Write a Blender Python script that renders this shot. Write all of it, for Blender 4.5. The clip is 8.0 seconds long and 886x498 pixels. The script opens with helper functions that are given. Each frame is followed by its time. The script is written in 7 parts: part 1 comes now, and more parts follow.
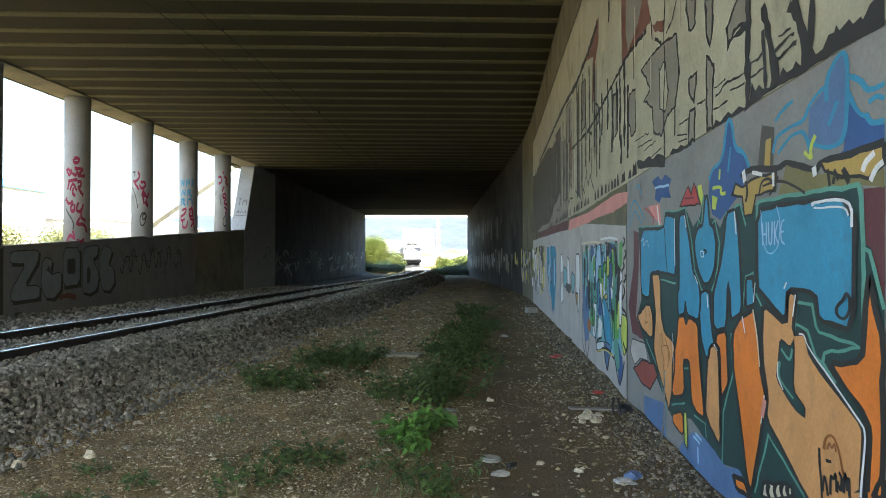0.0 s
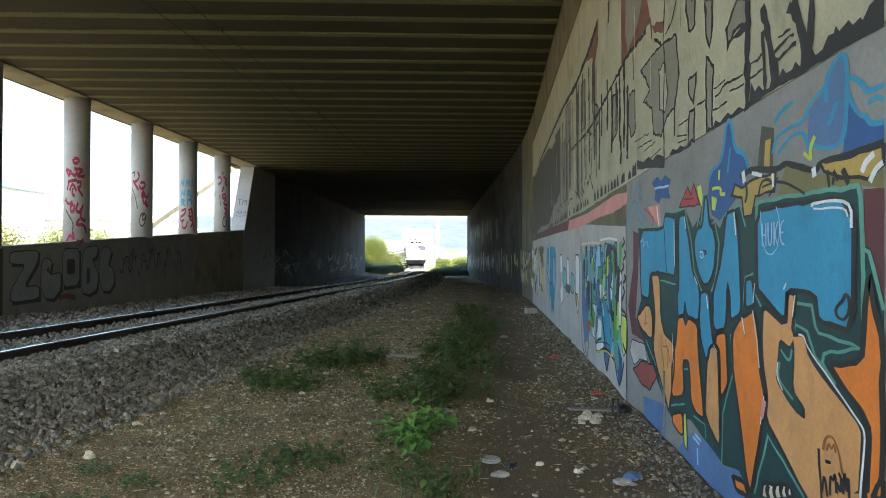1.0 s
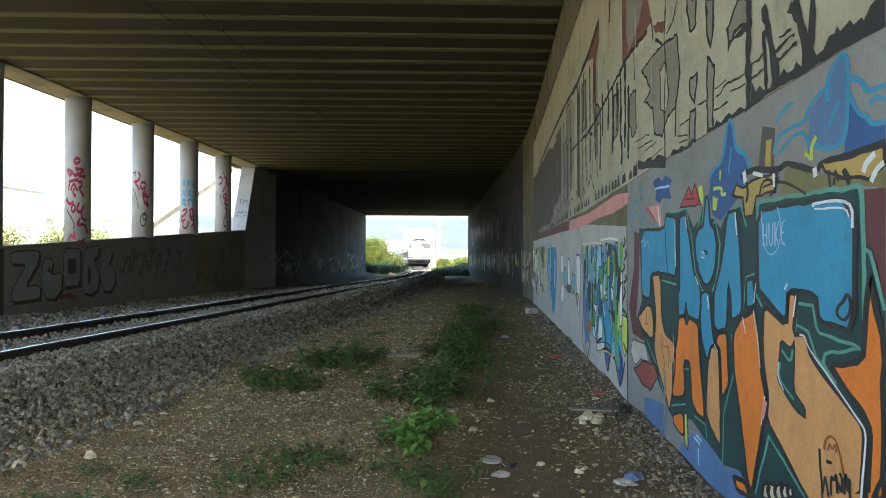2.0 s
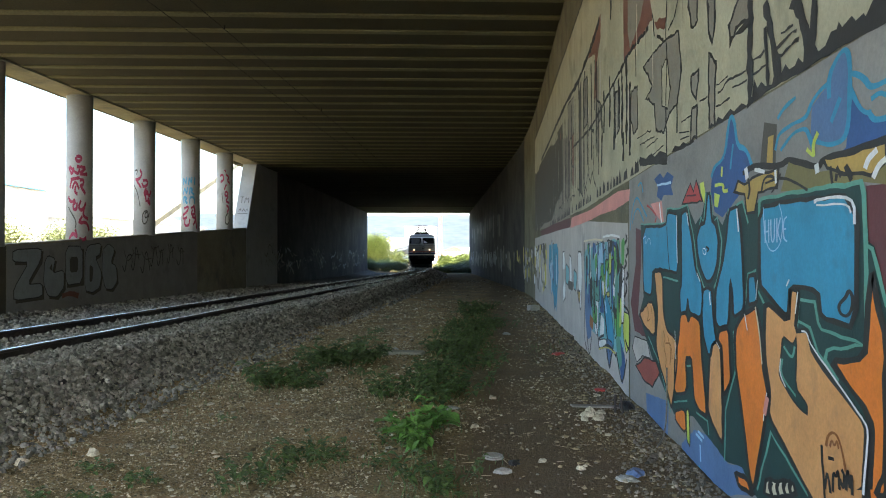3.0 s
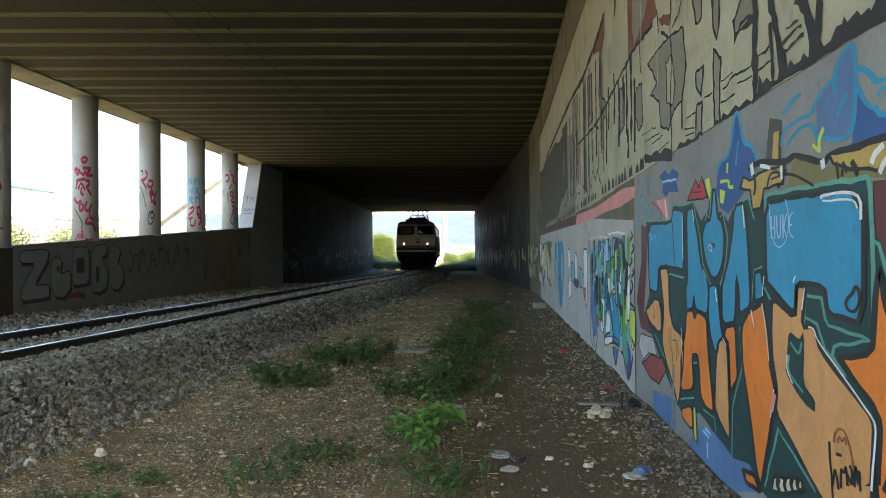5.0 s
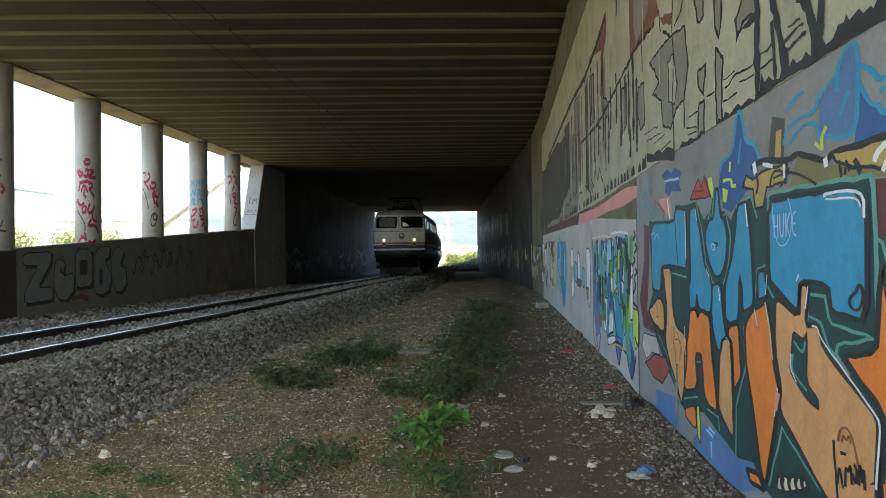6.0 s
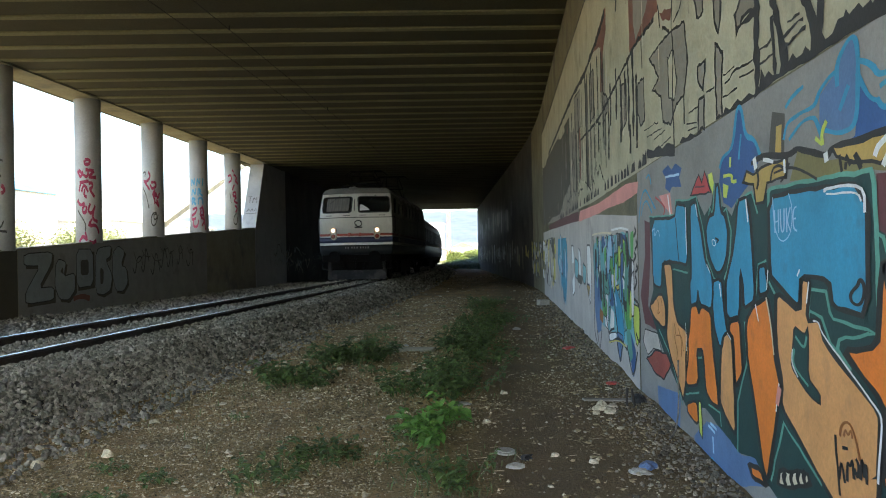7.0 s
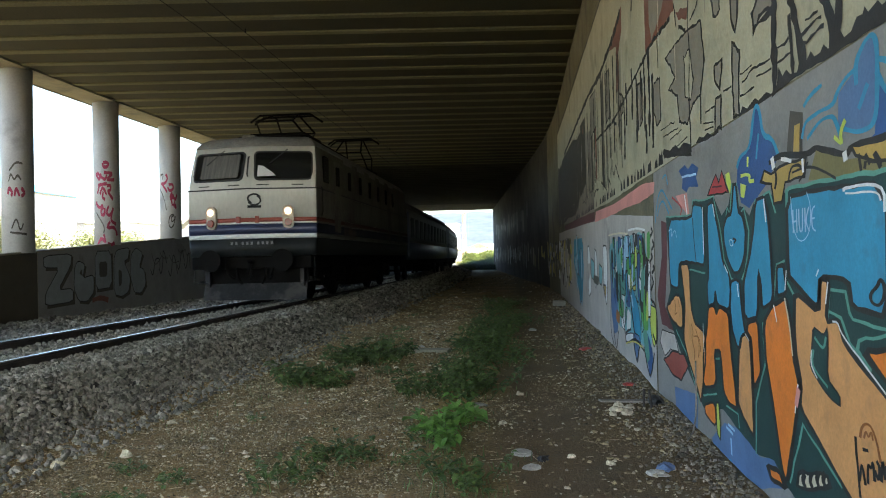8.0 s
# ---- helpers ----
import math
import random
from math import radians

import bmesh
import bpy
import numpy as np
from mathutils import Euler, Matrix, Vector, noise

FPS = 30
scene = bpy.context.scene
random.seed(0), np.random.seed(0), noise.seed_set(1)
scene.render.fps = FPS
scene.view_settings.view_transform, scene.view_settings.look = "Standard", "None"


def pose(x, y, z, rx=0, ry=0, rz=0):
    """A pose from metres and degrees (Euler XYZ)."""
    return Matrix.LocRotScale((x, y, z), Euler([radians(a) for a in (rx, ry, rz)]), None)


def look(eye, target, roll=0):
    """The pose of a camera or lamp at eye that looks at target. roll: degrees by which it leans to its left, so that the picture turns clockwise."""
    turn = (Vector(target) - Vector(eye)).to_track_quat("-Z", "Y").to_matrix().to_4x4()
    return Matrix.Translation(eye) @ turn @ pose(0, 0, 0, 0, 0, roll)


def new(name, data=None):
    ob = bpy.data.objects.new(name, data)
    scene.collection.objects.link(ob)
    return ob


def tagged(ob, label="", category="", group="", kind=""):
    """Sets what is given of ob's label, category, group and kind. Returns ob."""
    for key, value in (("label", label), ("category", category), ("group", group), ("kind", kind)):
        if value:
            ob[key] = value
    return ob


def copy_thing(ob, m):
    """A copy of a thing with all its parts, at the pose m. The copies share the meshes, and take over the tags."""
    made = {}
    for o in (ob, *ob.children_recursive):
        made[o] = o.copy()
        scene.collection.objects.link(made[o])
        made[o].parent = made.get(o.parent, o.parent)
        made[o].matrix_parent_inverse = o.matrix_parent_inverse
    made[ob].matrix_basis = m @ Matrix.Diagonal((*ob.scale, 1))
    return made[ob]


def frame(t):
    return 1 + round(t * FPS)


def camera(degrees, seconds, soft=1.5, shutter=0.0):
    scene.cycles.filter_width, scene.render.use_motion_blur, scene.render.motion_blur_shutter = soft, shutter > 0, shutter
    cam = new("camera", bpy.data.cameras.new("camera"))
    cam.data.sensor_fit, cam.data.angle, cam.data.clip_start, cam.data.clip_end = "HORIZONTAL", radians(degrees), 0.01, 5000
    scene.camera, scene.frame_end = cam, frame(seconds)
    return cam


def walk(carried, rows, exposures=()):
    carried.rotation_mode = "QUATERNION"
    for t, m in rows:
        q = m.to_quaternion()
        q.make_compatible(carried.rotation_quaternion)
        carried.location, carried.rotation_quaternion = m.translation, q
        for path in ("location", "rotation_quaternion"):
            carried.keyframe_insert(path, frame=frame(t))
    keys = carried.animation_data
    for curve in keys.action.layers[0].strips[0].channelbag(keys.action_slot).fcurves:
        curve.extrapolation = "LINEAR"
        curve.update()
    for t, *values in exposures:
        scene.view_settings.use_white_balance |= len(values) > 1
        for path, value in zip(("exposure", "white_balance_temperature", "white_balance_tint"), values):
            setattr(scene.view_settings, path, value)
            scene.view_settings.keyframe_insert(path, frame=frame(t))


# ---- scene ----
cam = camera(57.8, 8.0, soft=1.05, shutter=0.1)
EYE = Vector((0.0, 0.0, 1.55))


def aim(yaw, pitch, roll):
    """Camera pose at the standing point: yaw to the left of the tunnel's axis, pitch up, roll, in degrees."""
    a, b = radians(yaw), radians(pitch)
    way = Vector((-math.sin(a) * math.cos(b), math.cos(a) * math.cos(b), math.sin(b)))
    return look(EYE, EYE + 10 * way, roll)


walk(cam, [
    (0.0, aim(3.667, 0.928, 0.0)), (0.5, aim(3.660, 0.908, -0.006)), (1.0, aim(3.642, 0.971, 0.026)),
    (1.5, aim(3.673, 1.041, 0.072)), (3.0, aim(3.815, 0.768, -0.076)), (3.5, aim(3.909, 0.765, -0.087)),
    (4.0, aim(3.988, 0.699, -0.232)), (4.5, aim(4.082, 0.644, -0.351)), (6.0, aim(4.379, 0.680, -0.744)),
    (6.5, aim(4.383, 0.553, -0.927)), (7.0, aim(4.430, 0.503, -1.133)), (7.5, aim(5.109, 0.535, -1.259)),
    (8.0, aim(5.542, 0.597, -1.285))], exposures=[(0.0, 2.62, 6330, 6.5), (8.0, 2.62, 6330, 6.5)])

# ---- light: high sun behind the camera and to the right, clear sky ----
SUN_UP, SUN_FROM = 46.0, 164.0  # elevation; compass bearing of the sun, clockwise from +Y
world = bpy.data.worlds.new("sky")
scene.world = world
world.use_nodes = True
_n = world.node_tree.nodes
_sky = _n.new("ShaderNodeTexSky")
_sky.sky_type, _sky.sun_disc = "NISHITA", False
_sky.sun_elevation, _sky.sun_rotation = radians(SUN_UP), radians(SUN_FROM)
_sky.air_density, _sky.dust_density = 1.0, 2.0
_n["Background"].inputs[1].default_value = 0.15
world.node_tree.links.new(_sky.outputs[0], _n["Background"].inputs[0])
_e, _a = radians(SUN_UP), radians(SUN_FROM)
_to_sun = Vector((math.sin(_a) * math.cos(_e), math.cos(_a) * math.cos(_e), math.sin(_e)))
sun = new("sun", bpy.data.lights.new("sun", "SUN"))
sun.data.energy, sun.data.angle, sun.data.color = 4.5, radians(0.6), (1.0, 0.95, 0.86)
sun.matrix_world = look(_to_sun * 60, (0, 0, 0))


# ---- materials ----
def surface(name, c1, c2, scale=3.0, rough=0.8, bump=0.2, fine=40.0, metal=0.0, stain=None, stain_scale=0.7,
            stain_cut=0.55, stretch=(1, 1, 1), island=0.0, spec=0.5, grainy=0.25, deep=0.02):
    """Two-scale noise between two colours, optional stains with an edge of their own, fine bump."""
    m = bpy.data.materials.new(name)
    m.use_nodes = True
    n, l = m.node_tree.nodes, m.node_tree.links
    b = n["Principled BSDF"]
    co = n.new("ShaderNodeTexCoord")
    mp = n.new("ShaderNodeMapping")
    mp.inputs["Scale"].default_value = stretch
    l.new(co.outputs["Object"], mp.inputs[0])

    def tex(s, detail):
        t = n.new("ShaderNodeTexNoise")
        t.inputs["Scale"].default_value, t.inputs["Detail"].default_value = s, detail
        t.inputs["Roughness"].default_value = 0.65
        l.new(mp.outputs[0], t.inputs["Vector"])
        return t
    big, small = tex(scale, 6), tex(fine, 4)
    ramp = n.new("ShaderNodeValToRGB")
    ramp.color_ramp.elements[0].position, ramp.color_ramp.elements[1].position = 0.3, 0.7
    ramp.color_ramp.elements[0].color, ramp.color_ramp.elements[1].color = (*c1, 1), (*c2, 1)
    l.new(big.outputs["Fac"], ramp.inputs[0])
    col = ramp.outputs[0]

    def mix(a, bsock, fac, kind="MIX"):
        x = n.new("ShaderNodeMix")
        x.data_type, x.blend_type = "RGBA", kind
        l.new(a, x.inputs["A"])
        if isinstance(bsock, tuple):
            x.inputs["B"].default_value = (*bsock, 1)
        else:
            l.new(bsock, x.inputs["B"])
        if isinstance(fac, float):
            x.inputs["Factor"].default_value = fac
        else:
            l.new(fac, x.inputs["Factor"])
        return x.outputs["Result"]
    grain = n.new("ShaderNodeMapRange")
    grain.inputs["From Min"].default_value, grain.inputs["From Max"].default_value = 0.3, 0.7
    grain.inputs["To Min"].default_value, grain.inputs["To Max"].default_value = 1 - grainy * 1.1, 1 + grainy * 0.9
    l.new(small.outputs["Fac"], grain.inputs[0])
    g = n.new("ShaderNodeCombineColor")
    for i in range(3):
        l.new(grain.outputs[0], g.inputs[i])
    col = mix(col, g.outputs[0], 1.0, "MULTIPLY")
    if stain:
        st = tex(stain_scale, 8)
        cut = n.new("ShaderNodeMapRange")
        cut.inputs["From Min"].default_value, cut.inputs["From Max"].default_value = stain_cut - 0.05, stain_cut + 0.09
        l.new(st.outputs["Fac"], cut.inputs[0])
        col = mix(col, stain, cut.outputs[0])
    if island:
        geo = n.new("ShaderNodeNewGeometry")
        r = n.new("ShaderNodeMapRange")
        r.inputs["To Min"].default_value, r.inputs["To Max"].default_value = 1 - island, 1 + island
        l.new(geo.outputs["Random Per Island"], r.inputs[0])
        h = n.new("ShaderNodeCombineColor")
        for i in range(3):
            l.new(r.outputs[0], h.inputs[i])
        col = mix(col, h.outputs[0], 1.0, "MULTIPLY")
    l.new(col, b.inputs["Base Color"])
    b.inputs["Roughness"].default_value, b.inputs["Metallic"].default_value = rough, metal
    b.inputs["Specular IOR Level"].default_value = spec
    if bump:
        bp = n.new("ShaderNodeBump")
        bp.inputs["Strength"].default_value, bp.inputs["Distance"].default_value = bump, deep
        l.new(small.outputs["Fac"], bp.inputs["Height"])
        l.new(bp.outputs[0], b.inputs["Normal"])
    return m


def glow(name, colour, strength):
    m = bpy.data.materials.new(name)
    m.use_nodes = True
    b = m.node_tree.nodes["Principled BSDF"]
    b.inputs["Base Color"].default_value = (*colour, 1)
    b.inputs["Emission Color"].default_value, b.inputs["Emission Strength"].default_value = (*colour, 1), strength
    return m


M = {
    "soil": surface("soil", (0.138, 0.100, 0.042), (0.285, 0.208, 0.088), 2.3, 0.95, 1.0, 38, stain=(0.31, 0.205, 0.082), stain_scale=0.8, stain_cut=0.52, grainy=0.55, deep=0.035),
    "ballast": surface("ballast", (0.125, 0.120, 0.094), (0.29, 0.278, 0.225), 6, 0.9, 0.5, 60, island=0.6),
    "pebble": surface("pebble", (0.27, 0.235, 0.155), (0.52, 0.47, 0.34), 9, 0.9, 0.3, 60, island=0.5),
    # the shade between the ballast stones is put into the bed's dark colour
    "bed": surface("ballast_bed", (0.03, 0.03, 0.028), (0.09, 0.087, 0.08), 14, 0.95, 1.0, 40),
    "concrete": surface("concrete", (0.26, 0.24, 0.17), (0.37, 0.345, 0.25), 0.9, 0.85, 0.25, 30, stain=(0.17, 0.165, 0.15), stain_scale=0.6, stain_cut=0.6),
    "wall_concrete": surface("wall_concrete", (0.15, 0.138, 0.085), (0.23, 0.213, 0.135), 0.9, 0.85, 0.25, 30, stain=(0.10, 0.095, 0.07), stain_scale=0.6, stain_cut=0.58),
    "column": surface("column_concrete", (0.40, 0.40, 0.38), (0.52, 0.52, 0.49), 0.8, 0.8, 0.12, 20, grainy=0.1, stain=(0.30, 0.29, 0.27), stain_scale=0.9, stain_cut=0.63),
    # the gloom of the deep tunnel is put into this dark concrete
    "sooty": surface("dim_wall_concrete", (0.040, 0.039, 0.035), (0.088, 0.085, 0.073), 0.7, 0.9, 0.3, 25, stain=(0.035, 0.034, 0.032), stain_scale=0.4, stain_cut=0.5),
    # contrast of shaded soffits and lit ribs is put into these two colours
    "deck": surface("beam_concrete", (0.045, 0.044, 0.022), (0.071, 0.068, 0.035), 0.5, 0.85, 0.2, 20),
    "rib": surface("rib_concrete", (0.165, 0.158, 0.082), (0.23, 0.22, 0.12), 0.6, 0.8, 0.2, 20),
    "rail_top": surface("worn_rail_head", (0.72, 0.72, 0.72), (0.86, 0.86, 0.86), 2, 0.27, 0.02, 60, metal=1.0, grainy=0.08),
    "rail": surface("rusty_rail", (0.030, 0.025, 0.022), (0.062, 0.050, 0.042), 5, 0.85, 0.3, 50),
    "sleeper": surface("sleeper", (0.10, 0.09, 0.08), (0.17, 0.155, 0.14), 4, 0.9, 0.4, 30),
}


def trodden(m):
    """A dark footworn path along the wall, with a ragged edge, mixed into the earth."""
    n, l = m.node_tree.nodes, m.node_tree.links
    b = n["Principled BSDF"]
    was = b.inputs["Base Color"].links[0].from_socket
    co, sep, tex = n.new("ShaderNodeTexCoord"), n.new("ShaderNodeSeparateXYZ"), n.new("ShaderNodeTexNoise")
    tex.inputs["Scale"].default_value, tex.inputs["Detail"].default_value = 1.6, 5
    l.new(co.outputs["Object"], sep.inputs[0])
    l.new(co.outputs["Object"], tex.inputs["Vector"])
    wob = n.new("ShaderNodeMath")
    wob.operation = "MULTIPLY_ADD"
    wob.inputs[1].default_value = 1.6
    l.new(tex.outputs["Fac"], wob.inputs[0])
    l.new(sep.outputs["X"], wob.inputs[2])
    edge = n.new("ShaderNodeMapRange")
    edge.inputs["From Min"].default_value, edge.inputs["From Max"].default_value = 0.15, 0.75
    edge.inputs["To Max"].default_value = 0.75
    l.new(wob.outputs[0], edge.inputs[0])
    mix = n.new("ShaderNodeMix")
    mix.data_type = "RGBA"
    mix.inputs["B"].default_value = (0.118, 0.084, 0.042, 1)
    l.new(was, mix.inputs["A"])
    l.new(edge.outputs[0], mix.inputs["Factor"])
    l.new(mix.outputs["Result"], b.inputs["Base Color"])


trodden(M["soil"])


# ---- builders ----
def part(name, bm, material, parent=None, label=""):
    me = bpy.data.meshes.new(name)
    bm.normal_update()
    bm.to_mesh(me)
    bm.free()
    if material:
        me.materials.append(material)
    ob = new(name, me)
    if parent:
        ob.parent = parent
    if label:
        ob["label"] = label
    return ob


def thing(name, label, category, kind="", group="", at=None):
    e = new(name)
    if at is not None:
        e.matrix_world = at
    return tagged(e, label, category, group, kind)


def add_box(bm, x0, x1, y0, y1, z0, z1, bevel=0.0):
    r = bmesh.ops.create_cube(bm, size=1.0)
    for v in r["verts"]:
        v.co = Vector(((x0 + x1) / 2 + v.co.x * (x1 - x0), (y0 + y1) / 2 + v.co.y * (y1 - y0), (z0 + z1) / 2 + v.co.z * (z1 - z0)))
    if bevel:
        es = {e for v in r["verts"] for e in v.link_edges}
        bmesh.ops.bevel(bm, geom=list(es), offset=bevel, segments=2, affect="EDGES", profile=0.6)
    return bm


def box(x0, x1, y0, y1, z0, z1, bevel=0.0):
    return add_box(bmesh.new(), x0, x1, y0, y1, z0, z1, bevel)


def add_tube(bm, pts, r, sides=8, r2=None):
    """A round bar through the points, tapering from r to r2."""
    rings, r2 = [], r if r2 is None else r2
    pts = [Vector(p) for p in pts]
    for i, p in enumerate(pts):
        d = (pts[min(i + 1, len(pts) - 1)] - pts[max(i - 1, 0)]).normalized()
        a = d.orthogonal().normalized() if i == 0 else (rings_a - d * rings_a.dot(d)).normalized()
        rings_a = a
        b = d.cross(a)
        k = r + (r2 - r) * i / max(1, len(pts) - 1)
        rings.append([bm.verts.new(p + k * (a * math.cos(q) + b * math.sin(q))) for q in (2 * math.pi * j / sides for j in range(sides))])
    for u, v in zip(rings, rings[1:]):
        for j in range(sides):
            bm.faces.new((u[j], u[(j + 1) % sides], v[(j + 1) % sides], v[j]))
    bm.faces.new(rings[0][::-1])
    bm.faces.new(rings[-1])
    return bm


def tube(pts, r, sides=8, r2=None):
    return add_tube(bmesh.new(), pts, r, sides, r2)


def sweep(bm, rings, closed=True, caps=True):
    """Skin over equal rings of points."""
    vs = [[bm.verts.new(p) for p in ring] for ring in rings]
    k = len(vs[0])
    for u, v in zip(vs, vs[1:]):
        for j in range(k if closed else k - 1):
            bm.faces.new((u[j], u[(j + 1) % k], v[(j + 1) % k], v[j]))
    if caps and closed:
        bm.faces.new(vs[0][::-1])
        bm.faces.new(vs[-1])
    bmesh.ops.recalc_face_normals(bm, faces=bm.faces)
    return bm


def soft_kink(y, at, slope, w=3.0):
    return slope * w * math.log1p(math.exp(min(60, (y - at) / w)))


def wall_x(y):
    """Inner face of the graffiti wall."""
    return 1.48 - soft_kink(y, 36.0, 0.079)


def left_x(y):
    """Inner face of the window-side wall."""
    return -13.7 - soft_kink(y, 46.0, 0.031)


def track_x(y):
    """Centre of the track: straight, then a long left-hand curve."""
    return -6.45 - max(0.0, y - 37.0) ** 2 / 1380.0


RAIL_Z, CEIL_Z, SKEW = 0.52, 7.10, 0.106
Y_END = 95.5     # far mouth, along the wall on the right
Y_BACK = -6.0    # near mouth, behind the camera


def mouth(x, y0):
    """Skewed line across the tunnel."""
    return y0 + SKEW * (x - 1.48)

# ---- ground: one sheet out to the horizon ----
def ground_z(x, y):
    bx = x - track_x(y)
    z = 0.035 * noise.noise((x * 0.7, y * 0.7, 0)) + 0.02 * noise.noise((x * 2.3, y * 2.3, 3))
    if x > 0.6 and -9 < y < 95:   # rubble banked against the wall
        z += 0.035 * max(0.0, min(1.0, (x - (wall_x(y) - 0.75)) / 0.75)) ** 1.5
    if -3.2 < bx < 3.6:   # trackbed
        t = max(0.0, min(1.0, (2.45 - abs(bx)) / 0.85))
        z = z * (1 - t) + t * 0.37
    if x < -14.5:
        z += min(2.0, (-14.5 - x) * 0.4) * max(0.0, min(1.0, (120 - y) / 20))
    if x > 3:
        z += min(3.0, (x - 3) * 0.4) * max(0.0, min(1.0, (100 - y) / 10))
    return z


def grade(lo, hi, fine, inner):
    out, v, s = [], lo, fine
    while v < hi:
        out.append(v)
        v += s
    out.append(hi)
    a, s = [], inner
    p = lo
    while p > -2500:
        s *= 1.5
        p -= s
        a.append(p)
    b, s, p = [], inner, hi
    while p < 3500:
        s *= 1.4
        p += s
        b.append(p)
    return a[::-1] + out + b


def ground():
    xs = grade(-16, 3, 0.16, 0.5)
    ys = grade(3, 36, 0.2, 0.6)
    ys = [y for y in ys if y <= 36] + [36 + 0.7 * i for i in range(1, 150)] + [y for y in ys if y > 142]
    verts = [(x, y, ground_z(x, y)) for y in ys for x in xs]
    k = len(xs)
    faces = [(j * k + i, j * k + i + 1, (j + 1) * k + i + 1, (j + 1) * k + i) for j in range(len(ys) - 1) for i in range(k - 1)]
    me = bpy.data.meshes.new("ground")
    me.from_pydata(verts, [], faces)
    me.materials.append(M["soil"])
    me.materials.append(M["bed"])
    for p in me.polygons:
        p.use_smooth = True
        p.material_index = int(-7.6 < p.center.x - track_x(p.center.y) < 2.3 and -40 < p.center.y < 96 or abs(p.center.x - track_x(p.center.y)) < 2.3 and -40 < p.center.y < 300)
    tagged(new("ground", me), "dry brown earth strewn with stones and grit", "ground", kind="structure")


ground()


# ---- structure ----
def steps(a, b, n):
    return [a + (b - a) * i / n for i in range(n + 1)]


def slab_wall(name, xf, y0, y1, z0, z1, thick, material, parent=None, n=20, label=""):
    """Wall strip whose inner face follows xf(y); thick > 0 grows towards +x."""
    bm = bmesh.new()
    sweep(bm, [[(xf(y), y, z0), (xf(y), y, z1), (xf(y) + thick, y, z1), (xf(y) + thick, y, z0)] for y in steps(y0, y1, n)])
    return part(name, bm, material, parent, label)


JOINTS = [Y_BACK, -3.0, 2.0, 7.0, 9.12, 13.7, 17.6, 20.8, 24.0, 27.2, 30.4, 33.6, 36.8, 41.5, 46.5, 51.5, 56.5, 61.5, 66.5, 71.5, 76.5, 81.5, 86.5, 95.5]


def right_wall():
    w = thing("wall_right", "long concrete retaining wall covered in graffiti", "wall", "structure")
    for a, b in zip(JOINTS, JOINTS[1:]):
        # panels beyond 37 m take the darker concrete, with shade in its colour
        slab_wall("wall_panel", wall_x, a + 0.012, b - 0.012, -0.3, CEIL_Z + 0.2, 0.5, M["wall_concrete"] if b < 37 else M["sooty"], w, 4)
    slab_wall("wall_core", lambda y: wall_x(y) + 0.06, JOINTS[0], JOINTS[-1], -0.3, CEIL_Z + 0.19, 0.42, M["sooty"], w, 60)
    return w


def sill_z(y):
    return 1.99 + (y - 21.4) * 0.0613


COLUMNS = [(1.6, 0.42), (6.5, 0.42), (11.4, 0.42), (16.3, 0.42), (21.2, 0.42), (26.07, 0.42), (31.05, 0.42), (35.87, 0.42), (40.5, 0.42), (-3.3, 0.42), (-8.2, 0.42)]


def left_wall():
    w = thing("wall_left", "concrete parapet wall with open bays above it", "wall", "structure")
    bm = bmesh.new()
    sweep(bm, [[(left_x(y), y, -0.3), (left_x(y), y, sill_z(y)), (left_x(y) - 0.35, y, sill_z(y)), (left_x(y) - 0.35, y, -0.3)] for y in steps(-8.6, 43.3, 20)])
    part("parapet", bm, M["concrete"], w)
    bm = bmesh.new()   # solid stretch with a leaning end
    sweep(bm, [[(left_x(43.4), 43.4, -0.3), (left_x(43.4), 43.4, 3.3), (left_x(45.4), 45.4, CEIL_Z + 0.2), (left_x(50), 50, CEIL_Z + 0.2), (left_x(50), 50, -0.3)],
               [(left_x(43.4) - 0.8, 43.4, -0.3), (left_x(43.4) - 0.8, 43.4, 3.3), (left_x(45.4) - 0.8, 45.4, CEIL_Z + 0.2), (left_x(50) - 0.8, 50, CEIL_Z + 0.2), (left_x(50) - 0.8, 50, -0.3)]])
    part("end_pier", bm, M["column"], w)
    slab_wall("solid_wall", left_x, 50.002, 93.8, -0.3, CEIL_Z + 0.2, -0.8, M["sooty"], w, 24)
    slab_wall("edge_beam", lambda y: -13.5, -8.2, 45.2, CEIL_Z - 0.05, CEIL_Z + 0.6, -1.0, M["concrete"], w, 1)
    for y, d in COLUMNS:
        c = thing("column", "round grey concrete column standing on the parapet", "column", "structure", "columns of the window bays")
        bm = bmesh.new()
        zs = sill_z(y) - 0.05
        add_tube(bm, [(-13.98, y, zs), (-13.98, y, CEIL_Z)], d, 28)
        for f in bm.faces:
            f.smooth = len(f.verts) == 4
        part("shaft", bm, M["column"], c)
    return w


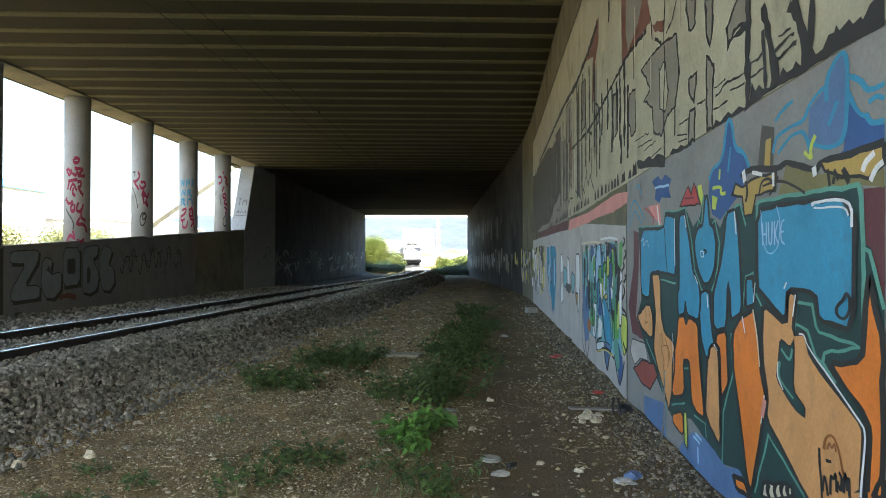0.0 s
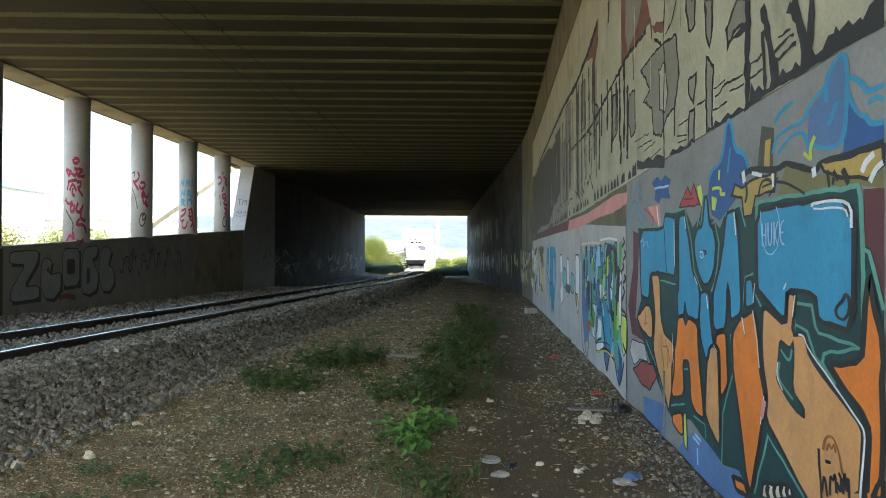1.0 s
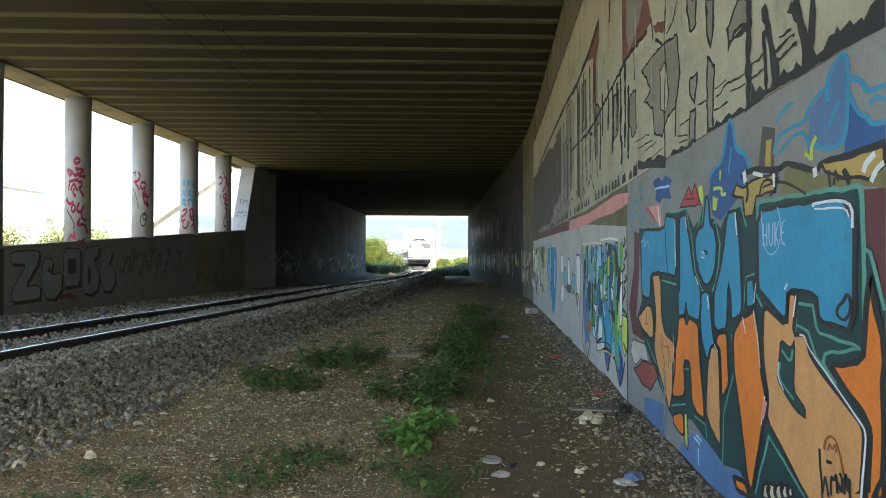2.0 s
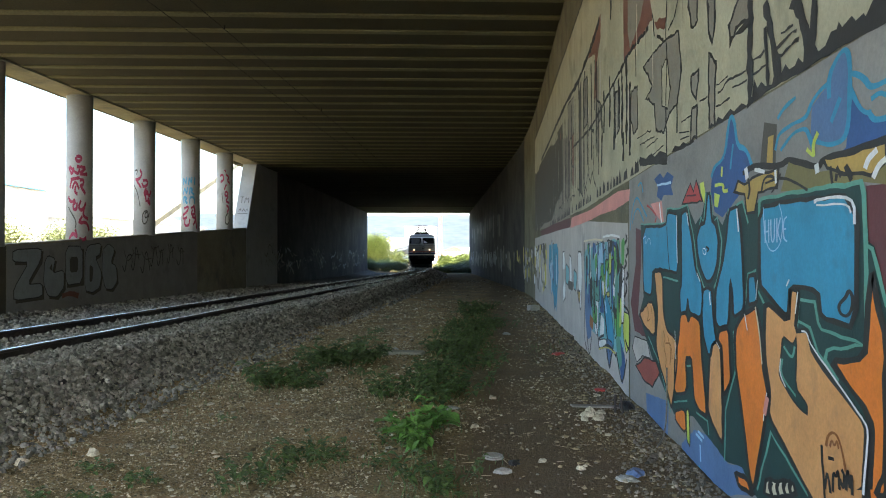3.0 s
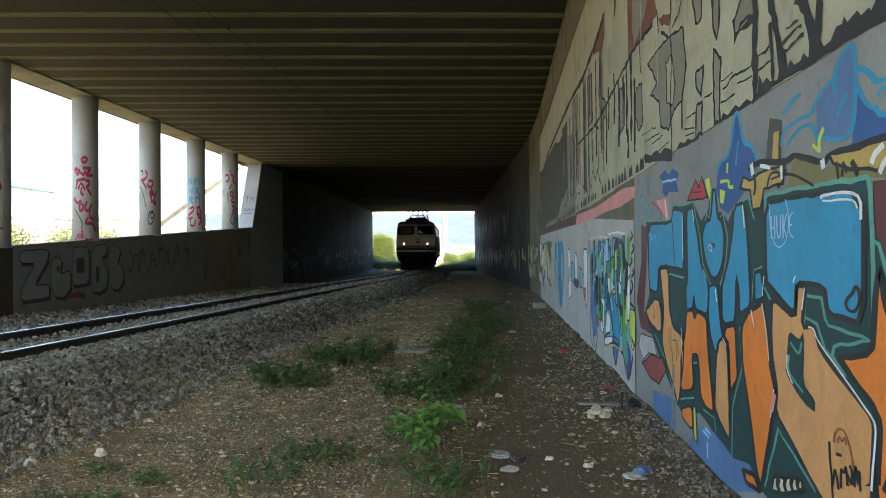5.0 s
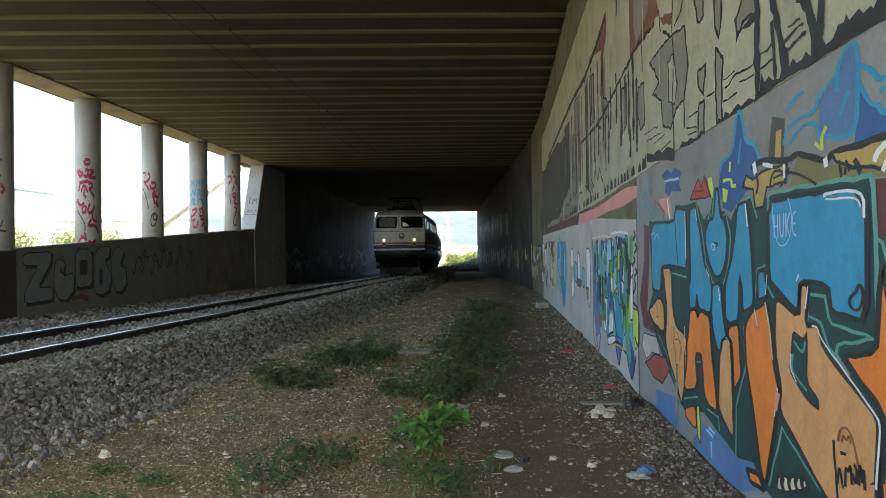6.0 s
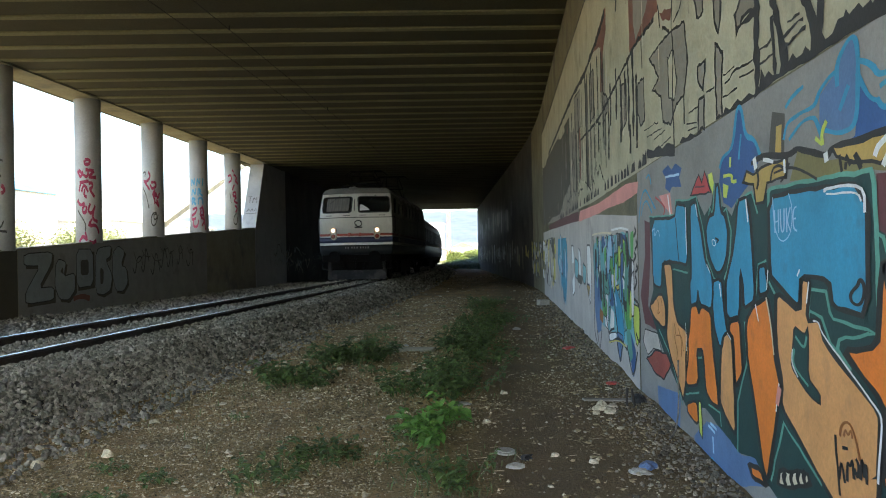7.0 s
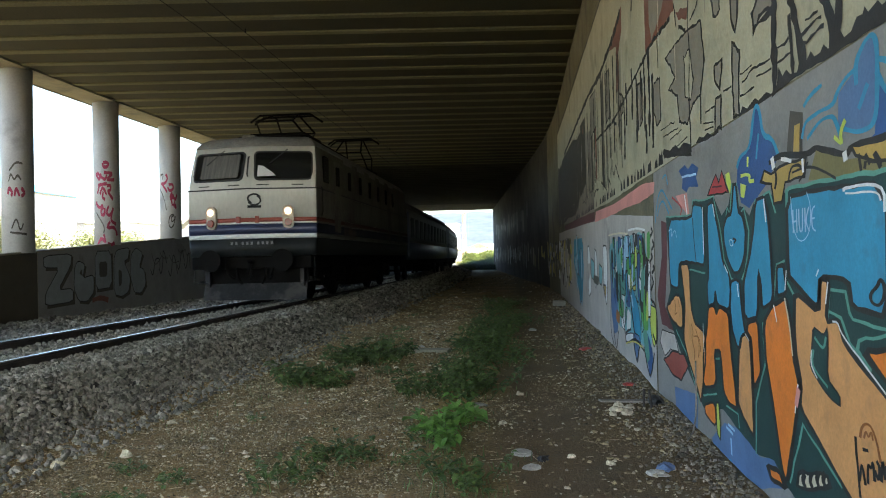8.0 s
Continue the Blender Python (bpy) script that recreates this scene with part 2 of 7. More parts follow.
def ceiling():
    bm = bmesh.new()
    top = CEIL_Z + 0.42
    ya, yb = Y_BACK, Y_END + 0.5
    xl, xr = -15.9, 2.4
    vs = [(xl, mouth(xl, ya)), (xr, mouth(xr, ya)), (xr, mouth(xr, yb)), (xl, mouth(xl, yb))]
    sweep(bm, [[(x, y, top) for x, y in vs], [(x, y, top + 0.7) for x, y in vs]])
    y = Y_BACK + 0.2
    while y < Y_END:
        ring = [(0, top + 0.01), (0.03, CEIL_Z + 0.02), (0.05, CEIL_Z), (0.96, CEIL_Z), (0.98, CEIL_Z + 0.02), (0.995, top + 0.01)]
        sweep(bm, [[(x, mouth(x, y) + a, z) for a, z in ring] for x in (-14.1 if y < 46 else -15.2, 1.46)])
        first = len(bm.faces)
        ring = [(1.005, top + 0.01), (1.005, CEIL_Z - 0.01), (1.02, CEIL_Z - 0.025), (1.265, CEIL_Z - 0.025), (1.28, CEIL_Z - 0.01), (1.28, top + 0.01)]
        sweep(bm, [[(x, mouth(x, y) + a, z) for a, z in ring] for x in (-14.1 if y < 46 else -15.2, 1.46)])
        bm.faces.ensure_lookup_table()
        # mid-tunnel ribs take the dark deck colour, which stands for the gloom there
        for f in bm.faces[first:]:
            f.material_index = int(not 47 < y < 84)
        y += 1.286
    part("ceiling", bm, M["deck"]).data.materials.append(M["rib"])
    tagged(bpy.data.objects["ceiling"], "underside of a concrete bridge deck with close cross beams", "ceiling", kind="structure")


def shade_walls():
    # unseen walls added on the deck edges to lengthen the bridge's shadow
    for name, y0 in (("bridge_parapet", Y_END + 0.2), ("bridge_parapet", Y_BACK)):
        bm = sweep(bmesh.new(), [[(x, mouth(x, y0), CEIL_Z + 1.121), (x, mouth(x, y0), CEIL_Z + 3.2), (x, mouth(x, y0) + 0.3, CEIL_Z + 3.2), (x, mouth(x, y0) + 0.3, CEIL_Z + 1.121)] for x in (-15.9, 2.4)])
        tagged(part(name, bm, M["concrete"]), "unseen concrete wall added along the bridge edge to cast shade", "parapet", kind="structure")




def sky_screens():
    """Unseen splayed walls added on both sides of the far mouth, to hold back side sky."""
    for x0, y0, d in ((-15.35, mouth(-15.35, Y_END) + 0.72, -1), (-3.0, Y_END + 0.72, 1)):
        bm = bmesh.new()
        sweep(bm, [[(x0 + d * a, y0 + a * 0.55, -0.3), (x0 + d * a, y0 + a * 0.55, 8.2 - a * 0.12), (x0 + d * a, y0 + a * 0.55 - 0.5, 8.2 - a * 0.12), (x0 + d * a, y0 + a * 0.55 - 0.5, -0.3)] for a in (0.3, 6, 14)])
        tagged(part("wall_wing", bm, M["concrete"]), "unseen splayed concrete wall added beside the mouth to screen off sky", "wall", kind="structure")


shade_walls()
sky_screens()
WALL_R = right_wall()
WALL_L = left_wall()
ceiling()


# ---- track ----
def rails():
    t = thing("railway_track", "single railway track on stone ballast", "track", "structure")
    ys = steps(-14, 36, 10) + steps(38, 230, 64)
    for side in (-1, 1):
        def ring(y, pts):
            s = 0.0 if y < 37 else (y - 37) / 690.0
            c = track_x(y) + side * 0.7535
            return [(c + a, y + a * s, RAIL_Z + z) for a, z in pts]
        bm = bmesh.new()
        sweep(bm, [ring(y, [(-0.07, -0.17), (0.07, -0.17), (0.07, -0.155), (0.012, -0.13), (0.012, -0.045), (0.036, -0.03), (0.036, -0.004), (-0.036, -0.004), (-0.036, -0.03), (-0.012, -0.045), (-0.012, -0.13), (-0.07, -0.155)]) for y in ys])
        r = part("rail", bm, M["rail"], t, "rusty steel rail with a bright worn head")
        bm = bmesh.new()
        sweep(bm, [ring(y, [(-0.037, -0.014), (-0.034, -0.007), (-0.027, -0.003), (-0.014, -0.0008), (0.0, 0.0), (0.014, -0.0008), (0.027, -0.003), (0.034, -0.007), (0.037, -0.014)]) for y in ys])
        for face in bm.faces:
            face.smooth = len(face.verts) == 4
        part("rail_head", bm, M["rail_top"], r)
    bm = bmesh.new()
    add_box(bm, -1.25, 1.25, -0.13, 0.13, -0.17, 0.0, 0.02)
    first = part("sleeper", bm, M["sleeper"], t)
    y = 0.0
    me = first.data
    first.matrix_world = pose(track_x(-13), -13, RAIL_Z - 0.172)
    for i in range(1, 198):
        y = -13 + i * 0.62
        o = new("sleeper", me)
        o.parent = t
        o.matrix_basis = pose(track_x(y), y, RAIL_Z - 0.172, 0, 0, math.degrees(max(0, y - 37) / 690.0))
    return t


rails()

# ---- train ----
M["cream_paint"] = surface("loco_cream", (0.53, 0.52, 0.47), (0.65, 0.64, 0.58), 1.2, 0.42, 0.03, 18, grainy=0.07, stain=(0.42, 0.39, 0.33), stain_scale=1.4, stain_cut=0.66, stretch=(1, 1, 0.4))
M["loco_roof"] = surface("loco_roof", (0.13, 0.13, 0.12), (0.24, 0.235, 0.22), 1.5, 0.7, 0.15, 20)
M["loco_red"] = surface("loco_red", (0.26, 0.055, 0.035), (0.36, 0.08, 0.05), 2, 0.45, 0.05, 30, grainy=0.08)
M["loco_white"] = surface("loco_white", (0.60, 0.60, 0.58), (0.72, 0.72, 0.70), 2, 0.45, 0.05, 30, grainy=0.08)
M["loco_navy"] = surface("loco_navy", (0.022, 0.03, 0.075), (0.035, 0.045, 0.10), 2, 0.4, 0.05, 30, grainy=0.08)
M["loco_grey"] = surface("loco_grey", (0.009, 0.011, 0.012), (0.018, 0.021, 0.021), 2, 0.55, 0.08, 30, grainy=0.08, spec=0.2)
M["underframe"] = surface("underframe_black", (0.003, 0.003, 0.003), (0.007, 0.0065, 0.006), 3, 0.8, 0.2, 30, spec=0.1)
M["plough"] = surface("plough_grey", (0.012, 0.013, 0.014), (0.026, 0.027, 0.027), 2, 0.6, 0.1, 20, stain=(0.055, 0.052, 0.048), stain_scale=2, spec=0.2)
M["rubber"] = surface("rubber", (0.012, 0.012, 0.012), (0.025, 0.025, 0.025), 6, 0.7, 0.1, 40)
M["dark_glass"] = surface("tinted_glass", (0.010, 0.012, 0.013), (0.018, 0.02, 0.022), 1, 0.06, 0.0, 20, spec=0.8)
M["curtain"] = surface("sun_blind", (0.05, 0.048, 0.042), (0.16, 0.15, 0.13), 2.0, 0.7, 0.2, 9, stretch=(6, 1, 0.3))
M["coach_glass"] = surface("dusty_coach_glass", (0.012, 0.014, 0.015), (0.03, 0.032, 0.033), 1, 0.5, 0.02, 20, spec=0.12)
M["steel"] = surface("steel", (0.20, 0.20, 0.20), (0.34, 0.34, 0.34), 4, 0.45, 0.1, 40, metal=0.8)
M["coach_paint"] = surface("coach_grey", (0.19, 0.19, 0.19), (0.26, 0.26, 0.26), 1.0, 0.45, 0.05, 15, stain=(0.12, 0.12, 0.12), stain_scale=0.9, stain_cut=0.64)
M["coach_blue"] = surface("coach_blue", (0.03, 0.05, 0.12), (0.05, 0.075, 0.16), 1.0, 0.45, 0.05, 15)
# darker, stained copies of the body paints, holding the long sides' shade
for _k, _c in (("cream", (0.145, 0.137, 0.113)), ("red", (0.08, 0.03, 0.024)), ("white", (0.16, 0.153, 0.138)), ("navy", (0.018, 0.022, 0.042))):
    M["shaded_" + _k] = surface("shaded_" + _k, tuple(v * 0.75 for v in _c), tuple(v * 1.2 for v in _c), 1.6, 0.7, 0.08, 20, stain=(0.07, 0.06, 0.05), stain_scale=0.8, stain_cut=0.55, stretch=(1, 1, 0.4), spec=0.2)
M["sky_white"] = surface("sky_glimpse_white", (0.74, 0.75, 0.76), (0.82, 0.83, 0.84), 2, 0.8, 0.05, 30, grainy=0.05)
M["lamp_on"] = glow("headlight_glow", (1.0, 0.70, 0.40), 0.6)
M["steel_dull"] = surface("dull_lettering", (0.10, 0.10, 0.10), (0.15, 0.15, 0.15), 3, 0.6, 0.05, 30)
M["lamp_rim"] = surface("lamp_rim", (0.30, 0.25, 0.18), (0.42, 0.36, 0.27), 3, 0.4, 0.05, 30)
M["lamp_red"] = surface("red_lens", (0.16, 0.02, 0.015), (0.22, 0.03, 0.02), 4, 0.25, 0.05, 40)


def plan_ring(z, w, f, length, r=0.22, k=5, nose=0.0):
    """Rounded rectangle in plan: half width w, front at f, tail at length - f, both ends folded forward by nose."""
    out = []
    for cx, cy, a0 in ((w - r, f + r, -90), (w - r, length - f - r, 0), (-w + r, length - f - r, 90), (-w + r, f + r, 180)):
        for i in range(k):
            a = radians(a0 + 90 * i / (k - 1))
            out.append((cx + r * math.cos(a), cy + r * math.sin(a), z))
    if nose:
        out.insert(2 * k, (0, length - f + nose, z))
        out.append((0, f - nose, z))
    return out


def band(name, levels, material, parent, length, label="", r=0.22, nose=0.0):
    bm = sweep(bmesh.new(), [plan_ring(z, w, f, length, r, 5, nose) for z, w, f in levels])
    for face in bm.faces:
        face.smooth = len(face.verts) == 4
    ob = part(name, bm, material, parent, label)
    return ob


def rounded_panel(w, h, depth, r=0.08, k=5):
    """Upright rounded plate in the xz plane, front face at y = -depth."""
    pts = []
    for cx, cz, a0 in ((w / 2 - r, h / 2 - r, 0), (-w / 2 + r, h / 2 - r, 90), (-w / 2 + r, -h / 2 + r, 180), (w / 2 - r, -h / 2 + r, 270)):
        for i in range(k):
            a = radians(a0 + 90 * i / (k - 1))
            pts.append((cx + r * math.cos(a), cz + r * math.sin(a)))
    return sweep(bmesh.new(), [[(x, 0, z) for x, z in pts], [(x, -depth, z) for x, z in pts]])


def placed(ob, x, y, z, rx=0, ry=0, rz=0):
    ob.matrix_basis = pose(x, y, z, rx, ry, rz)
    return ob


def disc(r, depth, sides=20, r2=None):
    bm = tube([(0, 0, 0), (0, -depth, 0)], r, sides, r2)
    return bm


def wheelset():
    w = new("wheelset")
    for s in (-1, 1):
        bm = bmesh.new()
        add_tube(bm, [(s * 0.68, 0, 0), (s * 0.70, 0, 0), (s * 0.701, 0, 0), (s * 0.815, 0, 0)], 0.60, 24)
        for i in range(5):   # web openings show the turning
            a = 2 * math.pi * i / 5
            add_tube(bm, [(s * 0.80, 0.34 * math.cos(a), 0.34 * math.sin(a)), (s * 0.835, 0.34 * math.cos(a), 0.34 * math.sin(a))], 0.09, 8)
        part("wheel", bm, M["underframe"], w)
    part("axle", tube([(-0.95, 0, 0), (0.95, 0, 0)], 0.09, 10), M["steel"], w)
    return w


def bogie(parent, y, base):
    """Side frames, springs and two wheelsets; gives the wheelsets with their places."""
    sets = []
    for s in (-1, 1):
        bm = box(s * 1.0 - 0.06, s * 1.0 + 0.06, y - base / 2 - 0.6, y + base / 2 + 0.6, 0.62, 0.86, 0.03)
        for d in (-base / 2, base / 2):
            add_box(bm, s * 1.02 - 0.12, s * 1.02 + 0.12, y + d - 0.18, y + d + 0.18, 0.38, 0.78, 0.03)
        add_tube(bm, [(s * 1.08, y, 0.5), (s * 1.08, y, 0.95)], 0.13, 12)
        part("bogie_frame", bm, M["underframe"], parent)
    for d in (-base / 2, base / 2):
        w = wheelset()
        w.parent = parent
        sets.append((w, y + d))
    return sets


def pantograph(parent, y, rise):
    p = part("pantograph", box(-0.75, 0.75, y - 0.9, y + 0.9, 4.42, 4.48, 0.01), M["underframe"], parent, "dark folded current collector on the roof")
    bm = bmesh.new()
    mid, top = 4.45 + rise * 0.5, 4.45 + rise
    for s in (-1, 1):
        for d in (-1, 1):
            add_tube(bm, [(s * 0.62, y + d * 0.35, 4.46), (s * 0.50, y + d * 1.15, mid), (s * 0.35, y + d * 0.15, top)], 0.028, 6)
            add_tube(bm, [(s * 0.62, y + d * 0.8, 4.1), (s * 0.62, y + d * 0.8, 4.44)], 0.06, 8)
    for d in (-1, 1):
        add_tube(bm, [(-0.5, y + d * 1.15, mid), (0.5, y + d * 1.15, mid)], 0.025, 6)
    part("collector_arm", bm, M["underframe"], p)
    bm = bmesh.new()
    for d in (-0.18, 0.18):
        add_tube(bm, [(-0.98, y + d, top - 0.16), (-0.72, y + d, top + 0.02), (0.72, y + d, top + 0.02), (0.98, y + d, top - 0.16)], 0.03, 6)
    part("collector_head", bm, M["underframe"], p)
    return p


def locomotive():
    L, NOSE = 15.4, 0.32
    fold = math.degrees(math.atan(NOSE / 1.35))

    def face_y(x):
        """How far the folded front stands forward of its corners."""
        return -NOSE * max(0.0, 1 - abs(x) / 1.35)
    t = thing("locomotive", "cream electric locomotive with red, white and navy stripes", "locomotive")
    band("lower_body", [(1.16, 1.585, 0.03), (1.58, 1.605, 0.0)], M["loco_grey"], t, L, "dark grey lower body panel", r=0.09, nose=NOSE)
    band("white_stripe", [(1.581, 1.615, -0.005), (1.69, 1.615, -0.005)], M["loco_white"], t, L, "white painted stripe", r=0.09, nose=NOSE)
    band("navy_stripe", [(1.691, 1.615, -0.005), (1.93, 1.615, -0.005)], M["loco_navy"], t, L, "navy painted stripe", r=0.09, nose=NOSE)
    band("white_stripe", [(1.931, 1.615, -0.005), (1.975, 1.615, -0.005)], M["loco_white"], t, L, "white painted stripe", r=0.09, nose=NOSE)
    band("red_stripe", [(1.976, 1.615, -0.005), (2.075, 1.615, -0.005)], M["loco_red"], t, L, "red painted stripe", r=0.09, nose=NOSE)
    band("body", [(2.076, 1.615, 0.0), (2.775, 1.615, 0.0), (2.795, 1.600, 0.0), (3.30, 1.585, 0.16), (3.82, 1.515, 0.315)], M["cream_paint"], t, L, "cream upper body with rounded corners", r=0.09, nose=NOSE)
    band("drip_rail", [(2.755, 1.627, -0.014), (2.785, 1.627, -0.014)], M["rubber"], t, L, r=0.09, nose=NOSE)
    band("roof", [(3.821, 1.530, 0.31), (3.86, 1.520, 0.32), (4.00, 1.40, 0.40), (4.09, 1.26, 0.58), (4.13, 0.85, 0.98)], M["loco_roof"], t, L, "grey roof", r=0.09, nose=NOSE)
    tilt = -math.degrees(math.atan(0.309))
    for cx, blind in ((-0.79, True), (0.80, False)):
        f = placed(part("window_frame", rounded_panel(1.40, 0.76, 0.03, 0.12), M["rubber"], t, "black rubber window seal"), cx, 0.165 + face_y(cx), 3.325, tilt, 0, math.copysign(fold, cx))
        placed(part("windscreen", rounded_panel(1.31, 0.67, 0.012, 0.09), M["dark_glass"], f, "dark windscreen glass"), 0, -0.03, 0)
        if blind:
            placed(part("sun_blind", rounded_panel(1.05, 0.60, 0.006, 0.05), M["curtain"], f, "pale blind behind the windscreen"), 0.05, -0.043, 0.0)
        else:
            # white plate added in place of bright sky showing through the cab
            sheet = sweep(bmesh.new(), [[(x, y, z) for x, z in ((-0.62, -0.29), (-0.18, -0.27), (-0.28, -0.17), (-0.48, -0.02), (-0.60, 0.0))] for y in (0, -0.006)])
            placed(part("sun_shade", sheet, M["sky_white"], f, "white plate standing for sky in the lower corner of the windscreen"), 0, -0.043, 0)
        placed(part("wiper", tube([(0, 0, 0.40), (-0.12, -0.03, 0.28), (-0.42, -0.03, 0.02)], 0.012, 5), M["rubber"], f), 0.1, -0.05, 0.02)
    placed(part("handrail", tube([(0, 0, -0.25), (0, -0.06, -0.22), (0, -0.06, 0.22), (0, 0, 0.25)], 0.018, 6), M["rubber"], t), 0, 0.145 - NOSE, 3.31, tilt)
    for s in (-1, 1):
        h = placed(part("lamp_housing", rounded_panel(0.27, 0.56, 0.10, 0.13), M["lamp_rim"], t, "upright oval lamp housing"), s * 0.93, face_y(0.93), 2.09, 0, 0, s * fold)
        placed(part("headlight", disc(0.085, 0.04, 20, 0.075), M["lamp_on"], h, "lit round headlight"), 0, -0.098, 0.13)
        placed(part("tail_light", disc(0.095, 0.04, 20, 0.085), M["lamp_red"], h, "unlit red tail lamp"), 0, -0.098, -0.13)
        b = placed(part("buffer", disc(0.10, 0.38, 16), M["underframe"], t), s * 0.875, -0.08, 1.06)
        placed(part("buffer_head", disc(0.26, 0.05, 24), M["underframe"], b), 0, -0.36, 0)
        part("handrail", tube([(s * 1.645, 0.30, 2.1), (s * 1.685, 0.28, 2.2), (s * 1.685, 0.28, 2.75), (s * 1.645, 0.30, 2.82)], 0.016, 6), M["plough"], t)
        part("step", box(s * 1.28 - 0.2, s * 1.28 + 0.2, 0.35, 0.75, 0.52, 0.57, 0.01), M["underframe"], t)
        part("step", box(s * 1.28 - 0.2, s * 1.28 + 0.2, 0.35, 0.75, 0.85, 0.90, 0.01), M["underframe"], t)
        # cab side window, door, louvres and round-cornered engine-room windows
        placed(part("side_window", rounded_panel(0.55, 0.66, 0.03, 0.07), M["dark_glass"], t, "dark cab side window"), s * 1.580, 1.0, 3.30, 0, 0, s * 90)
        d = placed(part("cab_door", rounded_panel(0.68, 1.85, 0.02, 0.07), M["shaded_cream"], t, "grimy cream cab door"), s * 1.607, 2.15, 2.68, 0, 0, s * 90)
        placed(part("door_window", rounded_panel(0.40, 0.5, 0.02, 0.06), M["dark_glass"], d), 0, -0.018, 0.55)
        for i in range(6):
            placed(part("side_window", rounded_panel(0.34, 0.52, 0.02, 0.08), M["dark_glass"], t, "dark engine-room window"), s * 1.590, 3.8 + i * 1.55, 3.25, 0, 0, s * 90)
        for i in range(5):
            v = placed(part("roof_louvre", rounded_panel(1.1, 0.26, 0.02, 0.03), M["loco_roof"], t), s * 1.510, 3.9 + i * 1.9, 3.80, 0, 0, s * 90)
    # badge: interlocked arcs and a short bar, the number as a plain plate with bars
    for a0 in (20, 200):
        pts = [(0.15 * math.cos(radians(a0 + a)), -0.012, 2.51 + 0.11 * math.sin(radians(a0 + a)) + (0.02 if a0 < 90 else -0.02)) for a in range(0, 226, 25)]
        placed(part("badge", tube(pts, 0.022, 5), M["rubber"], t, "dark round emblem of two arcs"), 0.16, face_y(0.16), 0, 0, 0, fold)
    placed(part("badge_bar", box(-0.16, 0.16, -0.012, 0.0, 2.31, 2.37), M["loco_grey"], t), 0.16, face_y(0.16), 0, 0, 0, fold)
    n = placed(part("number_plate", rounded_panel(1.10, 0.15, 0.015, 0.02), M["loco_grey"], t, "grey number plate with pale bars"), 0.06, 0.025 - NOSE, 1.47)
    for i in range(9):
        placed(part("plate_bar", box(-0.026, 0.026, -0.004, 0.0, -0.035, 0.035), M["steel_dull"], n), -0.46 + i * 0.11 + (0.05 if i > 1 else 0) + (0.05 if i > 4 else 0), -0.016, 0)
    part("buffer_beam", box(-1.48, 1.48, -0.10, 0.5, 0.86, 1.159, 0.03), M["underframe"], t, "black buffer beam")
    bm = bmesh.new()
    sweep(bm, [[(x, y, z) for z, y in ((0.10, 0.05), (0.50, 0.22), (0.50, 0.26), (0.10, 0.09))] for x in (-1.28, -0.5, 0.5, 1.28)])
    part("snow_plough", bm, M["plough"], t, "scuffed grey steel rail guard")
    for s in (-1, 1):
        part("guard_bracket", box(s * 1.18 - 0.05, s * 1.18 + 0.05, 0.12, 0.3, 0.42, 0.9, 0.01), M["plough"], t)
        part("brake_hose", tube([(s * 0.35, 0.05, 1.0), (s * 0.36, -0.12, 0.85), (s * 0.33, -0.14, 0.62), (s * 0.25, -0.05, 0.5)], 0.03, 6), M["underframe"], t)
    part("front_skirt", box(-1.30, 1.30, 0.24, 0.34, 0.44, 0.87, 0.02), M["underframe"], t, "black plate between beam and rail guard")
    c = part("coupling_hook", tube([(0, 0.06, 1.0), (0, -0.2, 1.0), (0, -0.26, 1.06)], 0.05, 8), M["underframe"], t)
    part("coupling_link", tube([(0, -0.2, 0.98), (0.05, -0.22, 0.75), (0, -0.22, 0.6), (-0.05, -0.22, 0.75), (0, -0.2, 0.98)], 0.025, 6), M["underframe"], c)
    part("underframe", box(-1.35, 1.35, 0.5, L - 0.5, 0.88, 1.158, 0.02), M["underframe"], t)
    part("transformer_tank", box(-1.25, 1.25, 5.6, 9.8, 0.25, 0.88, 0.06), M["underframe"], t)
    part("horn", tube([(-0.15, 0.95, 4.13), (-0.15, 0.72, 4.14), (-0.15, 0.62, 4.14)], 0.03, 8, 0.06), M["loco_roof"], t, "steel roof horn")
    part("roof_lamp", disc(0.07, 0.12, 12), M["loco_roof"], t)
    bpy.data.objects[[o.name for o in t.children if o.name.startswith("roof_lamp")][-1]].matrix_basis = pose(0, 0.42, 3.92)
    part("roof_fairing", box(-0.95, 0.95, 1.7, 6.6, 4.05, 4.34, 0.08), M["underframe"], t, "dark roof equipment cover")
    for i in range(5):
        part("insulator", tube([(0.35 * (-1) ** i, 7.2 + i * 0.7, 4.08), (0.35 * (-1) ** i, 7.2 + i * 0.7, 4.5)], 0.07, 8, 0.05), M["underframe"], t)
    part("roof_bar", tube([(0.35, 6.4, 4.52), (0.35, 10.6, 4.52)], 0.03, 6), M["underframe"], t)
    pantograph(t, 3.1, 0.62)
    pantograph(t, 12.2, 1.25)
    # shade put into colour: faces turned sideways take the darker paint copies
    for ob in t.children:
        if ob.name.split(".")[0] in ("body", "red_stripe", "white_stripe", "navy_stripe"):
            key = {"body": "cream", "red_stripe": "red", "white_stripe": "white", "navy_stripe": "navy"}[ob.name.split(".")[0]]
            ob.data.materials.append(M["shaded_" + key])
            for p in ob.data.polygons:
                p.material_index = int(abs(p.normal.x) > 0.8)
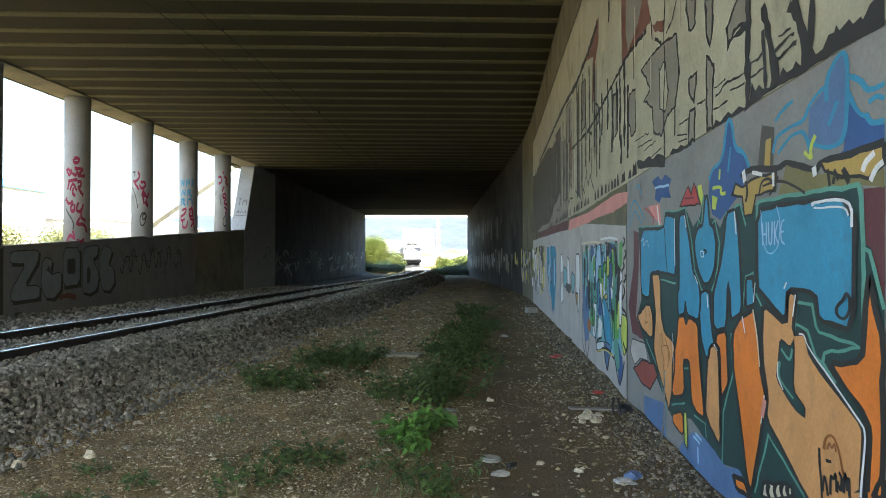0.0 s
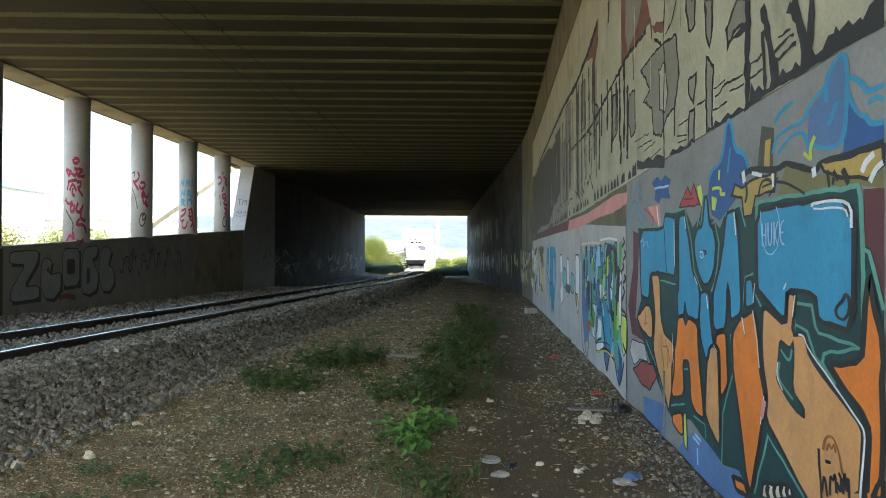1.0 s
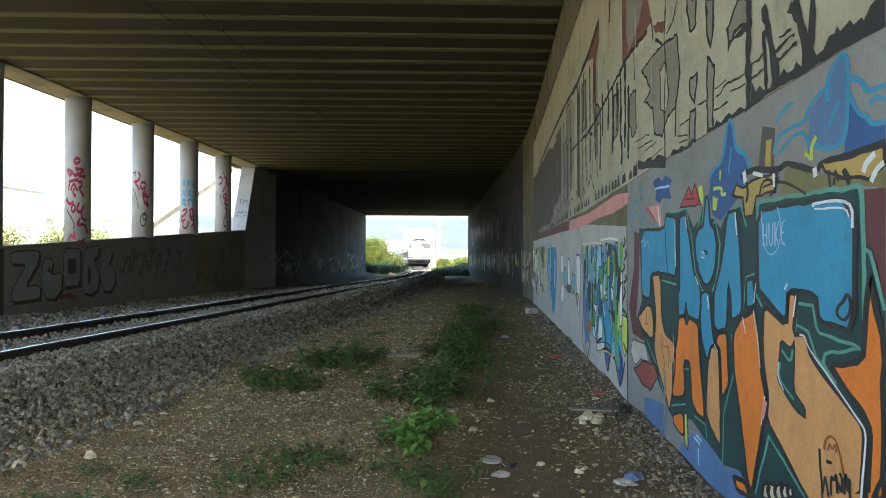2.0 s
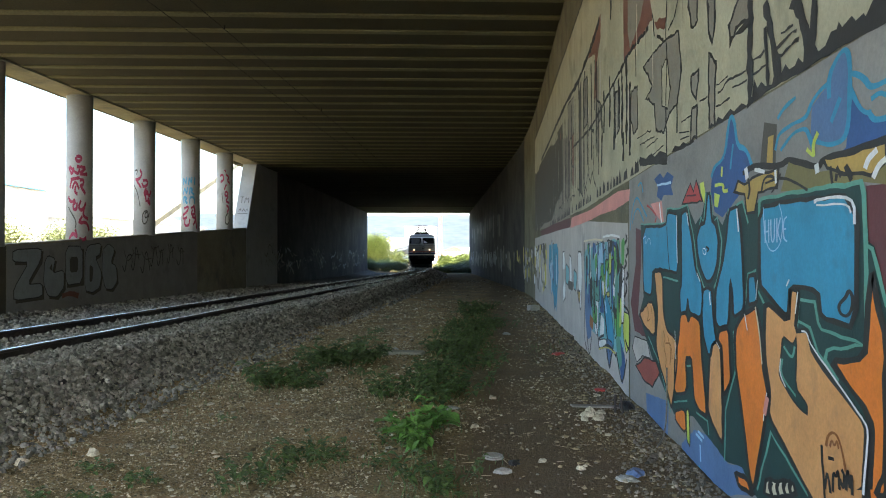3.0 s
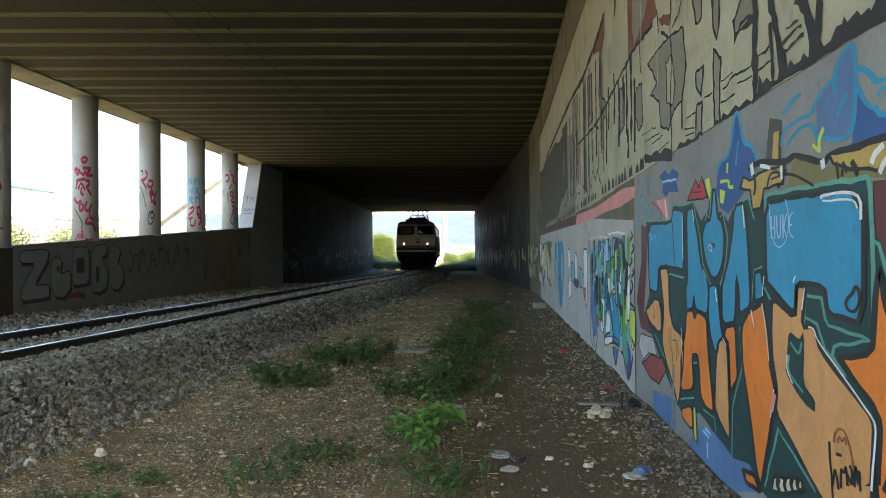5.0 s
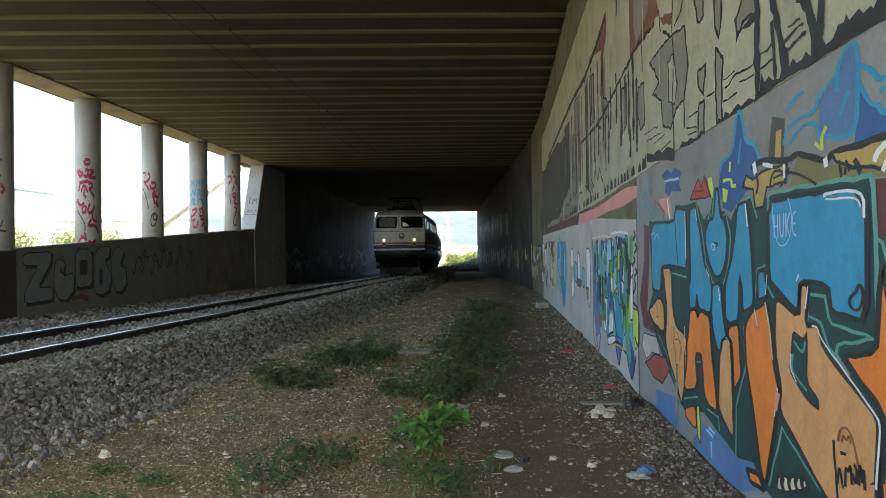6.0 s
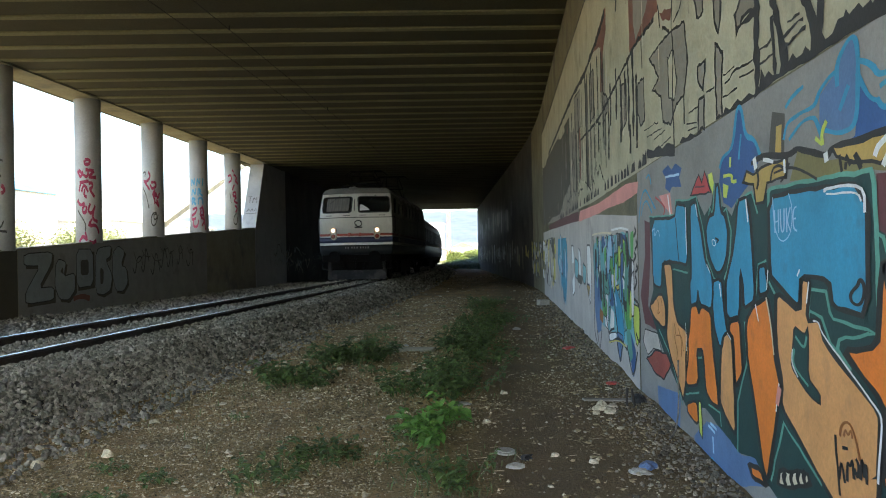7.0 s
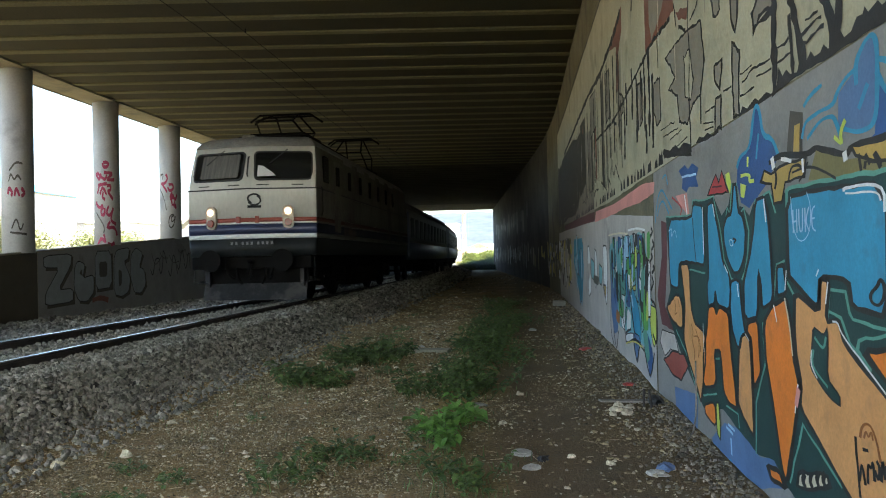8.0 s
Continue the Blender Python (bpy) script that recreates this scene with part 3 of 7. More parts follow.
    # small fittings of the front
    for s in (-1, 1):
        for x in (0.35, 1.15):
            placed(part("grab_iron", tube([(-0.14, 0, 0), (-0.13, -0.05, 0), (0.13, -0.05, 0), (0.14, 0, 0)], 0.013, 6), M["plough"], t), s * x, face_y(x) + 0.03, 2.86, 0, 0, s * fold)
        placed(part("lamp_socket", box(-0.05, 0.05, -0.08, 0.0, -0.08, 0.08, 0.015), M["loco_red"], t), s * 0.22, face_y(0.22), 2.03, 0, 0, s * fold)
        part("step_rail", tube([(s * 1.50, 0.12, 1.1), (s * 1.50, 0.10, 0.55), (s * 1.12, 0.10, 0.50)], 0.016, 6), M["plough"], t)
        part("jumper_cable", tube([(s * 0.62, -0.06, 1.12), (s * 0.60, -0.2, 0.95), (s * 0.52, -0.22, 0.72), (s * 0.45, -0.06, 0.62)], 0.028, 6), M["underframe"], t)
    placed(part("roof_lamp", rounded_panel(0.34, 0.16, 0.16, 0.05), M["loco_roof"], t, "grey lamp box on the roof edge"), -0.15, 0.45, 4.06)
    return t, bogie(t, 3.6, 2.7) + bogie(t, 11.8, 2.7)


def coach():
    L = 24.2
    t = thing("passenger_coach", "grey and blue passenger coach with a row of dark windows", "railway coach", group="coaches of the train")
    band("lower_body", [(0.95, 1.38, 0.0), (1.75, 1.42, 0.0)], M["coach_blue"], t, L, "blue lower body side", 0.12)
    band("body", [(1.751, 1.42, 0.0), (3.05, 1.41, 0.0), (3.25, 1.36, 0.01)], M["coach_paint"], t, L, "grey upper body side", 0.12)
    band("roof", [(3.251, 1.36, 0.01), (3.6, 1.15, 0.05), (3.85, 0.75, 0.12), (3.93, 0.3, 0.3)], M["loco_roof"], t, L, "rounded grey roof", 0.12)
    for s in (-1, 1):
        for i in range(11):
            placed(part("coach_window", rounded_panel(1.2, 0.92, 0.015, 0.08), M["coach_glass"], t, "dark coach window"), s * 1.416, 2.35 + i * 1.95, 2.45, 0, 0, s * 90)
        for y in (0.75, L - 0.75):
            placed(part("coach_door", rounded_panel(0.72, 2.0, 0.02, 0.05), M["coach_blue"], t, "blue coach door"), s * 1.414, y, 2.1, 0, 0, s * 90)
    for y, rz in ((0.0, 0), (L, 180)):
        placed(part("gangway", rounded_panel(1.0, 2.1, 0.28, 0.1), M["rubber"], t, "black rubber gangway"), 0, y, 2.15, 0, 0, rz)
        for s in (-1, 1):
            placed(part("end_rail", tube([(s * 1.2, -0.04, 1.2), (s * 1.2, -0.07, 1.3), (s * 1.2, -0.07, 3.0)], 0.02, 6), M["plough"], t), 0, y, 0, 0, 0, rz)
    part("underframe", box(-1.3, 1.3, 0.2, L - 0.2, 0.7, 0.949, 0.02), M["underframe"], t)
    part("equipment_box", box(-1.2, 1.2, 9.0, 14.5, 0.3, 0.7, 0.04), M["underframe"], t)
    return t, bogie(t, 3.0, 2.5) + bogie(t, L - 3.0, 2.5)


def train_pose(s, length):
    """Pose of a vehicle with its front at s along the line, both ends over the track."""
    a, b = Vector((track_x(s + 1.5), s + 1.5)), Vector((track_x(s + length - 1.5), s + length - 1.5))
    d = (b - a).normalized()
    front = a - 1.5 * d
    return pose(front.x, front.y, RAIL_Z, 0, 0, math.degrees(math.atan2(-d.x, d.y)))


LOCO, LOCO_WHEELS = locomotive()
COACHES = [coach() for _ in range(3)]
SPEED, STOP_Y = 15.55, 18.85


def front_at(t):
    return STOP_Y + SPEED * (8.0 - t)

# ---- spray paint on the walls: flat coats a few millimetres proud of the concrete ----
PAINTS = {
    "coat_grey": (0.295, 0.288, 0.268), "coat_pale": (0.54, 0.505, 0.465), "coat_white": (0.48, 0.448, 0.31), "blue": (0.11, 0.20, 0.38),
    "deep_blue": (0.04, 0.11, 0.30), "sky": (0.045, 0.31, 0.50), "pale_blue": (0.40, 0.62, 0.80), "orange": (0.82, 0.225, 0.026),
    "tan": (0.72, 0.35, 0.122), "ochre": (0.50, 0.34, 0.09), "olive": (0.23, 0.20, 0.075), "maroon": (0.13, 0.035, 0.04),
    "red": (0.50, 0.06, 0.06), "salmon": (0.72, 0.30, 0.26), "lime": (0.60, 0.70, 0.12), "pine": (0.016, 0.055, 0.05),
    "teal": (0.13, 0.36, 0.28), "white": (0.82, 0.83, 0.82), "black": (0.026, 0.023, 0.020), "brown": (0.36, 0.13, 0.03),
    "cream": (0.70, 0.62, 0.44), "umber": (0.27, 0.24, 0.18), "umber_dark": (0.085, 0.075, 0.06), "rust": (0.22, 0.08, 0.05), "soot_brown": (0.075, 0.063, 0.040),
    "green": (0.12, 0.42, 0.10), "aqua": (0.20, 0.48, 0.52), "yellow": (0.62, 0.52, 0.10), "tag_red": (0.34, 0.03, 0.075),
    "tag_blue": (0.10, 0.34, 0.50), "silver": (0.42, 0.45, 0.47), "red_worn": (0.33, 0.075, 0.055), "silver_faded": (0.30, 0.32, 0.33)}
for _k, _c in PAINTS.items():
    if _k.startswith("coat"):
        M[_k] = surface("paint_" + _k, tuple(v * 0.82 for v in _c), tuple(min(1, v * 1.1) for v in _c), 1.4, 0.75, 0.15, 45, grainy=0.10,
                        stain=tuple(v * 0.62 for v in _c), stain_scale=1.1, stain_cut=0.62)
    else:
        M[_k] = surface("paint_" + _k, tuple(v * 0.86 for v in _c), tuple(min(1, v * 1.12) for v in _c), 2.2, 0.62, 0.10, 50, grainy=0.09, stain=tuple(v * 0.72 + 0.02 for v in _c), stain_scale=4.5, stain_cut=0.62)


def on_wall(y, z, layer):
    return (wall_x(y) - 0.0014 * layer - 0.001, y, z)


def ragged(line, closed, step=0.07, amp=0.009):
    """The same line in short pieces with the waver of a spray can."""
    out = []
    p = [Vector(q) for q in line]
    for i in range(len(p) if closed else len(p) - 1):
        a, b = p[i], p[(i + 1) % len(p)]
        n = max(1, min(12, int((b - a).length / step)))
        for k in range(n):
            q = a.lerp(b, k / n)
            w = 0.4 if k == 0 else 1.0
            out.append((q.x + w * amp * (noise.noise((q.x * 7, q.y * 7, 1)) + 0.6 * noise.noise((q.x * 23, q.y * 23, 2))), q.y + w * amp * (noise.noise((q.x * 7, q.y * 7, 5)) + 0.6 * noise.noise((q.x * 23, q.y * 23, 6)))))
    if not closed:
        out.append(tuple(line[-1]))
    return out


def rounded(line, closed, cut=0.25, times=2):
    """Corners cut back into curves."""
    for _ in range(times):
        p = [Vector(q) for q in line]
        pairs = list(zip(p, p[1:] + p[:1])) if closed else list(zip(p, p[1:]))
        out = [] if closed else [p[0]]
        for i, (a, b) in enumerate(pairs):
            if closed or i:
                out.append(a.lerp(b, cut))
            if closed or i < len(pairs) - 1:
                out.append(a.lerp(b, 1 - cut))
        line = [tuple(q) for q in (out if closed else out + [p[-1]])]
    return line


def paint(name, colour, layer, outline, line=0.0, place=on_wall, wall=None):
    """A filled shape on the wall, (y, z) by (y, z), with a black outline if line is given."""
    bm = bmesh.new()
    old = place is on_wall and sum(q[1] for q in outline) / len(outline) > 2.55   # the flaking upper band
    if name == "painted_letter" and not old:
        outline = rounded(outline, True, 0.16, 1)
    outline = ragged(outline, True, 0.045, 0.024) if old else ragged(outline, True)
    bm.faces.new([bm.verts.new(place(y, z, layer)) for y, z in outline])
    ob = part(name, bm, M[colour], wall or WALL_R)
    if line:
        stroke("painted_outline", "black", layer + 0.5, line, outline, True, place, wall)
    return ob


def stroke(name, colour, layer, width, line, closed=False, place=on_wall, wall=None):
    """A spray line of even width with mitred corners."""
    old = place is on_wall and sum(q[1] for q in line) / len(line) > 2.55
    if name == "tag" or name == "painted_line" and len(line) < 40 and not old:
        line = rounded(line, closed)
    p = [Vector(q) for q in (line if len(line) > 40 else ragged(line, closed, 0.05, 0.02) if old else ragged(line, closed))]
    n = len(p)
    flat = Vector((1.9, 1.0)) if place is on_wall else Vector((1.0, 1.0))   # a broad can: uprights wider than level lines
    bm = bmesh.new()
    pairs = []
    for i in range(n):
        a = p[(i - 1) % n] if closed or i else p[i] - (p[1] - p[0])
        b = p[(i + 1) % n] if closed or i < n - 1 else p[i] + (p[i] - p[i - 1])
        u, v = (p[i] - a).normalized(), (b - p[i]).normalized()
        t = u + v
        t = t.normalized() if t.length > 0.15 else Vector((-u.y, u.x))
        m = Vector((-t.y, t.x))
        k = min(1.9, 1 / max(0.3, abs(m.dot(Vector((-u.y, u.x))))))
        w = width * k / 2 * (1 + (0.9 if old else 0.35) * noise.noise((p[i].x * (17 if old else 9), p[i].y * (17 if old else 9), layer)))
        pairs.append([bm.verts.new(place(p[i].x + s * w * m.x * flat.x, p[i].y + s * w * m.y, layer)) for s in (-1, 1)])
    for i in range(n if closed else n - 1):
        (a, b), (c, d) = pairs[i], pairs[(i + 1) % n]
        bm.faces.new((a, b, d, c))
    return part(name, bm, M[colour], wall or WALL_R)


paint("painted_ground", "coat_grey", 1, [(-1, 2.47), (9.06, 2.43), (9.1, 1.96), (9.05, -0.25), (-1, -0.28)])
paint("painted_ground", "coat_white", 1, [(-1, 2.48), (9.05, 2.44), (13.0, 2.40), (19.0, 2.46), (23.4, 2.55), (23.4, 4.4), (30.2, 4.5), (30.2, 6.0), (14, 5.97), (-1, 5.95)])
paint("painted_ground", "coat_pale", 1, [(9.14, 1.96), (13.7, 2.2), (19.3, 2.28), (30.3, 2.35), (30.3, -0.2), (9.14, -0.2)])
paint("painted_shape", "maroon", 2, [(8.634, 1.886), (8.302, 1.85), (8.343, 1.457), (8.518, 0.983), (8.018, 0.772), (8.728, 0.787), (8.976, 1.076), (8.642, 1.514)])
paint("painted_shape", "maroon", 2, [(3.312, 1.842), (3.136, 1.837), (3.144, 1.387), (3.214, 1.493), (3.268, 1.604), (3.306, 1.627)])
paint("painted_shape", "blue", 2, [(8.09, 0.228), (7.042, 0.329), (7.097, -0.096), (7.807, -0.102), (8.035, 0.015)])
paint("painted_shape", "blue", 2, [(6.561, 0.075), (6.152, 0.274), (5.749, 0.319), (5.269, 0.243), (4.95, 0.3), (4.66, 0.216), (5.913, -0.15), (6.43, -0.094)])
stroke("painted_line", "pale_blue", 3, 0.02, [(6.101, 0.255), (5.905, 0.241)])
stroke("painted_line", "pale_blue", 3, 0.02, [(6.034, 0.286), (5.857, 0.275)])
stroke("painted_line", "pale_blue", 3, 0.02, [(5.97, 0.201), (5.956, 0.082)])
paint("painted_shape", "sky", 2.5, [(6.337, -0.07), (5.989, 0.049), (5.879, -0.011), (6.109, -0.107)])
paint("painted_shadow", "pine", 3, [(8.333, 1.915), (7.102, 1.865), (7.053, 1.995), (6.622, 1.963), (6.313, 1.979), (6.07, 1.81), (5.872, 1.875), (5.76, 2.024), (5.655, 2.015), (5.586, 1.851), (5.488, 1.838), (5.355, 1.772), (5.225, 1.871), (4.919, 1.899), (4.833, 1.837), (4.619, 1.875), (4.57, 1.887), (4.109, 1.883), (3.362, 1.863), (3.328, 1.809), (3.316, 1.627), (3.244, 1.603), (3.196, 1.472), (3.144, 1.377), (3.157, 0.655), (4.73, 0.195), (4.972, 0.294), (5.295, 0.248), (5.749, 0.307), (6.168, 0.368), (6.824, 0.259), (7.736, 0.607), (8.452, 0.975), (8.191, 1.175)])
stroke("painted_outline", "teal", 4, 0.015, [(8.333, 1.909), (7.102, 1.865), (7.053, 1.99), (6.622, 1.963), (6.313, 1.974), (6.106, 1.694), (6.026, 1.483)])
stroke("painted_outline", "teal", 4.05, 0.015, [(6.026, 1.492), (5.835, 1.357), (5.759, 1.343)])
stroke("painted_outline", "teal", 4.1, 0.015, [(6.022, 1.692), (5.904, 1.86), (5.826, 1.808), (5.76, 2.02)])
stroke("painted_outline", "teal", 4.15, 0.015, [(5.641, 2.01), (5.587, 1.797), (5.474, 1.83), (5.37, 1.676), (5.413, 1.528), (5.483, 1.414), (5.568, 1.354)])
stroke("painted_outline", "teal", 4.2, 0.015, [(5.415, 1.416), (5.28, 1.637), (5.212, 1.863), (4.919, 1.899), (4.813, 1.762)])
stroke("painted_outline", "teal", 4.25, 0.015, [(4.887, 1.278), (4.819, 1.464), (4.675, 1.489)])
stroke("painted_outline", "teal", 4.3, 0.022, [(4.623, 1.626), (4.609, 1.874), (4.57, 1.887), (4.109, 1.883), (3.352, 1.862), (3.328, 1.809), (3.311, 1.627), (3.309, 1.203)])
stroke("painted_outline", "teal", 4.35, 0.015, [(4.03, 1.354), (3.835, 1.351), (3.797, 1.259), (3.759, 1.231), (3.339, 1.204), (3.699, 1.141), (3.724, 1.097), (3.582, 1.022)])
stroke("painted_outline", "teal", 4.4, 0.015, [(4.03, 1.34), (4.095, 1.056), (4.235, 1.091)])
stroke("painted_outline", "teal", 4.45, 0.015, [(4.061, 1.249), (3.891, 1.225), (3.8, 1.119), (3.582, 1.027)])
stroke("painted_outline", "teal", 4.5, 0.015, [(3.297, 1.604), (3.259, 1.59), (3.144, 1.37)])
stroke("painted_outline", "teal", 4.55, 0.015, [(4.638, 1.371), (4.525, 1.295), (4.548, 1.094)])
stroke("painted_outline", "teal", 4.6, 0.015, [(4.68, 0.242), (4.447, 0.618), (3.933, 0.428)])
stroke("painted_outline", "teal", 4.65, 0.015, [(4.27, 0.953), (4.061, 0.872)])
stroke("painted_outline", "teal", 4.7, 0.015, [(6.395, 0.72), (6.23, 0.741)])
stroke("painted_outline", "teal", 4.75, 0.015, [(6.821, 0.363), (6.345, 0.456)])
stroke("painted_outline", "teal", 4.8, 0.015, [(5.118, 1.106), (5.075, 0.866), (5.301, 0.58), (5.333, 0.245)])
stroke("painted_outline", "teal", 4.85, 0.015, [(5.719, 0.326), (5.747, 0.418), (6.064, 0.417)])
stroke("painted_outline", "teal", 4.9, 0.015, [(7.93, 0.803), (7.395, 0.598), (6.932, 0.252)])
stroke("painted_outline", "teal", 4.95, 0.015, [(7.303, 1.398), (6.634, 1.376)])
paint("painted_letter", "sky", 5, [(8.207, 1.875), (7.102, 1.841), (7.03, 1.96), (6.643, 1.918), (6.633, 1.44), (6.951, 1.454), (7.69, 1.465), (7.75, 1.238), (7.835, 1.202), (8.19, 1.232)], 0.024)
paint("painted_letter", "sky", 5, [(6.523, 1.912), (6.332, 1.936), (6.175, 1.717), (6.06, 1.462), (5.882, 1.383), (5.854, 1.223), (5.935, 1.124), (6.258, 1.148), (6.31, 1.262), (6.349, 1.146), (6.56, 1.115), (6.576, 1.295), (6.516, 1.343)], 0.024)
paint("painted_letter", "sky", 5, [(5.715, 2.001), (5.656, 2.008), (5.601, 1.817), (5.503, 1.786), (5.437, 1.678), (5.467, 1.527), (5.552, 1.45), (5.639, 1.398), (5.757, 1.399), (5.912, 1.485), (6.007, 1.608), (6.021, 1.712), (5.921, 1.804), (5.78, 1.814)], 0.024)
paint("painted_letter", "sky", 5, [(5.851, 1.332), (5.728, 1.356), (5.611, 1.341), (5.585, 1.18), (5.532, 1.031), (5.477, 1.006), (5.589, 0.98), (5.649, 0.88), (5.737, 0.893), (5.842, 1.002), (5.886, 1.16)], 0.024)
paint("painted_letter", "sky", 5, [(5.2, 1.859), (5.021, 1.876), (4.955, 1.769), (4.915, 1.53), (4.887, 1.294), (4.921, 1.238), (5.116, 1.184), (5.137, 1.352), (5.172, 1.422), (5.214, 1.133), (5.421, 1.094), (5.53, 1.127), (5.526, 1.337), (5.414, 1.46), (5.28, 1.637)], 0.024)
paint("painted_letter", "sky", 5, [(4.819, 1.447), (4.695, 1.472), (4.658, 1.371), (4.659, 1.307), (4.823, 1.281)], 0.024)
paint("painted_letter", "sky", 5, [(4.609, 1.842), (4.11, 1.844), (3.383, 1.814), (3.398, 1.263), (3.758, 1.283), (3.794, 1.405), (4.149, 1.419), (4.168, 1.247), (4.451, 1.348), (4.618, 1.41)], 0.024)
stroke("painted_line", "black", 6, 0.014, [(7.056, 1.839), (7.015, 1.618), (6.951, 1.449)])
paint("painted_letter", "orange", 5, [(6.56, 1.11), (6.367, 1.136), (6.295, 1.067), (6.205, 1.134), (5.935, 1.103), (5.907, 0.914), (5.804, 0.606), (5.761, 0.447), (5.965, 0.444), (6.131, 0.501), (6.178, 0.714), (6.211, 0.804), (6.393, 0.782), (6.343, 0.517), (6.799, 0.432), (6.771, 0.726), (6.623, 0.927)], 0.026)
paint("painted_letter", "orange", 5, [(5.435, 1.082), (5.215, 1.112), (5.194, 0.921), (5.172, 0.781), (5.325, 0.667), (5.363, 0.716), (5.371, 0.965), (5.477, 1.014)], 0.026)
paint("painted_letter", "tan", 5, [(5.618, 0.961), (5.519, 0.998), (5.397, 0.963), (5.376, 0.714), (5.357, 0.342), (5.573, 0.407), (5.745, 0.497), (5.711, 0.7), (5.679, 0.861)], 0.026)
paint("painted_letter", "orange", 5, [(5.047, 1.14), (4.91, 1.226), (4.802, 1.246), (4.659, 1.287), (4.585, 1.122), (4.56, 0.968), (4.48, 0.807), (4.538, 0.66), (4.607, 0.489), (4.73, 0.228), (4.811, 0.277), (4.944, 0.613), (5.064, 0.867), (5.095, 1.073)], 0.026)
paint("painted_letter", "tan", 5, [(4.516, 1.32), (4.168, 1.23), (4.134, 1.4), (4.021, 1.398), (4.077, 1.192), (3.918, 1.217), (3.859, 1.112), (3.594, 1.001), (3.369, 0.913), (3.311, 0.868), (3.328, 0.722), (3.34, 0.602), (3.899, 0.438), (3.989, 0.472), (4.135, 0.544), (4.482, 0.702), (4.452, 0.83), (4.531, 1.003), (4.537, 1.157)], 0.026)
paint("painted_letter", "orange", 5, [(3.651, 1.096), (3.325, 1.156), (3.297, 1.334), (3.265, 1.51), (3.212, 1.373), (3.146, 1.259), (3.156, 0.745), (3.23, 0.634), (3.296, 0.614), (3.279, 0.757), (3.267, 0.888), (3.338, 0.964), (3.482, 1.014)], 0.026)
paint("painted_letter", "tan", 5, [(7.637, 1.439), (7.253, 1.439), (7.213, 1.071), (7.075, 0.933), (6.81, 0.909), (6.685, 0.866), (6.689, 0.69), (6.82, 0.438), (6.909, 0.29), (7.04, 0.402), (7.395, 0.598), (7.571, 0.774), (7.461, 1.054), (7.56, 1.298)], 0.026)
paint("painted_letter", "tan", 5, [(8.451, 0.987), (7.78, 1.167), (7.592, 1.045), (7.596, 0.824), (8.076, 0.873)], 0.026)
paint("painted_letter", "orange", 4.4, [(6.78, 0.295), (6.421, 0.372), (6.387, 0.193), (6.761, 0.215)], 0.02)
paint("painted_letter", "lime", 4.4, [(6.383, 0.379), (6.291, 0.396), (6.261, 0.113), (6.369, 0.153)], 0.014)
paint("painted_letter", "pine", 6, [(4.25, 1.151), (4.109, 1.125), (4.055, 1.167), (4.075, 0.92), (3.925, 0.858), (3.926, 0.804), (4.129, 0.855), (4.303, 0.942), (4.277, 1.034)], 0.012)
stroke("painted_line", "teal", 7, 0.014, [(4.234, 1.103), (4.11, 1.049), (4.078, 1.12)])
stroke("painted_line", "teal", 7, 0.014, [(4.252, 1.037), (4.286, 0.951), (4.068, 0.876)])
paint("painted_letter", "teal", 5.6, [(3.239, 0.631), (3.211, 0.683), (3.156, 0.734), (3.157, 0.655)], 0.02)
paint("painted_letter", "orange", 4.6, [(5.088, 0.23), (4.885, 0.257), (4.74, 0.192), (5.02, 0.166)], 0.03)
paint("painted_letter", "cream", 4.6, [(4.525, 0.348), (4.122, 0.44), (4.077, 0.386), (4.564, 0.244)], 0.02)
stroke("painted_line", "black", 5.4, 0.03, [(4.435, 0.36), (4.471, 0.314), (4.427, 0.284)])
stroke("painted_line", "black", 5.4, 0.03, [(4.331, 0.389), (4.365, 0.344), (4.324, 0.314)])
stroke("painted_line", "black", 5.4, 0.03, [(4.231, 0.416), (4.265, 0.372), (4.225, 0.343)])
stroke("painted_line", "black", 5.4, 0.03, [(4.145, 0.44), (4.176, 0.397), (4.138, 0.368)])
stroke("painted_line", "white", 7, 0.01364, [(3.813, 1.806), (3.813, 1.827), (3.404, 1.813), (3.406, 1.694)])
stroke("painted_line", "white", 7.05, 0.00868, [(3.8, 1.798), (3.468, 1.785), (3.437, 1.743)])
stroke("painted_line", "white", 7.1, 0.00992, [(4.188, 1.412), (4.149, 1.448)])
stroke("painted_line", "white", 7.15, 0.00992, [(3.989, 1.203), (3.919, 1.207), (3.885, 1.151), (3.582, 1.017), (3.349, 0.91), (3.291, 0.87), (3.323, 0.723), (3.345, 0.602)])
stroke("painted_line", "white", 7.2, 0.00868, [(4.498, 0.822), (4.556, 0.657)])
stroke("painted_line", "salmon", 7.25, 0.03, [(4.489, 0.802), (4.537, 0.698)])
stroke("painted_line", "white", 7.3, 0.0124, [(6.664, 1.91), (6.651, 1.522)])
stroke("painted_line", "white", 7.35, 0.0124, [(5.021, 1.862), (4.989, 1.719)])
stroke("painted_line", "white", 7.4, 0.00992, [(6.315, 1.909), (6.262, 1.81)])
stroke("painted_line", "white", 7.45, 0.00992, [(5.669, 1.323), (5.642, 1.235)])
stroke("painted_line", "white", 7.5, 0.00744, [(4.637, 1.435), (4.668, 1.322)])
stroke("painted_line", "cream", 7.55, 0.012, [(4.679, 1.28), (4.604, 1.12), (4.569, 0.967)])
stroke("painted_line", "white", 7.6, 0.00744, [(4.029, 1.39), (4.068, 1.282)])
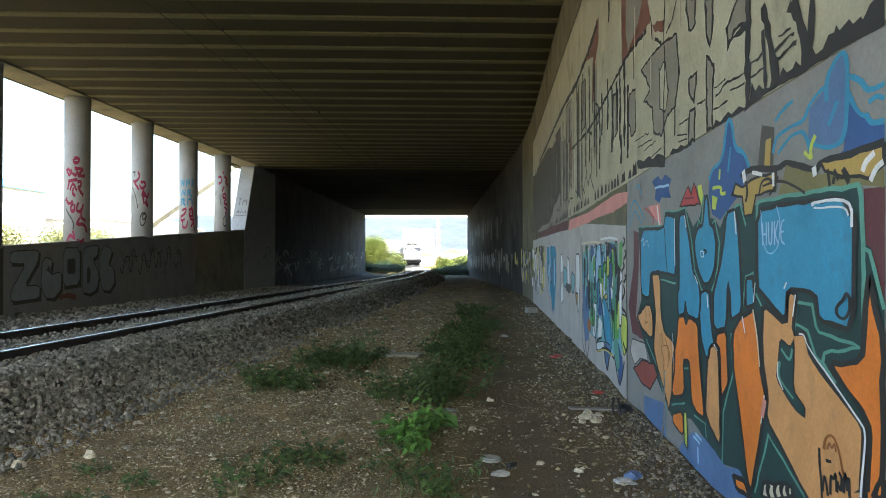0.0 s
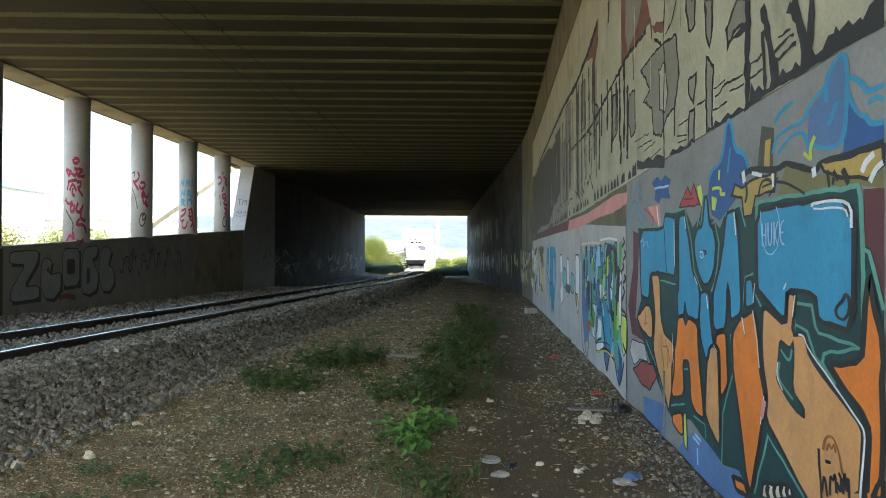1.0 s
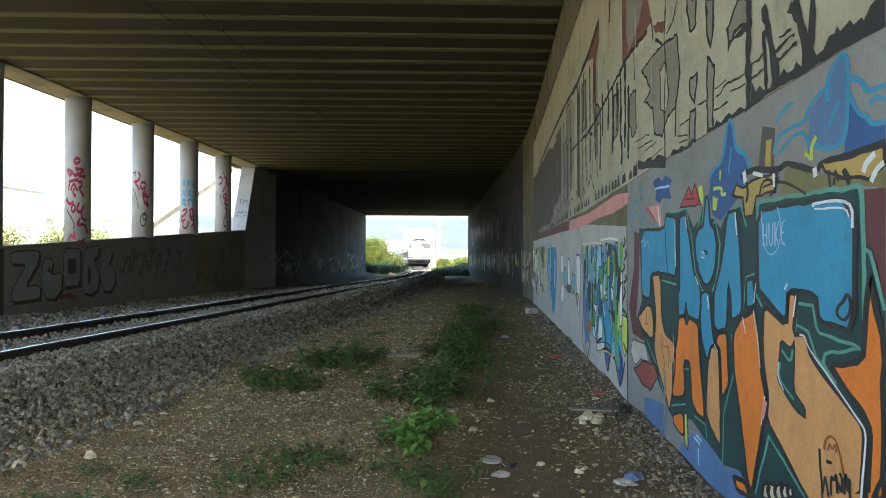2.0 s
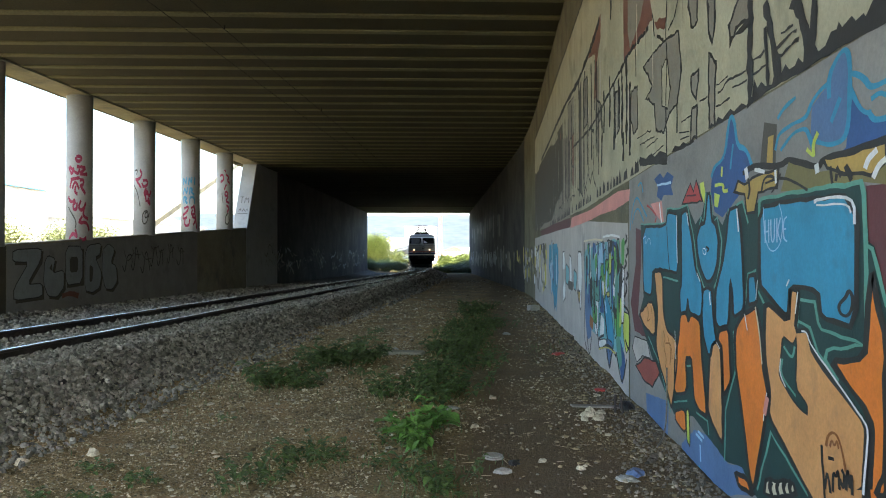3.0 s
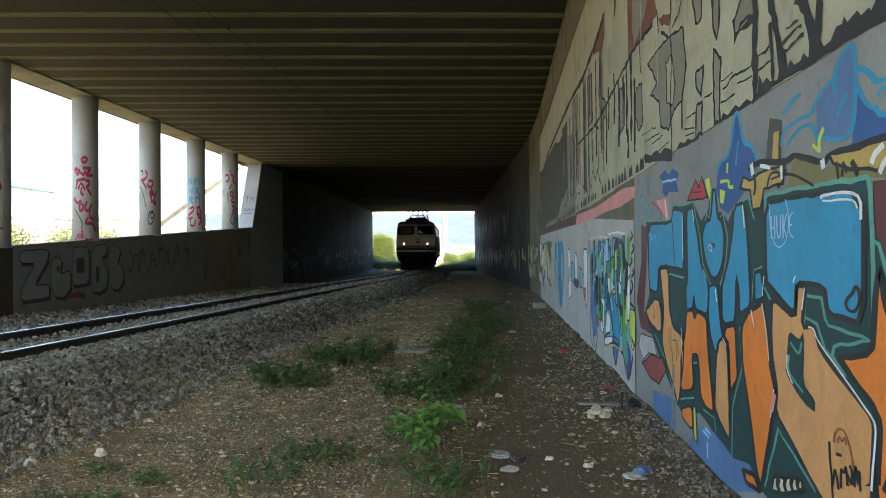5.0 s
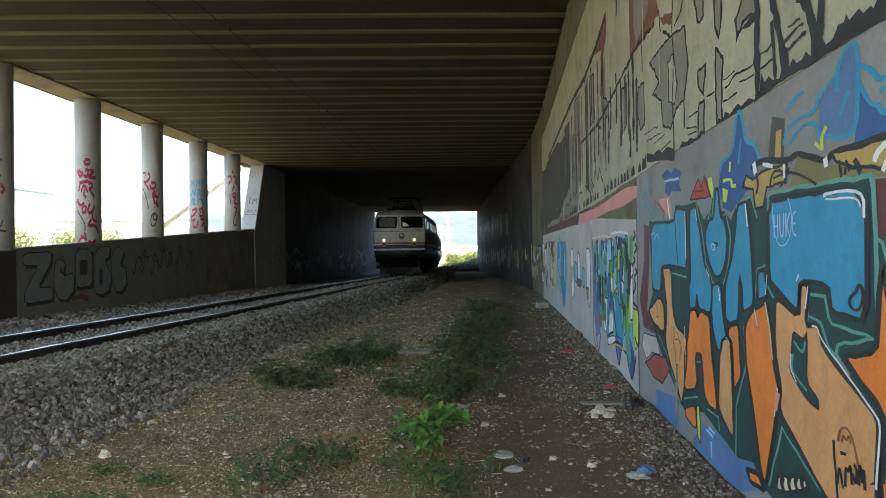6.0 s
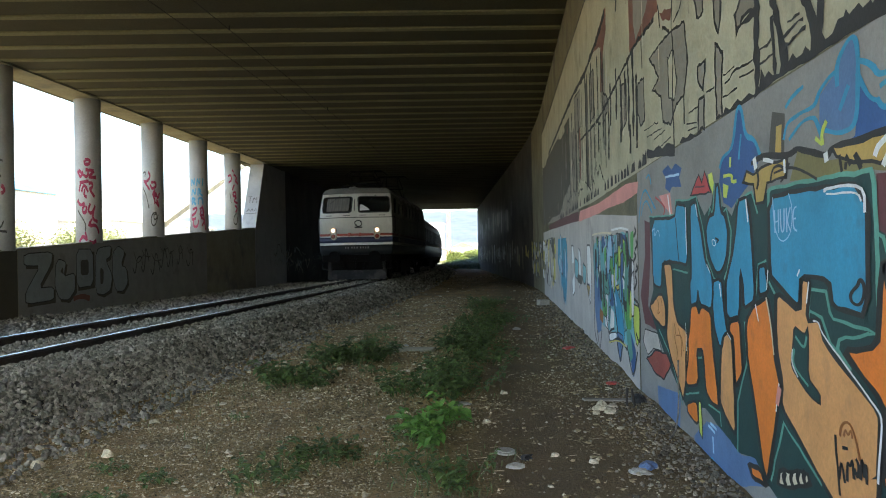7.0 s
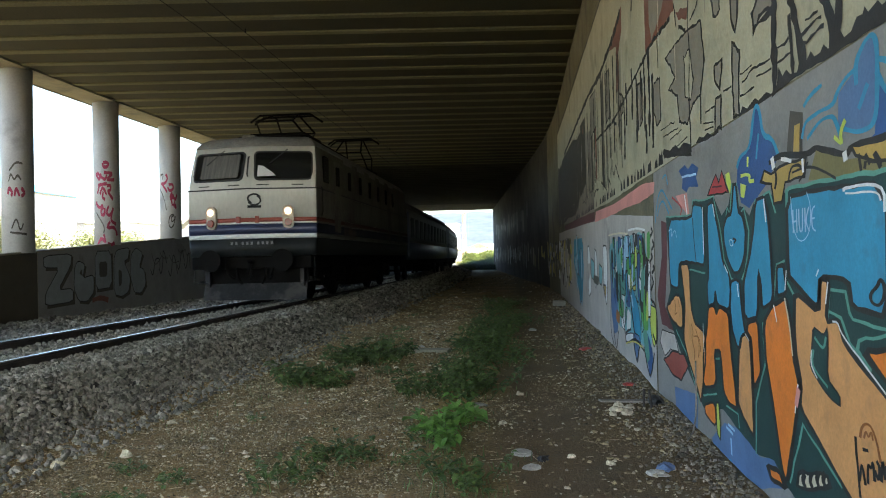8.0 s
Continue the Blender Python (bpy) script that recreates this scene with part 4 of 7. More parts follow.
stroke("painted_line", "white", 7.65, 0.00868, [(4.277, 1.034), (4.295, 0.958), (4.206, 0.899)])
stroke("painted_line", "white", 7.7, 0.00868, [(4.877, 1.228), (4.826, 1.132)])
stroke("painted_line", "white", 7.75, 0.00744, [(5.505, 1), (5.411, 0.961)])
stroke("painted_line", "white", 7.8, 0.00744, [(6.746, 0.962), (6.73, 0.731)])
stroke("painted_line", "white", 7.85, 0.00992, [(6.01, 1.45), (5.913, 1.391)])
stroke("painted_line", "black", 7, 0.016, [(3.464, 1.422), (3.422, 1.396), (3.433, 1.344), (3.477, 1.308), (3.543, 1.313), (3.565, 1.341), (3.542, 1.366), (3.492, 1.388)], True)
stroke("painted_line", "white", 7, 0.00744, [(5.845, 1.631), (5.753, 1.622), (5.754, 1.582), (5.831, 1.586)], True)
stroke("painted_line", "black", 7.2, 0.014, [(5.753, 1.637), (5.663, 1.624), (5.723, 1.605)])
stroke("painted_line", "pale_blue", 7, 0.006, [(4.533, 1.837), (4.518, 1.687), (4.446, 1.599), (4.341, 1.592), (4.248, 1.649), (4.23, 1.765), (4.286, 1.842)])
stroke("painted_line", "pale_blue", 7.1, 0.01, [(8.179, 1.755), (7.996, 1.794), (8.058, 1.684), (7.851, 1.779), (7.768, 1.69)])
stroke("painted_line", "brown", 7, 0.012, [(7.953, 1.087), (7.896, 1.014), (7.985, 0.936), (7.84, 0.974)])
stroke("painted_line", "brown", 7.1, 0.012, [(7.781, 1.113), (7.727, 1.036)])
stroke("painted_line", "brown", 7.2, 0.012, [(7.216, 0.921), (7.123, 0.855), (7.219, 0.796), (7.08, 0.688), (7.128, 0.608)])
stroke("painted_line", "brown", 7.3, 0.012, [(7.03, 0.888), (6.899, 0.782), (6.945, 0.657)])
stroke("painted_line", "brown", 7.4, 0.012, [(7.124, 0.82), (6.898, 0.844), (6.857, 0.716)])
paint("painted_shape", "red_worn", 3.6, [(8.667, 0.42), (8.143, 0.574), (7.575, 0.601), (7.396, 0.527), (7.742, 0.339), (8.21, 0.344)], 0.018)
paint("painted_shape", "coat_pale", 2.4, [(8.73, 0.726), (8.019, 0.75), (7.848, 0.593), (8.267, 0.576), (8.597, 0.471), (8.876, 0.589)], 0.012)
stroke("painted_line", "brown", 7, 0.012, [(3.707, 0.713), (3.694, 0.759), (3.645, 0.79), (3.587, 0.787), (3.542, 0.739), (3.505, 0.653)])
stroke("painted_line", "brown", 7.1, 0.01, [(3.67, 0.719), (3.646, 0.76), (3.623, 0.73), (3.587, 0.768), (3.576, 0.731)])
stroke("painted_line", "black", 7.2, 0.014, [(3.756, 0.709), (3.729, 0.488)])
stroke("painted_line", "black", 7.3, 0.014, [(3.683, 0.669), (3.624, 0.676)])
stroke("painted_line", "black", 7.4, 0.014, [(3.723, 0.52), (3.696, 0.615), (3.662, 0.517)])
stroke("painted_line", "black", 7.5, 0.014, [(3.638, 0.529), (3.63, 0.625), (3.602, 0.598), (3.578, 0.648), (3.568, 0.559)])
stroke("painted_line", "black", 7.6, 0.014, [(3.544, 0.652), (3.511, 0.628), (3.534, 0.569), (3.562, 0.609)])
stroke("painted_line", "black", 7.7, 0.014, [(3.501, 0.573), (3.488, 0.681), (3.463, 0.594)])
stroke("painted_line", "black", 7.8, 0.014, [(3.452, 0.655), (3.443, 0.572)])
paint("painted_shape", "deep_blue", 2.6, [(7.62, 2.30), (7.35, 2.33), (7.2, 2.27), (7.05, 2.31), (6.8, 2.24), (6.9, 2.17), (6.82, 2.09), (7.2, 2.12), (7.3, 2.08), (7.5, 2.13), (7.45, 2.22)])
stroke("painted_line", "pale_blue", 3.2, 0.02, [(7.487, 2.231), (6.891, 2.2)])
paint("painted_shape", "salmon", 2.4, [(7.816, 2.082), (7.289, 2.076), (7.196, 1.86), (7.494, 1.945)])
stroke("painted_line", "white", 3.2, 0.02, [(7.389, 2.063), (7.293, 1.874)])
stroke("painted_line", "red", 3, 0.02, [(7.99, 2.083), (7.493, 1.961), (7.6, 1.888)])
stroke("painted_line", "sky", 2.8, 0.022, [(8.995, 1.875), (8.842, 2.116), (8.558, 2.229), (8.234, 2.077), (7.992, 1.972)])
stroke("painted_line", "sky", 2.8, 0.022, [(8.846, 1.944), (8.665, 2.068), (8.46, 2.091), (8.175, 1.936)])
stroke("painted_line", "sky", 2.8, 0.022, [(8.489, 2.312), (8.291, 2.352), (8.199, 2.228)])
paint("painted_shape", "red", 4.3, [(6.483, 1.99), (6.202, 2.134), (6.116, 2.058), (6.029, 2.135), (5.854, 1.963)], 0.014)
stroke("painted_line", "maroon", 5.4, 0.012, [(6.33, 2.041), (6.032, 2.026)])
paint("painted_shape", "lime", 4.3, [(5.931, 2.1), (5.82, 2.106), (5.775, 2.026), (5.808, 1.952), (5.9, 2.036)])
paint("painted_shape", "lime", 4.3, [(5.541, 2.002), (5.404, 1.976), (5.459, 1.897), (5.542, 1.91)])
paint("painted_shape", "deep_blue", 2.6, [(5.641, 2.014), (5.61, 2.117), (5.537, 2.186), (5.307, 2.203), (5.201, 2.421), (5.139, 2.456), (5.069, 2.398), (5.025, 2.251), (4.847, 2.206), (4.744, 2.087), (4.917, 1.971), (5.175, 1.879), (5.354, 1.824), (5.543, 1.872)])
stroke("painted_line", "sky", 3.4, 0.028, [(5.624, 2.11), (5.537, 2.186), (5.294, 2.201), (5.201, 2.421), (5.139, 2.456), (5.069, 2.398), (5.025, 2.244), (4.847, 2.206), (4.744, 2.093)])
stroke("painted_line", "sky", 3.5, 0.02, [(5.17, 2.118), (5.107, 2.27)])
stroke("painted_line", "lime", 4.5, 0.022, [(5.526, 2.047), (5.31, 2.042), (5.337, 1.993), (5.222, 1.99)])
stroke("painted_line", "lime", 4.6, 0.02, [(5.347, 2.156), (5.362, 2.091)])
paint("painted_shape", "ochre", 4.4, [(5.077, 1.967), (5.006, 2.027), (4.873, 1.994), (4.725, 2.019), (4.53, 2.024), (4.299, 2.023), (4.318, 1.93), (4.627, 1.926), (4.689, 1.815), (4.833, 1.817), (4.874, 1.94)], 0.016)
stroke("painted_line", "black", 5.6, 0.02, [(4.808, 2.034), (4.768, 1.958), (4.81, 1.902)])
stroke("painted_line", "white", 5.8, 0.03, [(4.849, 2.092), (4.819, 2.022)])
stroke("painted_line", "black", 5.7, 0.018, [(4.569, 1.925), (4.53, 1.999), (4.385, 2), (4.301, 1.947)])
stroke("painted_line", "white", 5.9, 0.022, [(4.684, 2.06), (4.511, 2.029)])
stroke("painted_line", "white", 5.9, 0.018, [(4.342, 2.022), (4.335, 1.95)])
paint("painted_shape", "umber_dark", 2.3, [(4.524, 2.305), (4.329, 2.26), (4.35, 2.041), (4.605, 2.071)])
paint("painted_shape", "ochre", 3.3, [(4.462, 2.214), (4.373, 2.213), (4.393, 2.058), (4.492, 2.067)])
paint("painted_shape", "olive", 4.2, [(4.268, 1.902), (4.153, 2.041), (3.759, 1.947), (3.188, 1.924), (3.134, 1.901), (3.136, 1.832), (3.362, 1.867), (4.109, 1.889)])
stroke("painted_line", "black", 5.2, 0.014, [(4.512, 1.966), (4.267, 1.979), (4.033, 1.921), (3.906, 1.877)])
stroke("painted_line", "black", 5.3, 0.016, [(3.647, 1.96), (3.625, 1.883)])
stroke("painted_line", "black", 5.4, 0.016, [(3.577, 1.922), (3.589, 1.889)])
stroke("painted_line", "black", 5.5, 0.02, [(3.492, 1.947), (3.434, 1.877)])
stroke("painted_line", "black", 5.6, 0.012, [(4.266, 1.996), (4.335, 1.932), (4.405, 1.908)])
paint("painted_shape", "ochre", 4.4, [(3.726, 2.002), (3.411, 1.989), (3.168, 1.996), (3.133, 1.995), (3.134, 1.922), (3.263, 1.88), (3.413, 1.905), (3.683, 1.959)], 0.016)
stroke("painted_line", "white", 5.8, 0.022, [(3.311, 1.912), (3.281, 1.949), (3.205, 1.975)])
stroke("painted_line", "white", 5.9, 0.022, [(3.24, 1.869), (3.197, 1.912), (3.134, 1.931)])
stroke("painted_line", "black", 5.9, 0.018, [(3.576, 1.952), (3.532, 1.903)])
stroke("painted_line", "black", 6.1, 0.018, [(3.481, 1.946), (3.423, 1.892)])
paint("painted_shape", "deep_blue", 2.6, [(3.605, 1.995), (3.491, 2.023), (3.455, 2.175), (3.464, 2.272), (3.406, 2.232), (3.331, 2.147), (3.236, 2.085), (3.131, 2.08), (3.133, 2.004), (3.464, 1.996)])
paint("painted_shape", "blue", 2.2, [(3.874, 2.12), (3.858, 2.263), (3.664, 2.328), (3.568, 2.422), (3.483, 2.439), (3.446, 2.382), (3.462, 2.081), (3.633, 2.053), (3.788, 2.086)])
stroke("painted_line", "sky", 3.4, 0.022, [(3.659, 2.263), (3.664, 2.36), (3.568, 2.427), (3.483, 2.444), (3.446, 2.382), (3.449, 2.221), (3.473, 2.083), (3.546, 2.051), (3.663, 2.058), (3.808, 2.094)])
stroke("painted_line", "sky", 3.45, 0.022, [(4.348, 2.125), (4.304, 2.208), (4.142, 2.223), (3.92, 2.221), (3.871, 2.279), (3.752, 2.321), (3.67, 2.331)])
stroke("painted_line", "sky", 3.5, 0.022, [(4.272, 2.115), (4.119, 2.174), (3.956, 2.181), (3.901, 2.156), (3.848, 2.073)])
stroke("painted_line", "sky", 3.55, 0.022, [(3.459, 2.283), (3.381, 2.185), (3.317, 2.138), (3.258, 2.13)])
stroke("painted_line", "sky", 3.6, 0.022, [(3.458, 2.33), (3.324, 2.288), (3.266, 2.221), (3.128, 2.226)])
stroke("painted_line", "sky", 3.65, 0.022, [(3.282, 2.138), (3.236, 2.09), (3.131, 2.085)])
stroke("painted_line", "sky", 3.7, 0.022, [(3.258, 2.179), (3.187, 2.191), (3.13, 2.17)])
stroke("painted_line", "sky", 3.75, 0.022, [(3.637, 2.154), (3.542, 2.245)])
stroke("painted_line", "sky", 3.8, 0.022, [(4.311, 2.287), (4.219, 2.329), (4.055, 2.348)])
stroke("painted_line", "lime", 4.6, 0.02, [(3.916, 2.077), (3.822, 2.022), (3.848, 2.084), (3.781, 2.132)])
stroke("painted_line", "black", 3.9, 0.034, [(4.915, 2.066), (4.704, 2.088), (4.266, 2.031), (4.168, 2.06), (3.89, 1.993), (3.777, 1.965), (3.726, 2.005), (3.464, 1.996), (3.133, 2.006)])
stroke("painted_line", "white", 6.2, 0.03, [(3.797, 1.988), (3.784, 1.945)])
paint("painted_edge", "black", 3, [(5.532, 2.446), (5.447, 2.5), (5.341, 2.467), (5.163, 2.5), (5.091, 2.469), (4.929, 2.49), (4.842, 2.46), (4.737, 2.479), (4.694, 2.584), (4.635, 2.523), (4.567, 2.54), (4.502, 2.501), (4.394, 2.486), (4.322, 2.588), (4.273, 2.505), (4.191, 2.549), (4.144, 2.509), (4.067, 2.508), (4.022, 2.536), (3.964, 2.5), (3.88, 2.522), (3.812, 2.547), (3.774, 2.505), (3.698, 2.511), (3.636, 2.555), (3.577, 2.548), (3.553, 2.575), (3.52, 2.541), (3.427, 2.561), (3.39, 2.532), (3.319, 2.542), (3.3, 2.523), (3.241, 2.563), (3.176, 2.573), (3.122, 2.559), (3.124, 2.444), (3.351, 2.455), (3.567, 2.461), (3.749, 2.462), (3.951, 2.453), (4.257, 2.466), (4.717, 2.455), (5.044, 2.446)])
paint("painted_letter", "umber", 2.4, [(6.262, 3.593), (5.968, 3.496), (5.972, 3.309), (6.108, 3.286), (6.177, 3.319)], 0.022)
paint("painted_letter", "umber", 2.4, [(5.687, 3.402), (5.5, 3.34), (5.519, 3.096), (5.577, 3.028), (5.677, 3.142)], 0.022)
paint("painted_letter", "umber", 2.4, [(5.665, 2.988), (5.495, 2.879), (5.517, 2.459), (5.676, 2.462), (5.683, 2.827)], 0.022)
paint("painted_letter", "umber", 2.4, [(6.185, 2.941), (5.963, 2.945), (5.965, 2.85), (6.034, 2.73), (6.17, 2.826)], 0.022)
paint("painted_letter", "umber", 2.4, [(6.155, 2.694), (6.001, 2.69), (6.023, 2.443), (6.213, 2.463)], 0.022)
paint("painted_letter", "umber", 2.4, [(4.939, 3.154), (4.766, 3.097), (4.769, 2.969), (5.034, 2.976), (5.155, 2.899), (5.177, 3.035), (5.055, 3.105)], 0.022)
paint("painted_letter", "umber", 2.4, [(8.85, 3.395), (8.499, 3.351), (8.509, 2.925), (8.717, 2.898), (8.929, 3.131)], 0.022)
paint("painted_letter", "umber", 2.4, [(8.141, 3.479), (7.647, 3.5), (6.976, 3.453), (6.592, 3.402), (6.5, 3.059), (6.645, 2.824), (6.945, 2.8), (7.179, 2.668), (7.529, 2.744), (7.603, 3), (8.026, 3.138), (7.681, 3.186)], 0.022)
paint("painted_letter", "coat_white", 3.6, [(7.263, 3.289), (7.003, 3.265), (6.896, 3.008), (7.012, 2.846), (7.246, 2.921)], 0.016)
paint("painted_shape", "black", 3.6, [(5.179, 2.906), (5.129, 2.95), (4.832, 2.961), (4.769, 2.962), (4.77, 2.9), (5.035, 2.937)])
stroke("painted_line", "black", 4, 0.05, [(4.745, 3.09), (4.762, 2.781), (4.758, 2.444)])
stroke("painted_line", "black", 4.04, 0.05, [(4.493, 2.966), (4.44, 2.857), (4.372, 2.694), (4.274, 2.475)])
stroke("painted_line", "black", 4.08, 0.025, [(4.496, 2.82), (4.48, 2.707), (4.456, 2.485)])
stroke("painted_line", "black", 4.12, 0.05, [(4.107, 2.83), (3.974, 2.733), (3.919, 2.64), (3.894, 2.493)])
stroke("painted_line", "black", 4.16, 0.04, [(4.031, 2.854), (3.946, 2.703), (3.866, 2.518)])
stroke("painted_line", "black", 4.2, 0.045, [(3.808, 2.78), (3.824, 2.64), (3.846, 2.534)])
stroke("painted_line", "black", 4.24, 0.014, [(4.252, 2.724), (4.078, 2.714)])
stroke("painted_line", "black", 4.28, 0.018, [(4.39, 2.665), (4.204, 2.675), (4.034, 2.673)])
stroke("painted_line", "black", 4.32, 0.018, [(4.288, 2.615), (4.111, 2.615), (4.005, 2.623)])
stroke("painted_line", "black", 4.36, 0.018, [(4.712, 2.696), (4.574, 2.681), (4.507, 2.702)])
stroke("painted_line", "black", 4.4, 0.016, [(4.714, 2.612), (4.463, 2.61)])
stroke("painted_line", "black", 4.44, 0.016, [(5.444, 2.659), (5.159, 2.693), (4.838, 2.667)])
stroke("painted_line", "black", 4.48, 0.014, [(5.112, 2.625), (4.818, 2.606)])
stroke("painted_line", "black", 4.52, 0.014, [(5.487, 2.576), (5.161, 2.571)])
stroke("painted_line", "black", 4.56, 0.014, [(5.919, 2.695), (5.701, 2.688)])
stroke("painted_line", "black", 4.6, 0.014, [(6.489, 2.64), (6.191, 2.641)])
stroke("painted_line", "black", 4.64, 0.012, [(5.47, 2.717), (5.208, 2.718)])
stroke("painted_line", "black", 4.68, 0.05, [(7.865, 3.793), (8.591, 3.828), (9.026, 3.843), (9.862, 3.781), (10.87, 3.707), (12.462, 3.606), (15.445, 3.701)])
stroke("painted_line", "black", 4.72, 0.02, [(8.592, 3.78), (8.564, 3.485)])
stroke("painted_line", "black", 4.76, 0.03, [(7.458, 3.597), (7.162, 3.485)])
stroke("painted_line", "black", 4.8, 0.02, [(7.014, 3.842), (7.066, 3.538), (7.025, 3.281), (7.081, 2.85), (7.044, 2.401)])
stroke("painted_line", "black", 4.84, 0.02, [(6.546, 3.687), (6.755, 3.543), (6.975, 3.512)])
stroke("painted_line", "black", 4.88, 0.02, [(6.645, 2.824), (6.65, 2.584)])
stroke("painted_line", "black", 4.92, 0.02, [(7.666, 3.87), (7.563, 3.626)])
stroke("painted_line", "black", 4.96, 0.012, [(8.511, 2.818), (7.745, 2.784)])
stroke("painted_line", "black", 5, 0.012, [(8.348, 2.724), (7.583, 2.7)])
stroke("painted_line", "black", 5.04, 0.012, [(7.978, 2.638), (7.427, 2.655)])
stroke("painted_line", "black", 5.08, 0.012, [(6.569, 2.571), (6.229, 2.526)])
stroke("painted_line", "black", 5.12, 0.012, [(6.531, 2.511), (6.23, 2.492)])
stroke("painted_line", "black", 5.16, 0.012, [(7.695, 2.534), (7.181, 2.558)])
paint("painted_edge", "black", 3.2, [(8.416, 2.569), (8.35, 2.608), (8.039, 2.545), (7.749, 2.563), (7.587, 2.51), (7.353, 2.531), (7.089, 2.476), (7.045, 2.372), (7.752, 2.455), (8.353, 2.503)])
paint("painted_edge", "black", 3.2, [(6.864, 2.455), (6.734, 2.494), (6.571, 2.462), (6.453, 2.481), (6.304, 2.442), (6.125, 2.459), (6.091, 2.428), (6.493, 2.424)])
paint("painted_shape", "rust", 2.2, [(9.407, 4.635), (7.829, 4.112), (7.667, 3.827), (8.133, 3.831), (8.661, 3.798), (9.383, 3.856)])
paint("painted_shape", "umber", 2.6, [(9.088, 4.529), (8.064, 4.19), (8.319, 4.012), (8.95, 3.874), (9.097, 4.117)])
paint("painted_shape", "rust", 2.7, [(7.587, 3.771), (7.064, 3.665), (7.112, 3.571), (7.406, 3.645)])
stroke("painted_line", "black", 4.7, 0.05, [(13.514, 5.966), (14.948, 5.975), (16.857, 5.973), (19.145, 6.037), (21.047, 6.04), (26.179, 5.997)])
paint("painted_shape", "rust", 2.8, [(11.422, 5.021), (11.43, 4.702), (11.817, 4.477), (11.831, 3.899), (12.237, 3.98), (12.082, 4.628), (13.206, 4.805), (12.356, 4.959)])
stroke("painted_line", "black", 4.8, 0.1, [(11.548, 4.978), (12.215, 4.877), (13.124, 4.822), (14.569, 4.754), (16.888, 4.852), (20.088, 4.845), (26.219, 4.787)])
stroke("painted_line", "black", 5.3096, 0.06, [(13.46, 4.698), (13.386, 4.281), (13.481, 3.898)])
stroke("painted_line", "black", 5.315, 0.06, [(12.084, 4.544), (12.026, 4.149), (12.103, 3.784)])
stroke("painted_line", "black", 5.3198, 0.06, [(11.092, 3.868), (11.042, 3.567), (11.106, 3.287)])
stroke("painted_line", "black", 5.3228, 0.06, [(10.541, 3.937), (10.498, 3.595), (10.557, 3.274)])
stroke("painted_line", "black", 5.3276, 0.06, [(9.773, 3.727), (9.735, 3.429), (9.787, 3.147)])
stroke("painted_line", "black", 5.3234, 0.06, [(10.415, 4.932), (10.368, 4.771), (10.422, 4.641)])
stroke("painted_line", "black", 5.3252, 0.06, [(10.144, 3.775), (10.106, 3.342), (10.164, 2.925)])
stroke("painted_line", "black", 5.3294, 0.06, [(9.509, 3.834), (9.477, 3.395), (9.529, 2.972)])
stroke("painted_line", "black", 5.3318, 0.06, [(9.182, 3.819), (9.154, 3.331), (9.204, 2.859)])
stroke("painted_line", "black", 5.3336, 0.06, [(8.958, 3.512), (8.93, 3.1), (8.976, 2.7)])
stroke("painted_line", "black", 5.33, 0.06, [(9.444, 3.025), (9.406, 2.855), (9.451, 2.696)])
stroke("painted_line", "black", 5.3186, 0.06, [(11.332, 3.72), (11.282, 3.276), (11.353, 2.849)])
paint("painted_letter", "umber", 2.9, [(13.637, 4.548), (13.131, 4.528), (12.99, 3.767), (13.658, 3.738)], 0.03)
paint("painted_letter", "umber", 2.9, [(11.964, 3.926), (11.453, 3.743), (11.458, 3.543), (11.976, 3.424)], 0.03)
paint("painted_letter", "umber", 2.9, [(10.052, 3.613), (9.687, 3.606), (9.698, 3.133), (10.065, 3.053)], 0.03)
paint("painted_letter", "umber", 2.9, [(16.627, 4.742), (15.419, 4.671), (15.438, 3.971), (16.65, 3.905)], 0.03)
paint("painted_shadow", "pine", 2.9, [(4.812, 0.217), (3.157, 0.685), (3.161, 0.434), (4.144, 0.077)])
paint("painted_shape", "tan", 5.7, [(3.919, 0.459), (3.335, 0.626), (3.352, 0.489), (3.494, 0.372), (3.618, 0.329)])
stroke("painted_line", "black", 5.9, 0.024, [(3.933, 0.45), (3.618, 0.324), (3.494, 0.367), (3.352, 0.485), (3.335, 0.626)])
paint("painted_shape", "orange", 5.7, [(3.286, 0.64), (3.211, 0.661), (3.156, 0.734), (3.161, 0.434), (3.252, 0.456)])
stroke("painted_line", "black", 7.9, 0.014, [(3.729, 0.493), (3.718, 0.446)])
paint("painted_shape", "salmon", 2, [(8.99, 2.33), (9.91, 2.38), (12.63, 2.33), (15.9, 2.38), (16.19, 2.18), (12.63, 2.17), (11.67, 2.19), (10.14, 2.17), (9.06, 2.21)])
paint("painted_shape", "maroon", 2, [(16.18, 2.38), (19.63, 2.45), (23.65, 2.48), (27.03, 2.5), (26.3, 2.32), (19.64, 2.25), (16.18, 2.2)])
paint("painted_ground", "umber", 2, [(16.13, 4.02), (16.18, 2.39), (27.03, 2.54), (26.98, 4.1), (24.85, 4.55), (19.57, 4.42)])
paint("painted_shape", "sky", 3, [(22.52, 1.96), (19.65, 1.94), (19.26, 1.24), (20.04, 0.25), (21.51, 0.79), (22.76, 1.33)])


